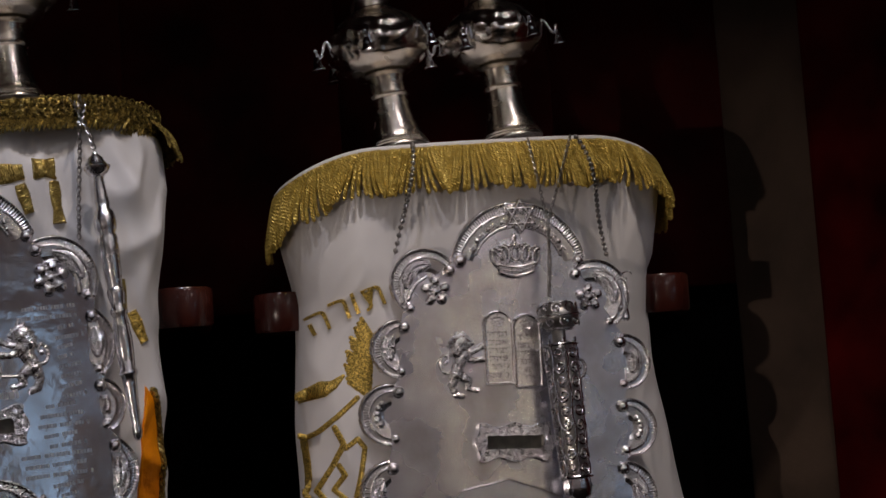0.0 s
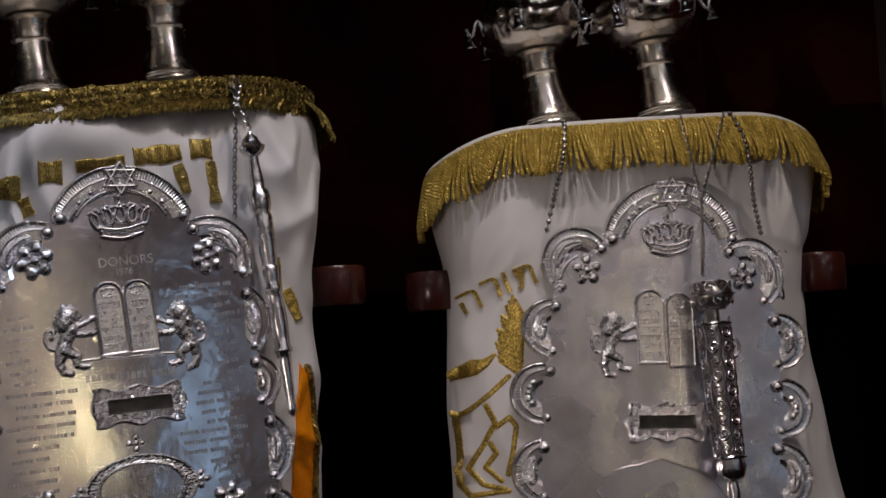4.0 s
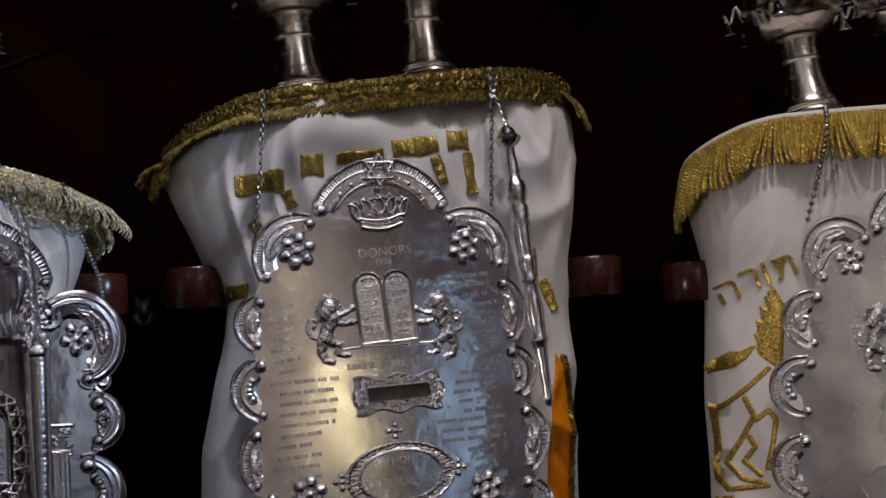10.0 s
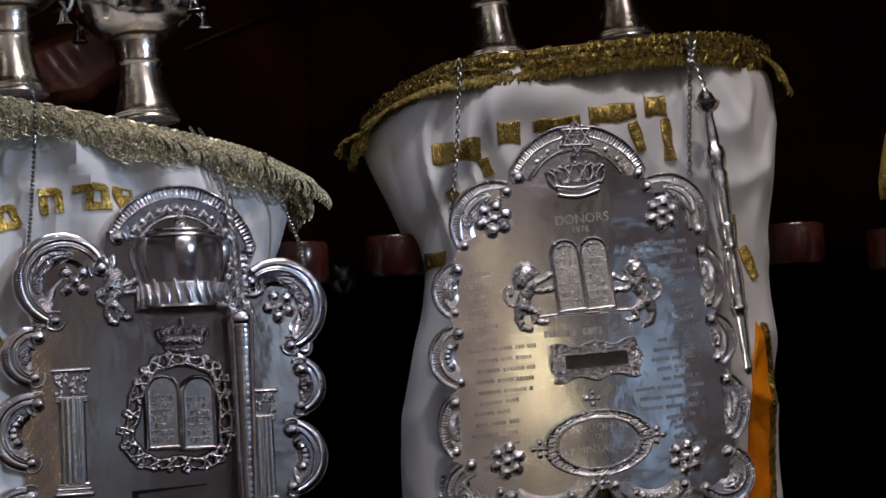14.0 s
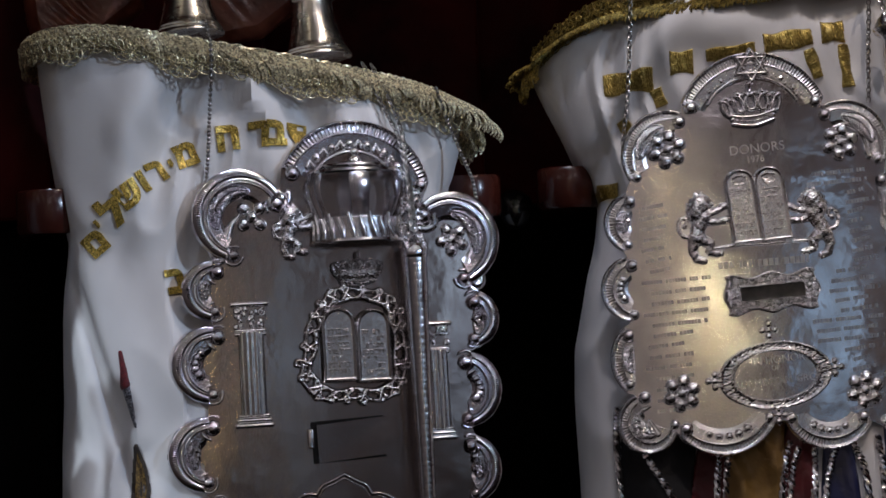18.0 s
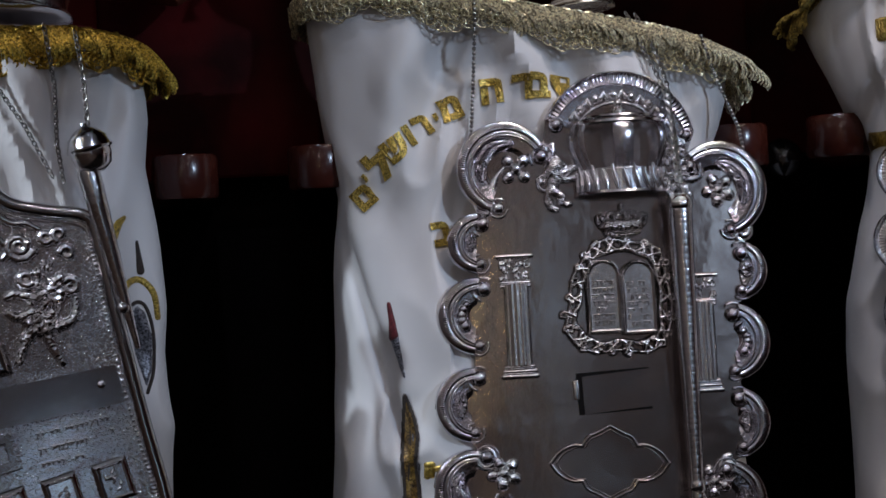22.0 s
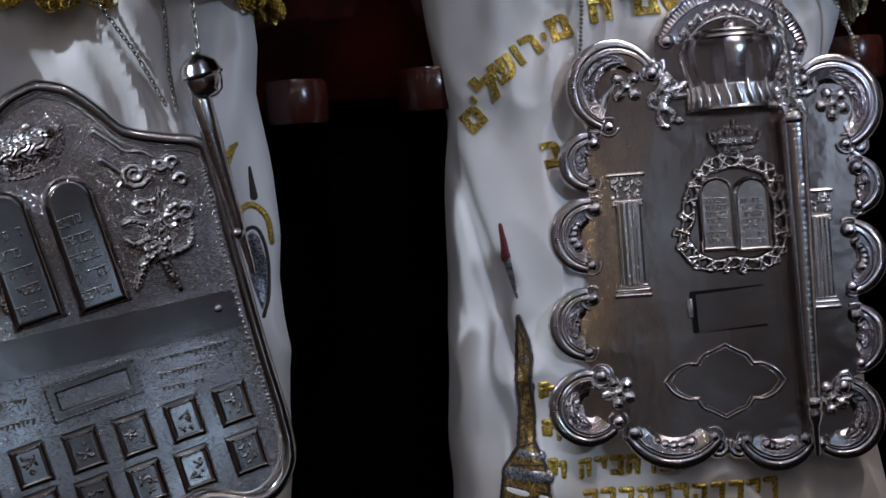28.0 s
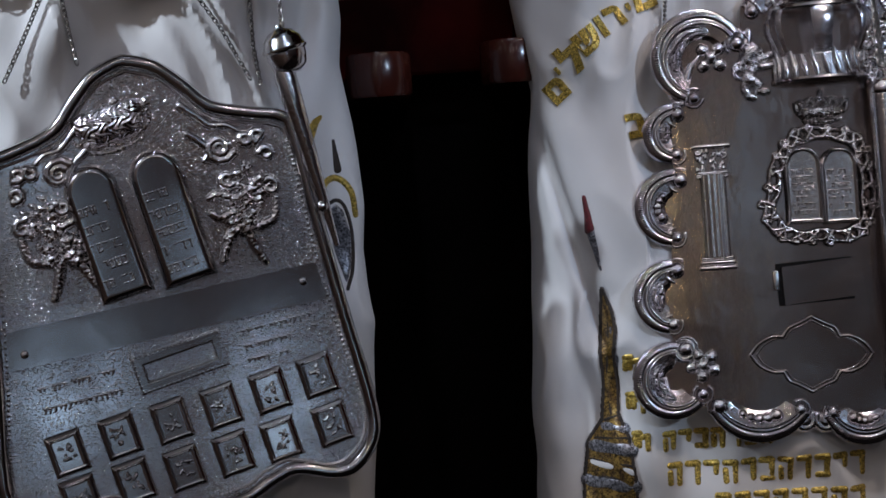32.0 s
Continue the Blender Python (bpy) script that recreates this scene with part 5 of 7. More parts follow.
def loops(key, rows, top, name, a0, a1, count, drop, r, mat, slant=0.4, curl=0.004, z0=-0.002, grow=0.006, seed=1, wave=None, label=""):
    """Trim of many short looped threads that lie aslant and overlap."""
    bm = bm_new()
    rnd = random.Random(seed)
    for i, a in enumerate(even_angles(rows, a0, a1, count)):
        f0 = i / count
        p = rim_point(rows, top, a, grow=grow)
        ln = (drop if wave is None else wave(f0)) * rnd.uniform(0.85, 1.12)
        s = slant * ln * (1 + 0.8 * noise.noise(Vector((i * 0.05, seed, 0))))
        out = Vector((p.x - (rows[-1][1] + rows[-1][2]) / 2, (p.y - 0.1) * 1.6, 0)).normalized()
        lift = rnd.uniform(0, 0.0022)
        pts = []
        for k in range(9):
            f = k / 8
            pts.append(p + out * (lift + 0.004 * math.sin(math.pi * f) + curl * f * f) + Vector((s * math.sin(f * 1.9), 0, z0 - ln * f + (0.003 * (f - 0.8) * 5 if f > 0.8 else 0))))
        tube(bm, pts, r * rnd.uniform(0.8, 1.2), 4)
    return part(name, bm, mat, COVER[key], label, kind="stuff")


def coil(key, rows, top, name, a0, a1, turns, r, z0, r_wire, mat, grow=0.008, seed=1, wave=None, label="", tall=1.0):
    """Lace trim: one thread that runs on in loops round a cover's upper edge."""
    n = turns * 11
    an = even_angles(rows, a0, a1, n + 1)
    length = sum((rim_point(rows, top, b) - rim_point(rows, top, a)).length for a, b in zip(an[::11], an[11::11]))
    rnd = random.Random(seed)
    size = [rnd.uniform(0.45, 1.5) for _ in range(turns + 2)]
    path = []
    for i in range(n):
        th = 2 * math.pi * i / 11
        k = i // 11
        rr = r * (size[k] + (size[k + 1] - size[k]) * (i % 11) / 11)
        q = min(max(i + rr * math.cos(th) / length * n, 0), n)
        a = an[int(q)] + (an[min(int(q) + 1, n)] - an[int(q)]) * (q - int(q))
        p = rim_point(rows, top, a, grow=grow + 0.0016 * math.sin(th * 0.5 + seed) + 0.0012 * noise.noise(Vector((i * 0.03, seed, 0))))
        z = z0 if wave is None else z0 * wave(i / n)
        path.append(p + Vector((0, 0, z + rr * tall * math.sin(th))))
    bm = bm_new()
    tube(bm, path, r_wire, 4)
    return part(name, bm, mat, COVER[key], label)


band_strip("B", ROWS_B, TOP_B, "trim_band", 150, 392, 0.003, -0.020, LAME, label="woven gold trim band", ruffle=0.0016)
for k, zc in enumerate((-0.002, -0.008, -0.014, -0.019)):
    coil("B", ROWS_B, TOP_B, "trim_lace", 150, 392, 190, 0.0036, zc, 0.0005, LAME, 0.0085, 61 + k, tall=1.1)
loops("B", ROWS_B, TOP_B, "short_fringe", 150, 392, 620, 0.016, 0.0009, LAME, -1.0, 0.006, -0.017, 0.007, 3, label="crumpled short gold fringe")
loops("B", ROWS_B, TOP_B, "long_fringe", 166, 204, 150, 0.032, 0.0009, LAME, -0.25, 0.005, -0.012, 0.006, 4)
loops("B", ROWS_B, TOP_B, "long_fringe", 328, 368, 150, 0.030, 0.0009, LAME, 0.35, 0.008, -0.010, 0.006, 5)


def satin_bar(key, x0, z0, x1, z1, tall, seed, mat=STITCH, name="letter_bar"):
    """A stroke of a block letter in padded satin stitch: threads side by side on a soft pad."""
    d = Vector((x1 - x0, z1 - z0))
    e = d.normalized()
    ln = d.length

    def height(gx, gz):
        u = (gx - x0) * e.x + (gz - z0) * e.y
        v = -(gx - x0) * e.y + (gz - z0) * e.x
        lean = u + 0.12 * v + 0.0005 * np.sin(v * 900 + seed)
        k = np.floor(lean / 0.0021)
        ragged = tall * 0.5 * (0.94 + 0.12 * np.sin(k * 12.99 + seed * 3.1))
        across = np.sqrt(np.clip(1 - (v / ragged) ** 2, 0, 1))
        thread = np.abs(np.sin(lean / 0.0021 * math.pi))
        edge = np.minimum(np.minimum(u, ln - u), ragged - np.abs(v))
        return np.where(edge > 0, 0.0030 * across ** 0.6 + 0.0013 * thread * (0.6 + 0.4 * np.sin(k * 7.7 + seed)) - 0.0004, edge * 2)
    pad = tall * 0.62
    bm = bm_new()
    relief(bm, (min(x0, x1) - pad, max(x0, x1) + pad, min(z0, z1) - pad, max(z0, z1) + pad), 0.0007, height, 0.0)
    for v in bm.verts:
        v.co.y += DEPTH[key](v.co.x, v.co.z, 0.03)
    return part(name, bm, mat, COVER[key])


for i, (x0, z0, x1, z1, tall) in enumerate(((-0.1282, 0.1590, -0.0840, 0.1609, 0.021), (-0.0823, 0.1523, -0.0768, 0.1362, 0.012), (-0.1135, 0.1268, -0.1062, 0.1149, 0.010),
                                            (-0.0691, 0.1733, -0.0473, 0.1738, 0.022), (-0.0353, 0.1788, 0.0089, 0.1830, 0.011), (0.0172, 0.1871, 0.0613, 0.1914, 0.018),
                                            (0.0573, 0.1796, 0.0654, 0.1534, 0.011), (0.0708, 0.1955, 0.0926, 0.1960, 0.021), (0.0902, 0.1841, 0.0930, 0.1445, 0.011),
                                            (-0.1367, 0.0646, -0.1191, 0.0639, 0.016), (0.1522, 0.0928, 0.1535, 0.0657, 0.006))):
    satin_bar("B", x0, z0, x1, z1, tall, i)
satin_bar("B", 0.1598, 0.0625, 0.1727, 0.0338, 0.012, 20, GLITTER, "embroidered_leaf")


def inside(poly, gx, gz):
    ok = np.zeros(gx.shape, bool)
    for (x0, z0), (x1, z1) in zip(poly, poly[1:] + poly[:1]):
        cross = ((z0 > gz) != (z1 > gz)) & (gx < (x1 - x0) * (gz - z0) / ((z1 - z0) or 1e-9) + x0)
        ok ^= cross
    return ok


def edge_distance(poly, gx, gz):
    """Distance to a polygon's edge, negative outside."""
    best = np.full(gx.shape, 1.0)
    for (x0, z0), (x1, z1) in zip(poly, poly[1:] + poly[:1]):
        dx, dz = x1 - x0, z1 - z0
        t = np.clip(((gx - x0) * dx + (gz - z0) * dz) / max(dx * dx + dz * dz, 1e-12), 0, 1)
        best = np.minimum(best, np.hypot(gx - x0 - t * dx, gz - z0 - t * dz))
    return np.where(inside(poly, gx, gz), best, -best)


def patch(key, name, poly, mat, parent, lift=0.0016, step=0.0022, label="", puff=0.0):
    """A piece of cloth sewn flat on the cover."""
    xs, zs = [p[0] for p in poly], [p[1] for p in poly]
    bm = bm_new()

    def height(gx, gz):
        d = edge_distance(poly, gx, gz)
        return np.where(d > 0, np.minimum(d * 1.2, 0.0012) + puff * np.sin(gx * 260 + 3 * np.sin(gz * 60)) * np.clip(d * 400, 0, 1), np.maximum(d * 4, -0.01))
    relief(bm, (min(xs) - step, max(xs) + step, min(zs) - step, max(zs) + step), step, height, low=-0.004)
    for v in bm.verts:
        v.co.y += DEPTH[key](v.co.x, v.co.z, 0.04) - lift + 0.0008 * noise.noise(Vector((v.co.x * 60, v.co.z * 45, 1)))
    return part(name, bm, mat, parent, label)


patch("B", "side_panel", [(0.1674, -0.0075), (0.1773, -0.0242), (0.1799, -0.0568), (0.1784, -0.0997), (0.1705, -0.2054), (0.1450, -0.2040), (0.1580, -0.0553)], ORANGE, COVER["B"], 0.002, label="orange silk stripe", puff=0.0008)
for name, pts, mat in (("dark_panel", [(-0.1305, -0.1430), (-0.0574, -0.1465), (-0.0656, -0.1792), (-0.0784, -0.2797), (-0.1316, -0.2773)], BLACKSILK),
                       ("red_panel", [(-0.0574, -0.1465), (-0.0319, -0.1477), (-0.0465, -0.2812), (-0.0860, -0.2794), (-0.0665, -0.1944)], REDSILK),
                       ("ochre_panel", [(-0.0319, -0.1477), (0.0165, -0.1500), (0.0001, -0.2834), (-0.0465, -0.2812)], OCHRE),
                       ("red_panel", [(0.0165, -0.1500), (0.0394, -0.1511), (0.0355, -0.2850), (0.0001, -0.2834)], REDSILK),
                       ("navy_panel", [(0.0522, -0.1517), (0.0700, -0.1526), (0.0810, -0.2871), (0.0355, -0.2850)], BLUESILK),
                       ("navy_panel", [(0.1030, -0.1542), (0.1462, -0.1563), (0.1415, -0.2900), (0.0961, -0.2879)], BLUESILK)):
    patch("B", name, pts, mat, COVER["B"], 0.003, label=name.split("_")[0] + " silk stripe sewn on the mantle")
for pts in ([(-0.1327, -0.1362), (-0.1354, -0.1657), (-0.1328, -0.2268), (-0.1337, -0.2772)], [(-0.1175, -0.1665), (-0.1037, -0.1926), (-0.0877, -0.2238), (-0.0758, -0.2799)],
            [(-0.0425, -0.1701), (-0.0468, -0.2055), (-0.0530, -0.2809)], [(-0.0359, -0.1704), (-0.0387, -0.2059), (-0.0444, -0.2813)], [(0.0186, -0.1730), (0.0105, -0.2031), (0.0011, -0.2834)],
            [(0.0248, -0.1784), (0.0177, -0.2085), (0.0092, -0.2838)], [(0.0399, -0.1741), (0.0365, -0.2094), (0.0294, -0.2848)], [(0.0579, -0.1800), (0.0484, -0.2151), (0.0395, -0.2852)],
            [(0.0720, -0.1756), (0.0815, -0.2065), (0.0860, -0.2874)], [(0.0942, -0.1716), (0.0974, -0.2123), (0.0941, -0.2878)],
            [(0.1750, -0.0105), (0.1809, -0.0514), (0.1795, -0.0998), (0.1721, -0.2055)]):
    bm = bm_new()
    path = [Vector((x, DEPTH["B"](x, z, 0.05) - 0.004, z)) for x, z in curve(pts, 14)]
    cord(bm, path, 0.0030, len(path) / 5, 0, 3, 5)
    part("silver_lace", bm, SILVER if pts[0][0] < 0.17 else LAME, COVER["B"], "twisted metallic lace")

s = SHIELD["B"]
sculpt("crown", crown_marks(0.054, 0.036), SILVER, s, 0.0005, -0.002, 1.5, "small cast crown", 0.0019, 0.1146, 5)
sculpt("star", star_marks(0.0145, 0.0017), SILVER, s, 0.0006, -0.0042, 1.2, "six-pointed star", 0.0021, 0.1653)
for x, z, r in ((-0.0773, 0.0934, 0.0175), (0.0787, 0.0921, 0.0165), (-0.0769, -0.1261, 0.0165), (0.0859, -0.1304, 0.0165)):
    sculpt("flower", flower_marks(r, 6, 20), SILVER, s, 0.0006, 0, 0.95, x=x, z=z, grain=0.00035, pitch=0.0032)
for pts in ([(-0.1088, 0.0770), (-0.1077, 0.0965), (-0.0967, 0.1099), (-0.0760, 0.1155)], [(0.1046, 0.0790), (0.1009, 0.0972), (0.0864, 0.1082), (0.0736, 0.1063)], [(-0.1098, -0.1560), (-0.1166, -0.1432), (-0.1061, -0.1362)], [(-0.1001, -0.1615), (-0.1069, -0.1487)]):
    sculpt("leaf", polyline(curve(pts), 0.0036, 0.0014), SILVER, s, 0.0007, 0, 0.8)
sculpt("lion", lion_marks(0.00056), SILVER, s, 0.0005, 0, 0.85, "cast lion holding the tablets", -0.0497, 0.0203, 4, grain=0.00045, pitch=0.0027)
sculpt("lion", lion_marks(0.00056, -1), SILVER, s, 0.0005, 0, 0.85, "cast lion holding the tablets", 0.0515, 0.0203, 4, grain=0.00045, pitch=0.0027)
tablet(s, SILVER, 0.0285, 0.068, -0.0097, 0.0045, 5, 6, 11)
tablet(s, SILVER, 0.0285, 0.068, 0.0166, 0.0058, 5, 6, 12)
sculpt("ground_bar", polyline([(-0.0397, 0.0020), (-0.0219, 0.0036), (0.0024, 0.0039), (0.0287, 0.0052), (0.0490, 0.0052)], 0.0016), SILVER, s, 0.0006, 0, 0.9)
slot_frame(s, SILVER, 0.086, 0.036, 0.0086, -0.0395, 3, (0.63, 0.28))


def oval_frame(parent, mat, a, b, x, z, angle, band=0.0085):
    def height(gx, gz):
        q = np.hypot(gx / a, gz / b)
        d = (1 - q) * min(a, b)
        an = np.arctan2(gz / b, gx / a)
        h = 0.0020 + 0.0004 * np.sin(an * 38 + 2 * np.sin(d * 900)) * np.sin(d * 1500 + 1.5 * np.sin(an * 23)) + 0.0014 * np.exp(-((d - 0.0011) / 0.0009) ** 2) + 0.0018 * np.exp(-((d - band + 0.0011) / 0.0009) ** 2)
        return np.where((d > 0) & (d < band), h, -0.01)
    bm = bm_new()
    relief(bm, (-a - 0.001, a + 0.001, -b - 0.001, b + 0.001), 0.0006, height, 0.0)
    return part("medallion", turned(bm, x, z, angle), mat, parent, "oval frame with engraved words")


med = oval_frame(s, SILVER, 0.0510, 0.0300, 0.0068, -0.1136, 4)
for x, z in ((0.0034, -0.0736), (0.0603, -0.1091), (-0.0471, -0.1165), (0.0075, -0.1492)):
    sculpt("medallion_bud", flower_marks(0.0085, 4, 0), SILVER, med, 0.0006, 0, 0.9, x=x, z=z)
plain_text("IN HONOR", 0.0068, 0.0105, -0.1027, 4, ENGRAVED, med)
plain_text("OF", 0.0042, 0.0076, -0.1091, 4, ENGRAVED, med)
plain_text("DAILY MINYAN GROUP", 0.0064, 0.0078, -0.1216, 4, ENGRAVED, med)
plain_text("DONORS", 0.0085, 0.0037, 0.0867, 4, ENGRAVED, s)
plain_text("1976", 0.0060, 0.0016, 0.0781, 4, ENGRAVED, s)
rnd = random.Random(31)
bm = bm_new()


def word_row(bm, x0, z0, x1, z1, tall):
    """A line of lettering too small to read: plain bars, a few to a word."""
    ln = math.hypot(x1 - x0, z1 - z0)
    ax = math.atan2(z1 - z0, x1 - x0)
    f = 0.0
    while f < ln:
        for k in range(rnd.randint(3, 8)):
            w = tall * rnd.uniform(0.34, 0.62)
            if f + w > ln:
                break
            c = along((x0, z0), (x1, z1), (f + w / 2) / ln)
            m = Matrix.Translation((c[0], -0.0003, c[1])) @ Matrix.Rotation(-ax, 4, "Y")
            box(bm, -w / 2, w / 2, -0.0001, 0.0003, -tall * 0.4, tall * 0.4, 0, m)
            f += w + tall * 0.16
        f += tall * 0.6


word_row(bm, -0.0375, -0.0140, 0.0470, -0.0110, 0.0076)
for i in range(25):
    z = 0.0640 - 0.0088 * i
    x0 = 0.0760 if -0.02 < z < 0.052 else (0.0600 if -0.066 < z < -0.014 else (0.0690 if z < -0.088 else 0.0420))
    word_row(bm, x0 + rnd.uniform(0, 0.010), z, 0.1080 - rnd.uniform(0, 0.014), z + 0.0034, 0.0044)
for i in range(20):
    z = 0.0440 - 0.0096 * i
    x1 = -0.0760 if -0.02 < z < 0.052 else (-0.0420 if z > -0.066 else -0.0610)
    word_row(bm, -0.1080 + rnd.uniform(0, 0.010), z - 0.003, x1 - rnd.uniform(0, 0.008), z, 0.0044)
part("engraving", bm, ENGRAVED, s, "rows of small engraved lettering", smooth=False, kind="stuff")
bm = bm_new()
chain(bm, hung("B", [(-0.1011, 0.2428), (-0.1047, 0.1903), (-0.1092, 0.1381), (-0.1165, 0.0924)], 0.008, 5), 0.0062, 0.0007)
part("chain", bm, OXIDE, s, "thin silver link chain")
bm = bm_new()
chain(bm, hung("B", [(0.1151, 0.2614), (0.1136, 0.2064), (0.1099, 0.1556), (0.1074, 0.1207)], 0.008, 5), 0.0062, 0.0007)
part("chain", bm, OXIDE, s, "thin silver link chain")

# baluster pointer
T0, T1 = (0.1217, 0.2044), (0.1438, -0.0602)
t = thing("torah_pointer", "slim silver baluster pointer hung beside a breastplate", "pointer", FRAME["B"], (T1[0], -0.02, T1[1]), group="pointers on the scrolls")
axis, ln = rod_axis((T1[0], -0.020, T1[1]), (T0[0], -0.016, T0[1]))
K = ln / 510.0
bm = bm_new()
lathe(bm, [(r * K, h * K) for r, h in ((2, 0), (7, 6), (9, 16), (7, 30), (8, 40), (9, 46), (10, 70), (12, 100), (13, 112), (16, 115), (16, 121), (13, 125), (15, 150), (16, 175), (14, 200), (12, 218), (15, 223), (15, 229), (12, 233), (14, 245), (16, 258), (15, 264), (13, 268))], axis, 28)
part("shaft", bm, SATIN, t)
bm = bm_new()
lathe(bm, [(r * K, h * K) for r, h in ((13, 267), (15, 290), (17, 330), (18, 356), (15, 364), (19, 372), (20, 388), (18, 402), (12, 408), (13, 420), (11, 440), (9, 460), (10, 466))], axis, 14, ripple=lambda a, h: 1 + 0.03 * math.cos(7 * a))
part("grip", bm, SATIN, t, "faceted grip")
bm = bm_new()
lathe(bm, [(r * K, h * K) for r, h in ((9, 465), (13, 467), (19, 473), (23, 480), (24, 484), (20, 487), (15, 494), (13, 500), (6, 506), (5, 510))], axis, 32)
part("cap", bm, SATIN, t)
bm = bm_new()
chain(bm, [(x, y, z) for (x, z), y in zip([(0.1095, 0.2622), (0.1142, 0.2454), (0.1196, 0.2239), (0.1222, 0.2058)], (0.012, 0.0, -0.01, -0.016))], 0.0062, 0.0007)
chain(bm, [(x, y, z) for (x, z), y in zip([(0.1231, 0.2608), (0.1155, 0.2399), (0.1094, 0.2282)], (0.012, -0.002, -0.008))], 0.0062, 0.0007)
part("chain", bm, OXIDE, t)

# ---- scroll C ----
def lace_wave(f):
    return 0.015 + 0.012 * f + 0.0045 * math.sin(f * 37) + 0.003 * math.sin(f * 83 + 1)


band_strip("C", ROWS_C, TOP_C, "trim_band", 150, 392, 0.002, -0.016, PALEGOLD, 0.003, 260, 7, 0.0020, "pale gold lace band")
for zc, r, turns, k in ((-0.30, 0.0060, 120, 1), (-0.55, 0.0055, 130, 2), (-0.78, 0.0050, 120, 3), (-0.98, 0.0042, 110, 4), (-0.42, 0.0040, 170, 5), (-0.66, 0.0040, 170, 6)):
    coil("C", ROWS_C, TOP_C, "lace_loop", 150, 392, turns, r, zc, 0.00062, PALEGOLD, 0.0075 + 0.0008 * k, 70 + k, lambda f: lace_wave(f) + 0.004, "pale gold looped lace")
loops("C", ROWS_C, TOP_C, "lace_strand", 152, 342, 420, 0.020, 0.0010, PALEGOLD, 0.75, 0.002, 0.001, 0.0088, 33, lambda f: lace_wave(f) + 0.004, "slanted pale gold lace strands")
loops("C", ROWS_C, TOP_C, "lace_tassel", 335, 372, 40, 0.022, 0.0010, PALEGOLD, 0.3, 0.003, -0.010, 0.008, 14)
bm = bm_new()
path = [rim_point(ROWS_C, TOP_C, radians(150 + 242 * k / 520), grow=0.005) + Vector((0, 0, 0.003 + 0.0008 * math.sin(k * 1.2))) for k in range(521)]
cord(bm, path, 0.0022, 70, 0, 2, 5)
part("trim_cord", bm, PALEGOLD, COVER["C"], "twisted edging cord")

for char, x, z, angle, tall in (("ם", -0.1996, 0.1324, 38, 0.021), ("י", -0.1978, 0.1491, 38, 0.011), ("ל", -0.1855, 0.1590, 36, 0.024), ("ש", -0.1700, 0.1723, 33, 0.022), ("ו", -0.1570, 0.1842, 30, 0.020),
                                ("ר", -0.1451, 0.1927, 27, 0.020), ("י", -0.1323, 0.2007, 22, 0.011), ("מ", -0.1195, 0.2072, 18, 0.022), ("ה", -0.0827, 0.2198, 5, 0.023), ("׳", -0.0983, 0.2275, 5, 0.009),
                                ("ר", -0.0565, 0.2207, 0, 0.022), ("ב", -0.0409, 0.2211, -2, 0.022), ("ד", -0.0223, 0.2194, -5, 0.022), ("ב", -0.1324, 0.0964, 10, 0.022), ("י", 0.0296, 0.1868, -10, 0.011)):
    letter(char, "C", x, z, tall * 0.86, angle, GLITTER, COVER["C"], 0.062)

# embroidered tower
stitched("C", "embroidered_spire", [(-0.1832, 0.0371), (-0.1810, 0.0202), (-0.1804, 0.0083)], 0.0012, REDTHREAD, COVER["C"], 0.0036, label="dark red embroidered tip")
stitched("C", "embroidered_spire", [(-0.1799, 0.0078), (-0.1763, -0.0097), (-0.1731, -0.0267)], 0.0030, GREYGLIT, COVER["C"], 0.0006)
tower = [(-0.1733, -0.0434), (-0.1665, -0.0645), (-0.1646, -0.0794), (-0.1679, -0.0989), (-0.1652, -0.1285), (-0.1669, -0.1530), (-0.1595, -0.1731), (-0.1562, -0.2077), (-0.1558, -0.2567), (-0.2021, -0.2537),
         (-0.1990, -0.2098), (-0.1931, -0.1758), (-0.1805, -0.1580), (-0.1769, -0.1277), (-0.1777, -0.0982), (-0.1751, -0.0689)]
patch("C", "embroidered_tower", tower, BRONZE, COVER["C"], 0.0012, 0.0008, "gold and grey embroidered tower", 0.0004)
for k, (p, q, r) in enumerate((((-0.1700, -0.0594), (-0.1686, -0.0939), 0.0030), ((-0.1668, -0.1039), (-0.1695, -0.1479), 0.0022), ((-0.1794, -0.1629), (-0.1629, -0.1655), 0.0044), ((-0.1895, -0.1799), (-0.1593, -0.1839), 0.0060), ((-0.1955, -0.2100), (-0.1578, -0.2164), 0.0060))):
    stitched("C", "grey_band", [p, along(p, q, 0.5), q], r, GREYGLIT, COVER["C"], lift=0.0009, flat=0.3)
stitched("C", "white_band", [(-0.1915, -0.1945), (-0.1736, -0.1977), (-0.1588, -0.2036)], 0.0036, CLOTH, COVER["C"], lift=0.0012, flat=0.3)
for pts in ([*tower[:8], tower[8]], tower[9:] + tower[:1], [(-0.1787, -0.0981), (-0.1679, -0.0989)], [(-0.1800, -0.1580), (-0.1670, -0.1539)], [(-0.1910, -0.1735), (-0.1595, -0.1731)], [(-0.1952, -0.1914), (-0.1574, -0.1978)], [(-0.1981, -0.2049), (-0.1564, -0.2106)], [(-0.1705, -0.0520), (-0.1704, -0.0790), (-0.1749, -0.1279), (-0.1728, -0.1526)]):
    stitched("C", "outline_stitch", pts, 0.0011, DARKTHREAD, COVER["C"], lift=0.0016)
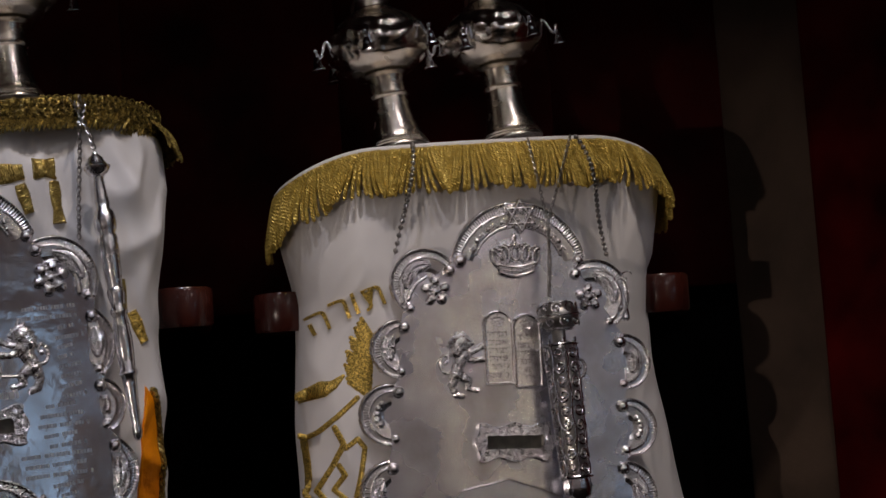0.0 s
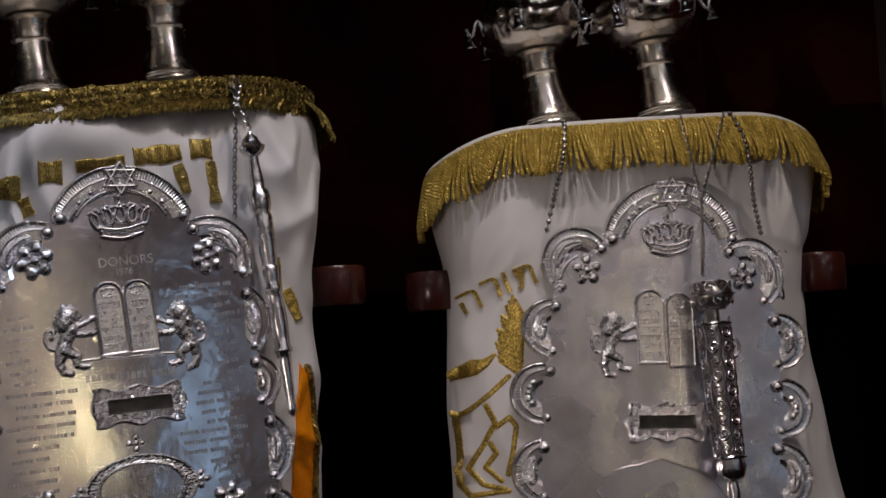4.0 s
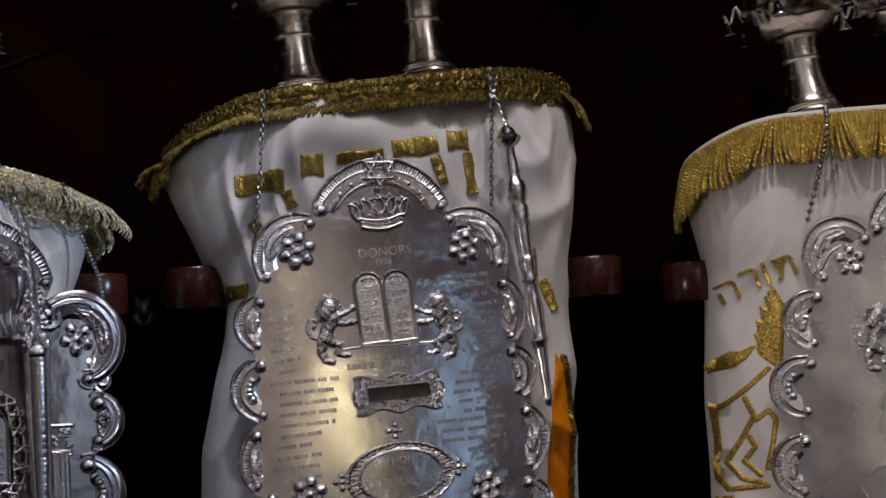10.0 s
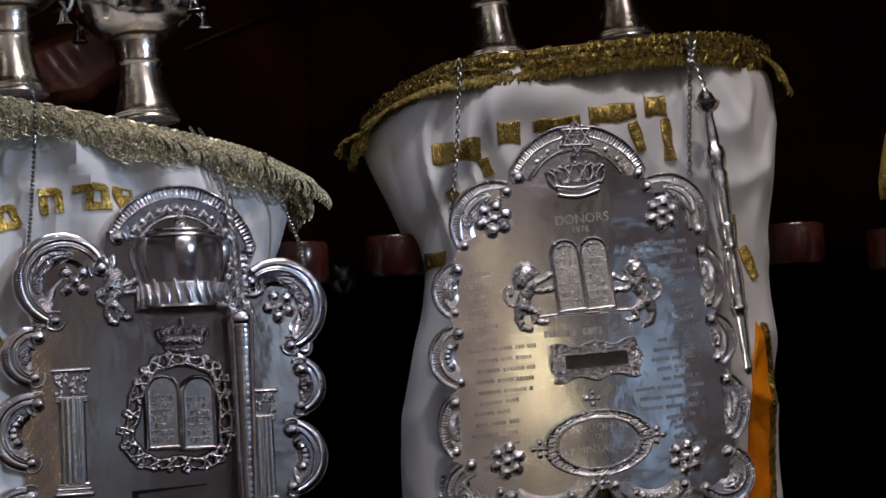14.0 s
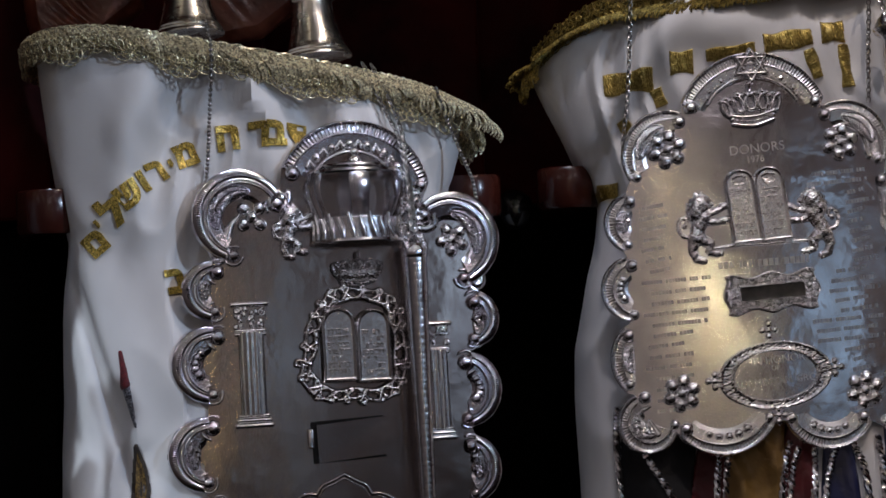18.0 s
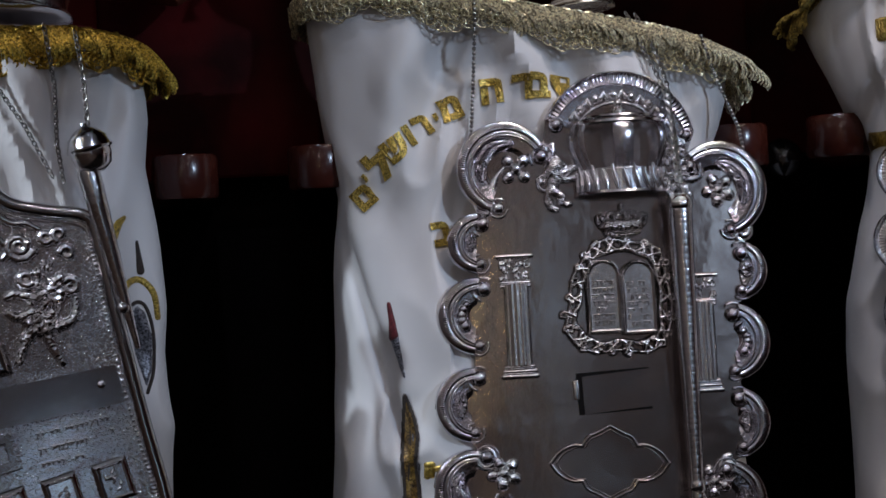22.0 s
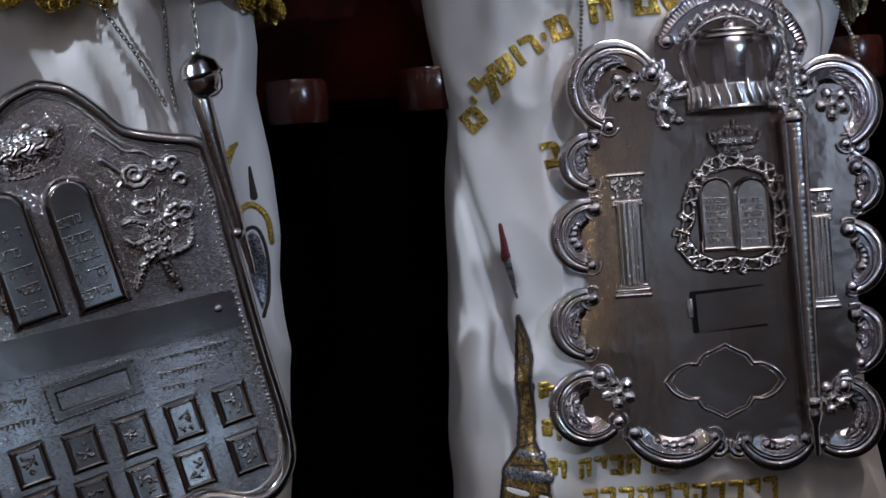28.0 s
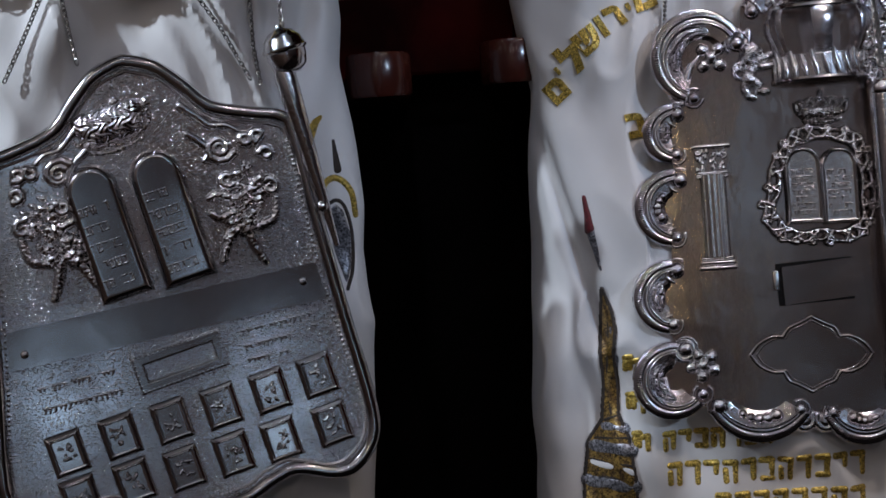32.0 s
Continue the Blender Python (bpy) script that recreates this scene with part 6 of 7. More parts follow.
# memorial lettering, as plain bars
rnd = random.Random(77)
for p, q, tall, n in (((-0.1587, -0.1069), (-0.1445, -0.1142), 0.012, 2), ((-0.1581, -0.1398), (-0.1430, -0.1472), 0.012, 2), ((-0.1556, -0.1734), (-0.1414, -0.1792), 0.012, 2), ((-0.1306, -0.1789), (-0.0206, -0.1750), 0.015, 8),
                      ((-0.1287, -0.2070), (0.0427, -0.2061), 0.018, 11), ((-0.0906, -0.2340), (0.0406, -0.2352), 0.018, 8)):
    for k in range(n):
        c = along(p, q, (k + 0.5) / n)
        w = math.hypot(q[0] - p[0], q[1] - p[1]) / n
        hgt = tall * rnd.choice((1.0, 1.0, 0.9, 0.55))
        right, left = c[0] + w * 0.24, c[0] - w * 0.30
        stitched("C", "lettering_bar", [(left, c[1] + tall * 0.40), (right, c[1] + tall * 0.40)], 0.0021, GLITTER, COVER["C"], 0.0025, y_step=0.0009)
        stitched("C", "lettering_bar", [(right, c[1] + tall * 0.40), (right - w * 0.05, c[1] + tall * 0.5 - hgt)], 0.0022, GLITTER, COVER["C"], 0.0017, y_step=0.0009)
        if k % 3 != 1 and hgt > 0.8 * tall:
            stitched("C", "lettering_bar", [(left, c[1] - tall * 0.45), (right, c[1] - tall * 0.45)] if k % 3 else [(left, c[1] + tall * 0.05), (left, c[1] - tall * 0.45)], 0.0020, GLITTER, COVER["C"], y_step=0.0009)

s = SHIELD["C"]
bm = bm_new()
bead_chain(bm, hung("C", [(-0.0956, 0.2858), (-0.0976, 0.2456), (-0.1006, 0.2091), (-0.1041, 0.1721)], 0.010, 5), 0.0019, 0.0043)
bead_chain(bm, hung("C", [(-0.0980, 0.3228), (-0.0957, 0.2999), (-0.0967, 0.2544)], 0.010, 5), 0.0019, 0.0043)
part("bead_chain", bm, OXIDE, s, "silver bead chain")
bm = bm_new()
bead_chain(bm, hung("C", [(0.1038, 0.2598), (0.1198, 0.2178), (0.1356, 0.1761), (0.1418, 0.1309)], 0.012, 6), 0.0019, 0.0043)
part("bead_chain", bm, OXIDE, s, "silver bead chain")
for x, z, r, k in ((-0.0674, 0.1475, 0.0150, 4), (0.1096, 0.1209, 0.0150, 5), (-0.0924, -0.1139, 0.0150, 5), (0.0900, -0.1314, 0.0150, 5)):
    sculpt("flower", flower_marks(r, k, 45), SILVER, s, 0.0006, 0, 0.95, x=x, z=z, grain=0.00035, pitch=0.0032)
for pts in ([(-0.0989, 0.1212), (-0.0972, 0.1481), (-0.0864, 0.1648), (-0.0739, 0.1690)], [(-0.0914, 0.1233), (-0.0855, 0.1401), (-0.0775, 0.1495)], [(0.1300, 0.0961), (0.1366, 0.1204), (0.1307, 0.1404), (0.1214, 0.1483)], [(0.1228, 0.0990), (0.1289, 0.1159)],
            [(-0.1277, -0.1332), (-0.1288, -0.1138), (-0.1164, -0.1098)], [(-0.1071, -0.1492), (-0.1210, -0.1410), (-0.1246, -0.1238)], [(0.1157, -0.1501), (0.1194, -0.1334), (0.1101, -0.1279)]):
    sculpt("leaf", polyline(curve(pts), 0.0040, 0.0014), SILVER, s, 0.0007, 0, 0.8)
for x, z, r, st, d in ((-0.0448, 0.1625, 0.011, 0.4, -1), (0.0874, 0.1403, 0.012, 2.4, 1), (-0.0966, 0.1186, 0.009, 4.5, 1), (0.1292, 0.0839, 0.009, 4.5, -1), (-0.1084, -0.1006, 0.010, 1.5, -1), (0.1035, -0.1202, 0.010, 1.5, 1), (-0.0113, -0.1655, 0.009, 0.5, -1), (0.0080, -0.1668, 0.009, 2.6, 1)):
    sculpt("curl", polyline(spiral(x, z, r, 1.3, st, d), 0.0030, 0.0042), SILVER, s, 0.0007, 0, 0.8)
sculpt("lion", lion_marks(0.00042), SILVER, s, 0.0005, -0.003, 0.85, "cast lion beside the crown", -0.0330, 0.1323, 2, grain=0.00045, pitch=0.0027)


def column(parent, x, z, tall, w, angle=0.0):
    """A fluted column with a leafy capital and a moulded base; (x, z) its foot's middle."""
    def shaft(gx, gz):
        q = np.clip(1 - (gx / (w * 0.36)) ** 2, 0, 1)
        return np.where((np.abs(gx) < w * 0.36) & (gz > tall * 0.10) & (gz < tall * 0.76), 0.0034 * np.sqrt(q) + 0.00028 * np.cos(gx / w * 44), -0.01)
    bm = bm_new()
    relief(bm, (-w * 0.4, w * 0.4, 0, tall), 0.0006, shaft)
    col = part("column", turned(bm, x, z, angle), WORKED, parent, "small fluted silver column")
    m = [(-w * 0.46, tall * 0.02, 0.0022, w * 0.46, tall * 0.02, 0.0022), (-w * 0.42, tall * 0.06, 0.0020, w * 0.42, tall * 0.06, 0.0020), (-w * 0.38, tall * 0.095, 0.0016, w * 0.38, tall * 0.095, 0.0016)]
    sculpt("base", m, SILVER, col, 0.0006, 0, 1.4, x=x, z=z, angle=angle)
    m = [(-w * 0.48, tall * 0.98, 0.0020, w * 0.48, tall * 0.98, 0.0020), (-w * 0.40, tall * 0.77, 0.0014, w * 0.40, tall * 0.77, 0.0014), (-w * 0.40, tall * 0.74, 0.0014, w * 0.40, tall * 0.74, 0.0014)]
    rr = random.Random(int(abs(x) * 9000))
    for k in range(22):
        u, v = rr.uniform(-0.42, 0.42) * w, tall * rr.uniform(0.79, 0.95)
        m.append((u, v, 0.0019, u + rr.uniform(-0.001, 0.001), v + 0.002, 0.0014))
    for d in (-1, 1):
        m += polyline(spiral(d * w * 0.36, tall * 0.91, 0.004, 1.1, 1.5, d, 9), 0.0011)
    sculpt("capital", m, SILVER, col, 0.0006, 0, 1.4, x=x, z=z, angle=angle)


column(s, -0.0733, -0.0339, 0.108, 0.031, 0)
column(s, 0.0886, -0.0548, 0.104, 0.029, 0)
# wreathed tablets
tablet(s, WORKED, 0.0300, 0.064, 0.0018, 0.0010, 0, 7, 21, -0.006, 0.0024, False)
tablet(s, WORKED, 0.0300, 0.064, 0.0322, -0.0010, 0, 7, 22, -0.006, 0.0024, False)
rnd = random.Random(8)
ring = [(-0.0189, -0.0054), (-0.0277, 0.0097), (-0.0240, 0.0290), (-0.0188, 0.0482), (-0.0109, 0.0648), (0.0010, 0.0749), (0.0212, 0.0767), (0.0415, 0.0727), (0.0515, 0.0603), (0.0551, 0.0416), (0.0554, 0.0171), (0.0521, -0.0022), (0.0393, -0.0112), (0.0173, -0.0109), (-0.0022, -0.0112)]
loop = curve(ring + ring[:1], 3)
centre = Vector((0.0165, 0.0320))
marks = polyline([tuple(Vector(p) + (centre - Vector(p)).normalized() * (0.0045 + 0.0012 * math.sin(k * 1.3))) for k, p in enumerate(loop)], 0.0016)
for k, p in enumerate(loop):
    out = (Vector(p) - centre).normalized()
    side = Vector((-out.y, out.x)) * (1 if k % 2 else -1)
    root = Vector(p) - out * 0.004
    size = rnd.uniform(0.75, 1.0)
    leaf = [root, root + side * 0.004 * size + out * 0.004, root + side * 0.0075 * size + out * 0.0085 * size, root + side * 0.0045 * size + out * 0.0115 * size, root + side * 0.0025 * size + out * 0.009 * size]
    marks += polyline([tuple(q) for q in curve([tuple(q) for q in leaf], 3)], 0.0019, 0.0010)
    if k % 3 == 0:
        c = Vector(p) + out * rnd.uniform(0.0, 0.004)
        marks.append((c.x, c.y, 0.0022, c.x, c.y, 0.0022))
marks += polyline([tuple(Vector(p) + (Vector(p) - centre).normalized() * (0.0040 + 0.0014 * math.sin(k * 0.9))) for k, p in enumerate(loop)], 0.0013)
sculpt("wreath", marks, WORKED, s, 0.0005, -0.005, 1.3, "openwork leafy frame round the tablets", grain=0.0003, pitch=0.003)
cx, cz = 0.0219, 0.0875
sculpt("small_crown", crown_marks(0.044, 0.025) + [(-0.012, 0.006, 0.006, 0.012, 0.006, 0.006)], WORKED, s, 0.0005, -0.006, 1.2, x=cx, z=cz, grain=0.0006, pitch=0.004)
px, pz = 0.0094, -0.0493
# a black sheet on the uncut plate paints the shade behind the flap
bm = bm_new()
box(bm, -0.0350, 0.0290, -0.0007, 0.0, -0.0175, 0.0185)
part("slot_dark_sheet", turned(bm, px, pz, 2), KNOB_AND_SLOT, s, "black sheet laid on the plate for the slot's darkness", smooth=False)
bm = bm_new()
flap = [[bm.verts.new((x, y + dy, z)) for x, y, z in ((-0.0300, -0.0018, -0.0172), (0.0340, -0.0012, -0.0150), (0.0330, -0.0012, 0.0176), (-0.0300, -0.0026, 0.0152))] for dy in (0.0, 0.0009)]
bm.faces.new(flap[0])
bm.faces.new(flap[1][::-1])
for k in range(4):
    bm.faces.new((flap[0][k], flap[1][k], flap[1][(k + 1) % 4], flap[0][(k + 1) % 4]))
bmesh.ops.recalc_face_normals(bm, faces=bm.faces[:])
part("name_plaque", turned(bm, px, pz, 2), PLATE_C, s, "plain silver flap standing off its slot", smooth=False)
bm = bm_new()
box(bm, -0.0380, -0.0335, -0.0045, -0.0006, -0.004, 0.0125, 0.0008)
part("hinge_tab", turned(bm, px, pz, 2), SILVER, s)
quarter = curve([(0.0515, 0.0), (0.0440, 0.0095), (0.0330, 0.0150), (0.0240, 0.0150)], 5) + curve([(0.0240, 0.0150), (0.0190, 0.0225), (0.0110, 0.0262), (0.0000, 0.0320)], 5)[1:]
pts = quarter + [(-x, z) for x, z in quarter[-2::-1]]
pts += [(x, -z) for x, z in pts[-2:0:-1]]
for grow, rad, name in ((1.0, 0.0016, "cartouche"), (0.90, 0.0007, "cartouche_line")):
    sculpt(name, polyline([(x * grow, z * grow) for x, z in pts + pts[:1]], rad), PLATE_C, s, 0.0005, 0, 0.8, "raised pointed outline on the plate" if grow == 1 else "", -0.0005, -0.1105, -3)

# large crown standing off the plate
crx, crz = 0.0238, 0.1250


def crown_rib(parent, a, wide, name="crown_rib"):
    bm = bm_new()
    prof = [(0.0345, 0.0), (0.0340, 0.010), (0.0350, 0.018), (0.0390, 0.028), (0.0425, 0.038), (0.0430, 0.047), (0.0395, 0.056), (0.0300, 0.062), (0.0170, 0.066), (0.0060, 0.067)]
    rows = []
    for r, h in prof:
        row = []
        for k in range(7):
            b = a + wide * (k / 6 - 0.5) * (1.0 - 0.25 * math.sin(math.pi * h / 0.064))
            bulge = 1 + 0.05 * math.cos(math.pi * (k / 6 - 0.5))
            row.append(bm.verts.new((crx + r * math.cos(b) * bulge, -0.003 - 0.72 * r * math.sin(b) * bulge, crz + h)))
        rows.append(row)
    for r0, r1 in zip(rows, rows[1:]):
        for k in range(6):
            bm.faces.new((r0[k], r0[k + 1], r1[k + 1], r1[k]))
    bmesh.ops.solidify(bm, geom=bm.faces[:], thickness=0.0012)
    return part(name, bm, SILVER, parent)


for deg, wide in ((4, 24), (34, 13), (91, 30), (147, 13), (176, 24)):
    crown_rib(s, radians(deg), radians(wide))
bm = bm_new()
for h, r, t0 in ((-0.004, 0.0400, 0.0022), (0.016, 0.0355, 0.0014)):
    tube(bm, [(crx + r * math.cos(math.pi * k / 20), -0.003 - 0.74 * r * math.sin(math.pi * k / 20), crz + h) for k in range(21)], t0, 6)
rows = [[bm.verts.new((crx + 0.0375 * math.cos(math.pi * k / 20), -0.003 - 0.73 * 0.0375 * math.sin(math.pi * k / 20), crz + h)) for k in range(21)] for h in (-0.005, 0.017)]
for k in range(20):
    bm.faces.new((rows[0][k], rows[0][k + 1], rows[1][k + 1], rows[1][k]))
part("crown_band", bm, SILVER, s, "moulded band of the large crown")
bm = bm_new()
for h, r, t0 in ((0.057, 0.0385, 0.0022), (0.0625, 0.0300, 0.0016)):
    tube(bm, [(crx + r * math.cos(math.pi * k / 20), -0.003 - 0.74 * r * math.sin(math.pi * k / 20), crz + h) for k in range(21)], t0, 6)
part("crown_rim", bm, SILVER, s)
for k in range(13):
    a = math.pi * (k + 0.5) / 13
    bm = bm_new()
    pts = [(crx + r * math.cos(a + da), -0.003 - 0.74 * r * math.sin(a + da), crz + h) for r, da, h in ((0.0395, -0.05, -0.002), (0.0385, -0.02, 0.005), (0.0375, 0.03, 0.011), (0.0395, 0.06, 0.016 + 0.004 * (k % 2)))]
    tube(bm, pts, [0.0016, 0.0032, 0.0028, 0.0014], 8)
    part("crown_leaf", bm, SILVER, s)
bm = bm_new()
ball(bm, (crx, -0.010, crz + 0.066), 0.0065)
ball(bm, (crx, -0.010, crz + 0.0745), 0.0040)
part("crown_finial", bm, SILVER, s)

# ringed cone pointer
T0, T1 = (0.0694, 0.1159), (0.0699, -0.1286)
t = thing("torah_pointer", "tapering silver pointer engraved with rings, before a breastplate", "pointer", FRAME["C"], (T1[0], -0.022, T1[1]), group="pointers on the scrolls")
axis, ln = rod_axis((T1[0], -0.018, T1[1]), (T0[0], -0.022, T0[1]))
bm = bm_new()
rnd = random.Random(3)
prof = [(0.0060, 0.0)]
h = 0.004
while h < ln - 0.012:
    r = 0.0060 + (0.0112 - 0.0060) * h / ln
    prof += [(r, h), (r * 1.0, h + 0.0022), (r * 0.996, h + 0.0024), (r * 0.996, h + 0.0027), (r, h + 0.0031)]
    h += rnd.uniform(0.0036, 0.0075)
prof += [(0.0114, ln - 0.011), (0.0120, ln - 0.008), (0.0112, ln - 0.004), (0.0090, ln), (0.003, ln + 0.002)]
lathe(bm, prof, axis, 32)
part("shaft", bm, SILVER, t, "shaft engraved with rings")
bm = bm_new()
lathe(bm, [(0.001, -0.05), (0.0025, -0.045), (0.0030, -0.024), (0.0066, -0.016), (0.0074, -0.012), (0.0060, -0.009), (0.0074, -0.006), (0.0078, -0.002), (0.0062, 0.001)], axis, 24)
part("tip", bm, SILVER, t)
marks = []
rnd = random.Random(15)
for k in range(26):
    x, z = 0.0655, 0.1377
    u, v = rnd.uniform(-0.012, 0.012), rnd.uniform(-0.022, 0.024)
    marks += polyline(spiral(x + u, z + v, rnd.uniform(0.002, 0.005), 1.0, rnd.uniform(0, 6), 1, 6), 0.0016, 0.0012)
sculpt("head_ornament", marks, SILVER, t, 0.0007, -0.018, 1.6, "leafy cast head")
bm = bm_new()
P = [(0.0394, 0.2834), (0.0508, 0.2478), (0.0645, 0.2126), (0.0688, 0.1676), (0.0700, 0.1247)]
chain(bm, [(x, y, z) for (x, z), y in zip(P, (0.012, 0.0, -0.008, -0.024, -0.030))], 0.0058, 0.0007)
P = [(0.0470, 0.2816), (0.0617, 0.2423), (0.0681, 0.2125), (0.0673, 0.1676), (0.0667, 0.1274)]
chain(bm, [(x, y, z) for (x, z), y in zip(P, (0.010, -0.002, -0.010, -0.025, -0.031))], 0.0058, 0.0007)
part("chain", bm, OXIDE, t)

# ---- scroll D ----
def scallop_wave(f):
    return 0.022 + 0.010 * abs(math.sin(f * 40)) + 0.004 * math.sin(f * 17)


band_strip("D", ROWS_D, TOP_D, "trim_band", 200, 392, 0.003, -0.016, GOLDGLINT, 0.004, 220, 7, 0.0016, "bright gold trim band")
loops("D", ROWS_D, TOP_D, "scalloped_trim", 200, 392, 420, 0.03, 0.0012, GOLDGLINT, 0.35, 0.002, 0.0, 0.006, 22, scallop_wave, "scalloped gold trim")
for zc, r, turns, k in ((-0.25, 0.0052, 110, 1), (-0.55, 0.0052, 110, 2), (-0.85, 0.0046, 110, 3), (-1.0, 0.0036, 120, 4)):
    coil("D", ROWS_D, TOP_D, "trim_loop", 200, 392, turns, r, zc, 0.0011, GOLDGLINT, 0.0085 + 0.0006 * k, 80 + k, scallop_wave, "lumpy gold looped trim")
loops("D", ROWS_D, TOP_D, "trim_tassel", 338, 375, 70, 0.026, 0.0014, GOLDGLINT, 0.5, 0.005, -0.010, 0.008, 23)

s = SHIELD["D"]
TILT_D = 14.5
bm = bm_new()
inner = []
for i, p in enumerate(LOOP_D):
    c = Vector((-0.0040, -0.0496))
    v = Vector(p)
    inner.append(tuple(v + (c - v).normalized() * 0.0085))
fine = curve(inner + inner[:1], 4)
for x, z in fine[::1]:
    ball(bm, (x, -0.0008, z), 0.0016, u=6, v=4)
part("beading", bm, SILVER, s, "row of tiny beads inside the rim", kind="stuff")
cx, cz = -0.0474, 0.0901
rnd = random.Random(31)
m = crown_marks(0.066, 0.034)
for k in range(44):
    v = rnd.random()
    u = rnd.uniform(-1, 1) * (0.020 + 0.014 * v)
    m.append((u, 0.003 + 0.024 * v, rnd.uniform(0.0022, 0.0038), u + rnd.uniform(-0.003, 0.003), 0.003 + 0.024 * v + rnd.uniform(-0.002, 0.002), 0.0022))
m += [(-0.014, 0.016, 0.013, 0.014, 0.016, 0.013), (-0.020, 0.022, 0.010, 0.020, 0.022, 0.010)]
sculpt("crown", m, SILVER, s, 0.0006, 0, 0.8, "cast crown over the tablets", cx, cz, TILT_D, grain=0.0009, pitch=0.0075)
sculpt("crown_ball", [(cx + 0.000, cz + 0.034, 0.0045, cx, cz + 0.034, 0.0045)], SILVER, s, 0.0006)
tablet(s, SMOOTH_D, 0.0425, 0.110, -0.0479, -0.0308, TILT_D, 5, 41, 0, 0.0085, False, SILVER, swell=0.0065, tip=0.05, bold=1.55)
tablet(s, SMOOTH_D, 0.0425, 0.110, 0.0032, -0.0221, TILT_D, 5, 42, 0, 0.0085, False, SILVER, swell=0.0065, tip=0.05, bold=1.55)
rnd = random.Random(52)
for side in (0, 1):
    marks = []
    def place(px, pz):
        return (px, pz) if not side else mirror_d((px, pz))
    pts = [(0.0041, 0.1181), (0.0155, 0.1097), (0.0269, 0.1013), (0.0386, 0.1005), (0.0481, 0.0954)]
    marks += polyline([place(*p) for p in curve(pts)], 0.0040, 0.0026)
    pts = [(0.0076, 0.0954), (0.0170, 0.0893), (0.0244, 0.0807), (0.0202, 0.0733)]
    marks += polyline([place(*p) for p in curve(pts)], 0.0036, 0.0024)
    for px, pz, r in ((0.0327, 0.0828, 0.0120), (0.0327, 0.0828, 0.0065), (0.0636, 0.0907, 0.0055), (0.0693, 0.0757, 0.0055), (0.0531, 0.0891, 0.0050), (0.0708, 0.0491, 0.0070), (0.0369, 0.0571, 0.0060)):
        x, z = place(px, pz)
        marks += polyline(spiral(x, z, r, 1.2, rnd.uniform(0, 6), 1 if side else -1, 12), 0.0042, 0.0028)
    sculpt("scroll_ornament", marks, SILVER, s, 0.0005, 0, 1.4, label= "raised leafy scrolls")
    marks = []
    for k in range(34):
        f = k / 33
        px, pz = along((0.0542, 0.0572), (0.0437, 0.0101), f)
        px, pz = px + rnd.uniform(-0.012, 0.014), pz + rnd.uniform(-0.004, 0.004)
        x, z = place(px, pz)
        marks.append((x, z, rnd.uniform(0.0034, 0.0060), x + rnd.uniform(-0.005, 0.005), z + rnd.uniform(-0.004, 0.004), 0.0028))
    for k in range(26):
        px, pz = along((0.0511, 0.0642), (0.0576, 0.0433), rnd.random())
        x, z = place(px + rnd.uniform(-0.016, 0.016), pz + rnd.uniform(-0.006, 0.006))
        marks.append((x, z, 0.0030, x + rnd.uniform(-0.004, 0.004), z + rnd.uniform(-0.004, 0.004), 0.0018))
    for pts in ([(0.0444, 0.0192), (0.0343, 0.0063), (0.0286, -0.0078)], [(0.0508, 0.0141), (0.0565, -0.0000), (0.0625, -0.0106)], [(0.0416, 0.0422), (0.0283, 0.0455), (0.0223, 0.0436)], [(0.0408, 0.0309), (0.0292, 0.0272), (0.0227, 0.0309)], [(0.0602, 0.0180), (0.0721, 0.0239), (0.0747, 0.0397)]):
        marks += polyline([place(*p) for p in curve(pts)], 0.0050, 0.0036)
    sculpt("lion", marks, SILVER, s, 0.0006, 0, 1.5, "cast lion beside the tablets", grain=0.0004, pitch=0.0065)
# band with rivets
bm = bm_new()
slab(bm, [(-0.1483, -0.0511), (0.1026, -0.0148), (0.1095, -0.0449), (-0.1457, -0.0817)], -0.0016, 0.0)
part("cross_band", bm, SMOOTH_D, s, "plain riveted silver band", smooth=False)
for x, z in ((0.0913, -0.0295), (-0.1316, -0.0687)):
    bm = bm_new()
    ball(bm, (x, -0.0018, z), 0.0034, 1, 0.6, 1)
    part("rivet", bm, SILVER, s)
sx, sz = -0.0113, -0.0854


def ridge_frame(parent, w, h, x, z, angle, band, tall, name, mat, label="", dots=True):
    """A rectangular raised frame with a beaded edge."""
    def height(gx, gz):
        d = np.minimum(w / 2 - np.abs(gx), h / 2 - np.abs(gz))
        return np.where((d > 0) & (d < band), np.minimum(tall, d * 4) * np.clip((band - d) * 900, 0, 1), -0.01)
    bm = bm_new()
    relief(bm, (-w / 2 - 0.001, w / 2 + 0.001, -h / 2 - 0.001, h / 2 + 0.001), 0.0006, height)
    ob = part(name, turned(bm, x, z, angle), mat, parent, label)
    if dots:
        m = [(w * (-0.47 + 0.94 * k / 17), v, 0.0012, w * (-0.47 + 0.94 * k / 17), v, 0.0012) for k in range(18) for v in (-h * 0.44, h * 0.44)]
        m += [(u, h * (-0.4 + 0.8 * k / 6), 0.0012, u, h * (-0.4 + 0.8 * k / 6), 0.0012) for k in range(7) for u in (-w * 0.475, w * 0.475)]
        sculpt("beaded_edge", m, SILVER, ob, 0.0005, -tall * 0.8, 1.0, x=x, z=z, angle=angle)
    return ob


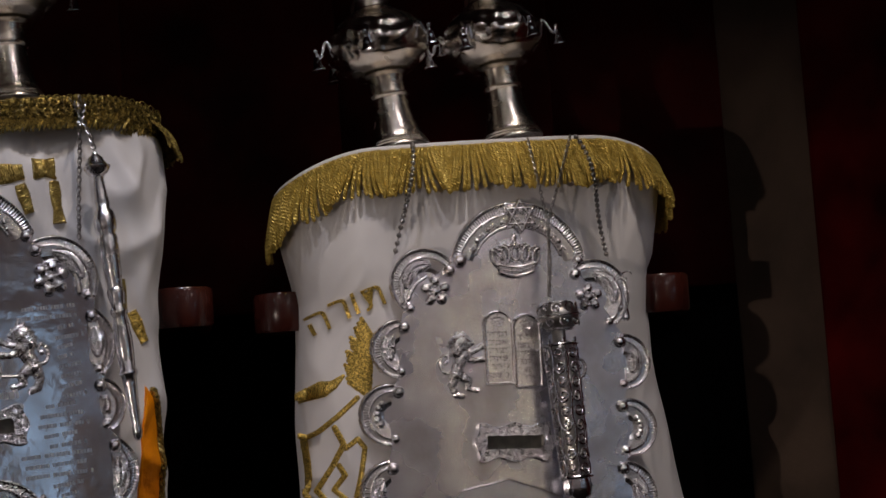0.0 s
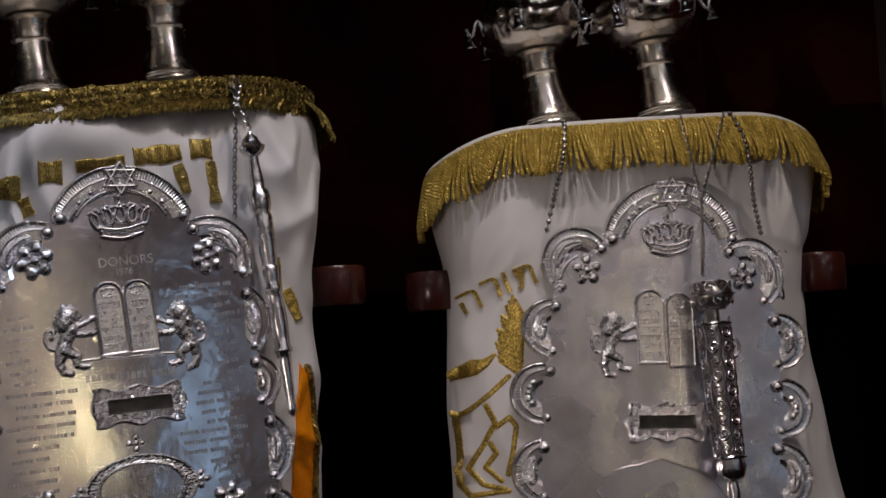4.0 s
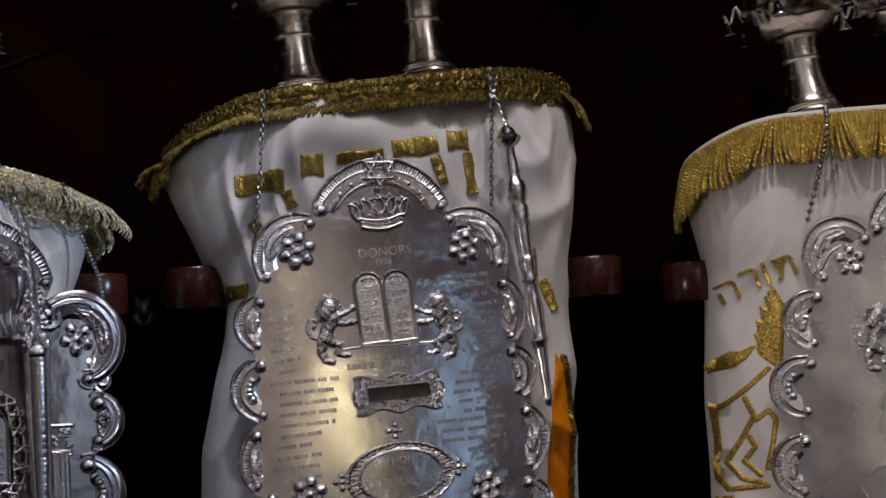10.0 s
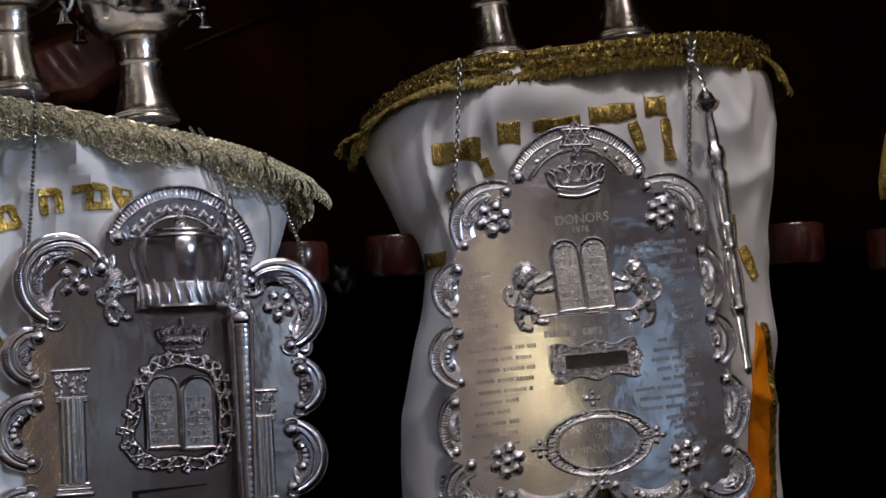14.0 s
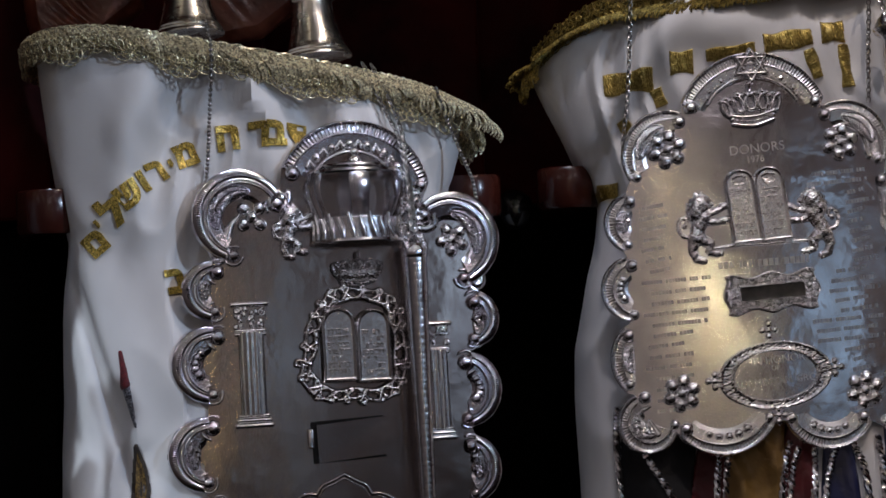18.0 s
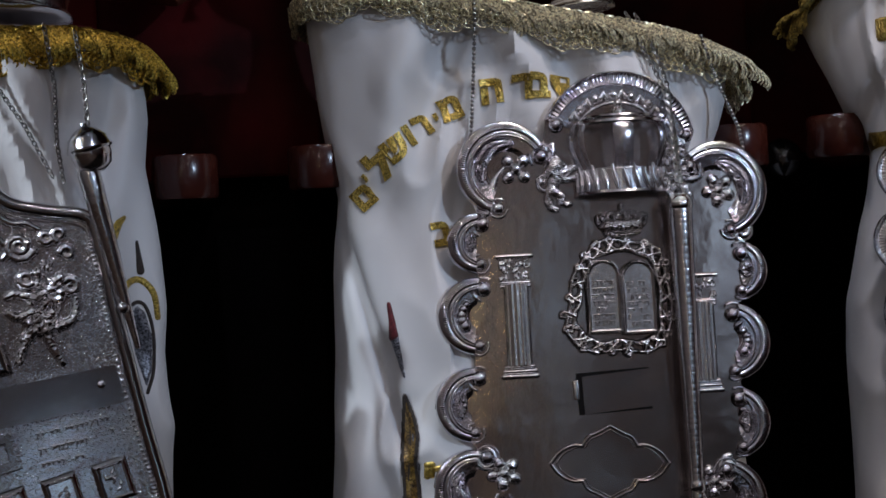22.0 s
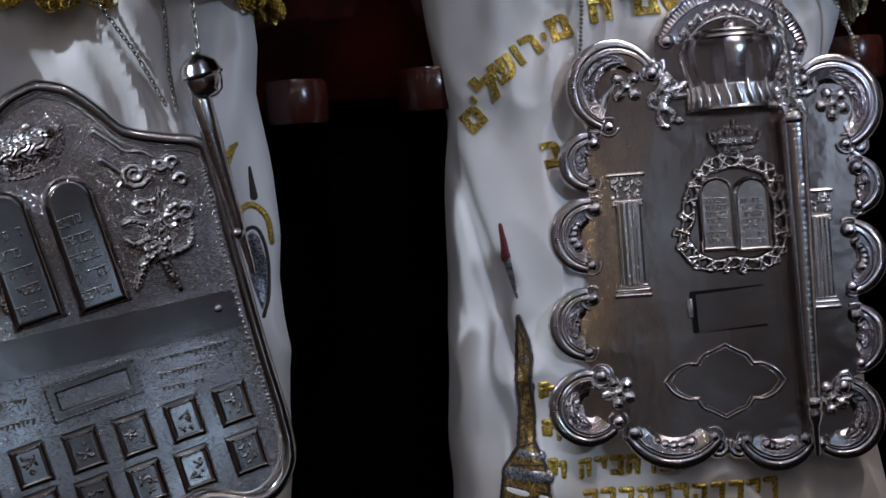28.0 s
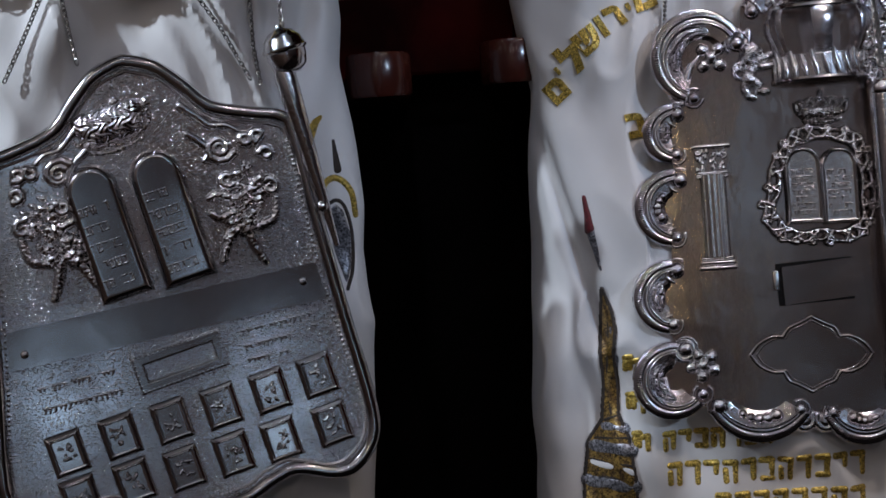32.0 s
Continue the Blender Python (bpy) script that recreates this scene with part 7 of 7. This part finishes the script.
ridge_frame(s, 0.074, 0.031, sx, sz, TILT_D, 0.009, 0.0040, "slot_frame", SMOOTH_D, "beaded frame round a slot")
for x, z in ((-0.1052, -0.1500), (-0.0634, -0.1403), (-0.0222, -0.1322), (0.0181, -0.1243), (0.0579, -0.1158), (0.0973, -0.1067), (-0.0976, -0.1865), (-0.0553, -0.1775), (-0.0150, -0.1713), (0.0249, -0.1636), (0.0639, -0.1561), (0.1062, -0.1475)):
    def stone(gx, gz):
        d = np.minimum(0.0142 - np.abs(gx), 0.0172 - np.abs(gz))
        q = np.clip(d / 0.0034, 0, 1)
        return np.where(d > 0, 0.0026 * np.sqrt(1 - (1 - q) ** 2) + 0.0005 * np.exp(-((d - 0.0034) / 0.0008) ** 2), d)
    bm = bm_new()
    relief(bm, (-0.016, 0.016, -0.019, 0.019), 0.0006, stone)
    st = part("stone_plaque", turned(bm, x, z, TILT_D), SMOOTH_D, s, "raised square plaque with an emblem")
    rr = random.Random(int(abs(x * 7919 + z * 104729) * 1000) % 99991)
    m = []
    for k in range(11):
        u, v = rr.uniform(-0.0055, 0.0055), rr.uniform(-0.007, 0.007)
        m.append((u, v, 0.0014, u + rr.uniform(-0.0025, 0.0025), v + rr.uniform(-0.0025, 0.0025), 0.0010))
    m += [(a * 0.0105, b * 0.0135, 0.0012, a * 0.0105, b * 0.0135, 0.0012) for a in (-1, 1) for b in (-1, 1)]
    m += [(-0.007, 0.0128, 0.0009, 0.007, 0.0128, 0.0009)]
    sculpt("emblem", m, SILVER, st, 0.0005, -0.0027, 1.6, "small worn raised emblem", x, z, TILT_D)
for p, q, n in (((0.0400, -0.0650), (0.0980, -0.0555), 16), ((0.0417, -0.0775), (0.0807, -0.0710), 12), ((0.0436, -0.0887), (0.0774, -0.0836), 10), ((-0.1227, -0.0974), (-0.0649, -0.0871), 16), ((-0.1197, -0.1134), (-0.0596, -0.1035), 16), ((0.0902, -0.0672), (0.0977, -0.0656), 3)):
    marks = []
    for k in range(n):
        c = along(p, q, k / (n - 1))
        if rnd.random() < 0.85:
            marks.append((c[0] - 0.001, c[1] + rnd.uniform(-0.0005, 0.0005), 0.0010, c[0] + 0.0008, c[1], 0.0010))
            marks.append((c[0] + 0.0008, c[1], 0.0010, c[0] + rnd.uniform(-0.001, 0.001), c[1] - rnd.choice((0.004, 0.002)), 0.0009))
    sculpt("raised_lettering", marks, SILVER, s, 0.0005, 0, 1.5, "rows of worn raised lettering")
bm = bm_new()
for pts in ([(-0.0808, 0.2094), (-0.0766, 0.1767), (-0.0720, 0.1498)], [(-0.0947, 0.2124), (-0.1141, 0.1749), (-0.1342, 0.1378)], [(-0.0092, 0.2570), (0.0172, 0.2156), (0.0413, 0.1775), (0.0688, 0.1223)], [(0.0598, 0.2581), (0.0671, 0.2098), (0.0673, 0.1630), (0.0714, 0.1222)]):
    bm = bm_new()
    chain(bm, hung("D", pts, 0.008, 5), 0.0056, 0.0007)
    part("chain", bm, OXIDE, s, "silver link chain")

# pointer with an acorn head
T0, T1 = (0.0863, 0.1422), (0.1135, 0.0268)
t = thing("torah_pointer", "flat silver pointer with an acorn-shaped head", "pointer", FRAME["D"], (T1[0], -0.02, T1[1]), group="pointers on the scrolls")
axis, ln = rod_axis((T1[0], -0.012, T1[1]), (T0[0], -0.020, T0[1]))
bm = bm_new()
lathe(bm, [(0.0022, -0.03), (0.0034, -0.01), (0.0042, 0.0), (0.0064, ln * 0.3), (0.0086, ln * 0.7), (0.0098, ln * 0.95), (0.008, ln)], axis, 8)
part("shaft", bm, SILVER, t)
bm = bm_new()
hx, hz = 0.0895, 0.1546
lathe(bm, [(0.008, -0.0175), (0.0140, -0.0120), (0.0160, -0.004), (0.0160, 0.0), (0.0178, 0.001), (0.0182, 0.003), (0.0165, 0.0045), (0.0145, 0.011), (0.0090, 0.0165), (0.003, 0.019), (0.002, 0.022)], Matrix.Translation((hx, -0.021, hz)) @ axis.to_3x3().to_4x4(), 40,
      ripple=lambda a, h: 1 + (0.02 * math.sin(16 * a) if h > 0.004 else 0))
part("acorn_head", bm, SILVER, t)
bm = bm_new()
chain(bm, [(x, y, z) for (x, z), y in zip([(0.0849, 0.2539), (0.0882, 0.2159), (0.0885, 0.1739)], (0.01, -0.005, -0.021))], 0.0062, 0.0007)
part("chain", bm, OXIDE, t)
bm = bm_new()
ball(bm, (0.1102, 0.0302)[:1] + (-0.014,) + (0.1102, 0.0302)[1:], 0.005)
part("stud", bm, SILVER, t)

# side embroidery
stitched("D", "embroidered_petal", [(0.1091, 0.0891), (0.1151, 0.0991), (0.1202, 0.1035)], 0.0042, GLITTER, COVER["D"], 0.0012)
stitched("D", "embroidered_bud", [(0.1303, 0.0833), (0.1313, 0.0713), (0.1323, 0.0593)], 0.0008, DARKTHREAD, COVER["D"], 0.0030)
stitched("D", "embroidered_arch", curve([(0.1151, 0.0438), (0.1240, 0.0514), (0.1336, 0.0507), (0.1427, 0.0395), (0.1456, 0.0200)]), 0.0022, GLITTER, COVER["D"])
stitched("D", "embroidered_outline", curve([(0.1171, 0.0271), (0.1274, 0.0335), (0.1357, 0.0280), (0.1411, 0.0059), (0.1399, -0.0230), (0.1336, -0.0418)]), 0.0011, DARKTHREAD, COVER["D"])
patch("D", "embroidered_field", [(0.1210, 0.0244), (0.1281, 0.0301), (0.1345, 0.0248), (0.1400, 0.0036), (0.1384, -0.0229), (0.1330, -0.0369), (0.1243, -0.0069)], GREYGLIT, COVER["D"], 0.0010, 0.0014)

# crown ring on the fourth scroll
x, z = 0.0164, 0.2622
t = thing("silver_headpiece", "broad polished silver crown base on a scroll", "crown", FRAME["D"] @ Matrix.Translation((x - 0.03, 0.09, z + 0.008)), group="")
bm = bm_new()
lathe(bm, [(0.098, 0.0), (0.104, 0.001), (0.106, 0.004), (0.104, 0.007), (0.100, 0.009), (0.099, 0.020), (0.101, 0.024), (0.106, 0.027), (0.106, 0.031), (0.101, 0.034), (0.100, 0.06), (0.09, 0.061)], seg=96)
part("band", bm, SILVER, t)

# ---- ark details ----
kx = Vector((-0.6894, 1.5073, 1.5406))
t = thing("door_knob", "glossy black round knob behind the scrolls", "knob", Matrix.Translation(kx))
bm = bm_new()
ball(bm, (0, 0, 0), 0.0205, 1.0, 0.9, 1.05, 32, 20)
part("ball", bm, KNOB_AND_SLOT, t)
bm = bm_new()
a = math.atan2(-kx.x, kx.y)
tube(bm, [Vector((0, 0, 0)), Matrix.Rotation(a, 3, "Z") @ Vector((0, 0.35, 0))], 0.008, 12)
part("stem", bm, KNOB_AND_SLOT, t)


def carved(label, t0, pts, dist, depth, flute, seed):
    """A carved wooden wing: a thick board with an uneven outline and flutes along it."""
    P = [Vector(p) for p in pts]
    c = sum(P, Vector()) / len(P)
    a = math.atan2(-c.x, c.y)
    rot = Matrix.Rotation(a, 4, "Z")
    inv = (Matrix.Translation(c) @ rot).inverted()
    poly = [((inv @ p).x, (inv @ p).z) for p in P]
    xs, zs = [p[0] for p in poly], [p[1] for p in poly]
    t = thing("carved_ornament", label, "carving", Matrix.Translation(c) @ rot)
    bm = bm_new()
    relief(bm, (min(xs), max(xs), min(zs), max(zs)), 0.0009, lambda gx, gz: np.where(inside(poly, gx, gz), depth * np.sqrt(np.clip(edge_distance(poly, gx, gz) / 0.012, 0, 1)) + flute * np.sin((gx * 0.7 + gz * 0.75) * 520 + 2.5 * np.sin(gz * 60 + seed)) * (0.6 + 0.4 * np.sin(gx * 90 + seed)), -0.01))
    part("board", bm, CARVED, t)


carved("carved red wooden wing with fluted feathers", 20, [(-1.2385, 1.1342, 1.8216), (-1.1506, 1.2266, 1.8107), (-1.1646, 1.2261, 1.7642), (-1.1840, 1.2128, 1.7424), (-1.1995, 1.2002, 1.7310), (-1.2201, 1.1784, 1.7347), (-1.2526, 1.1423, 1.7406)], 1.72, 0.03, 0.0016, 1.0)
carved("carved red wooden wing with fluted feathers", 20, [(-1.1440, 1.3102, 1.8281), (-1.1475, 1.3252, 1.7592), (-1.1451, 1.3337, 1.7299), (-1.0967, 1.3730, 1.7339), (-1.0534, 1.3980, 1.7731), (-1.0403, 1.3949, 1.8248)], 1.78, 0.03, 0.0010, 2.0)
carved("smooth carved brown wooden leaf behind the finials", 13, [(-1.0200, 1.4422, 1.7960), (-0.9848, 1.4622, 1.8135), (-0.9522, 1.4811, 1.8239), (-0.9281, 1.5016, 1.8019), (-0.9308, 1.5065, 1.7727), (-0.9671, 1.4894, 1.7438), (-1.0088, 1.4632, 1.7353)], 1.80, 0.02, 0.0002, 3.0)
carved("red wooden wing tip", 24, [(-1.2230, 1.0240, 1.7328), (-1.1950, 1.0569, 1.7318), (-1.2033, 1.0538, 1.7068), (-1.2213, 1.0367, 1.6907), (-1.2331, 1.0226, 1.6912)], 1.62, 0.02, 0.0016, 4.0)
p, q = Vector((-0.9244, 1.6191, 1.8160)), Vector((-0.7426, 1.6927, 1.8899))
t = thing("diagonal_moulding", "thin dark red moulding set aslant on the wall", "moulding", Matrix.Translation(p))
bm = bm_new()
n = 60
tube(bm, [(q - p) * (i / n) + Vector((0, 0, 0.0008 * math.sin(i * 1.9))) for i in range(n + 1)], 0.004, 6)
part("bead", bm, BLOCKWOOD, t)

# the first two breastplates are of a softer, less polished silver
for key in ("A", "B"):
    for ob in SHIELD[key].children_recursive:
        if ob.type == "MESH" and ob.data.materials[0] == SILVER:
            ob.data.materials[0] = SATIN
# breastplates follow the round of the scrolls a little
for key in ("A", "B", "C"):
    for ob in SHIELD[key].children_recursive:
        if ob.type == "MESH" and "chain" not in ob.name:
            for v in ob.data.vertices:
                v.co.y += 0.22 * v.co.x * v.co.x
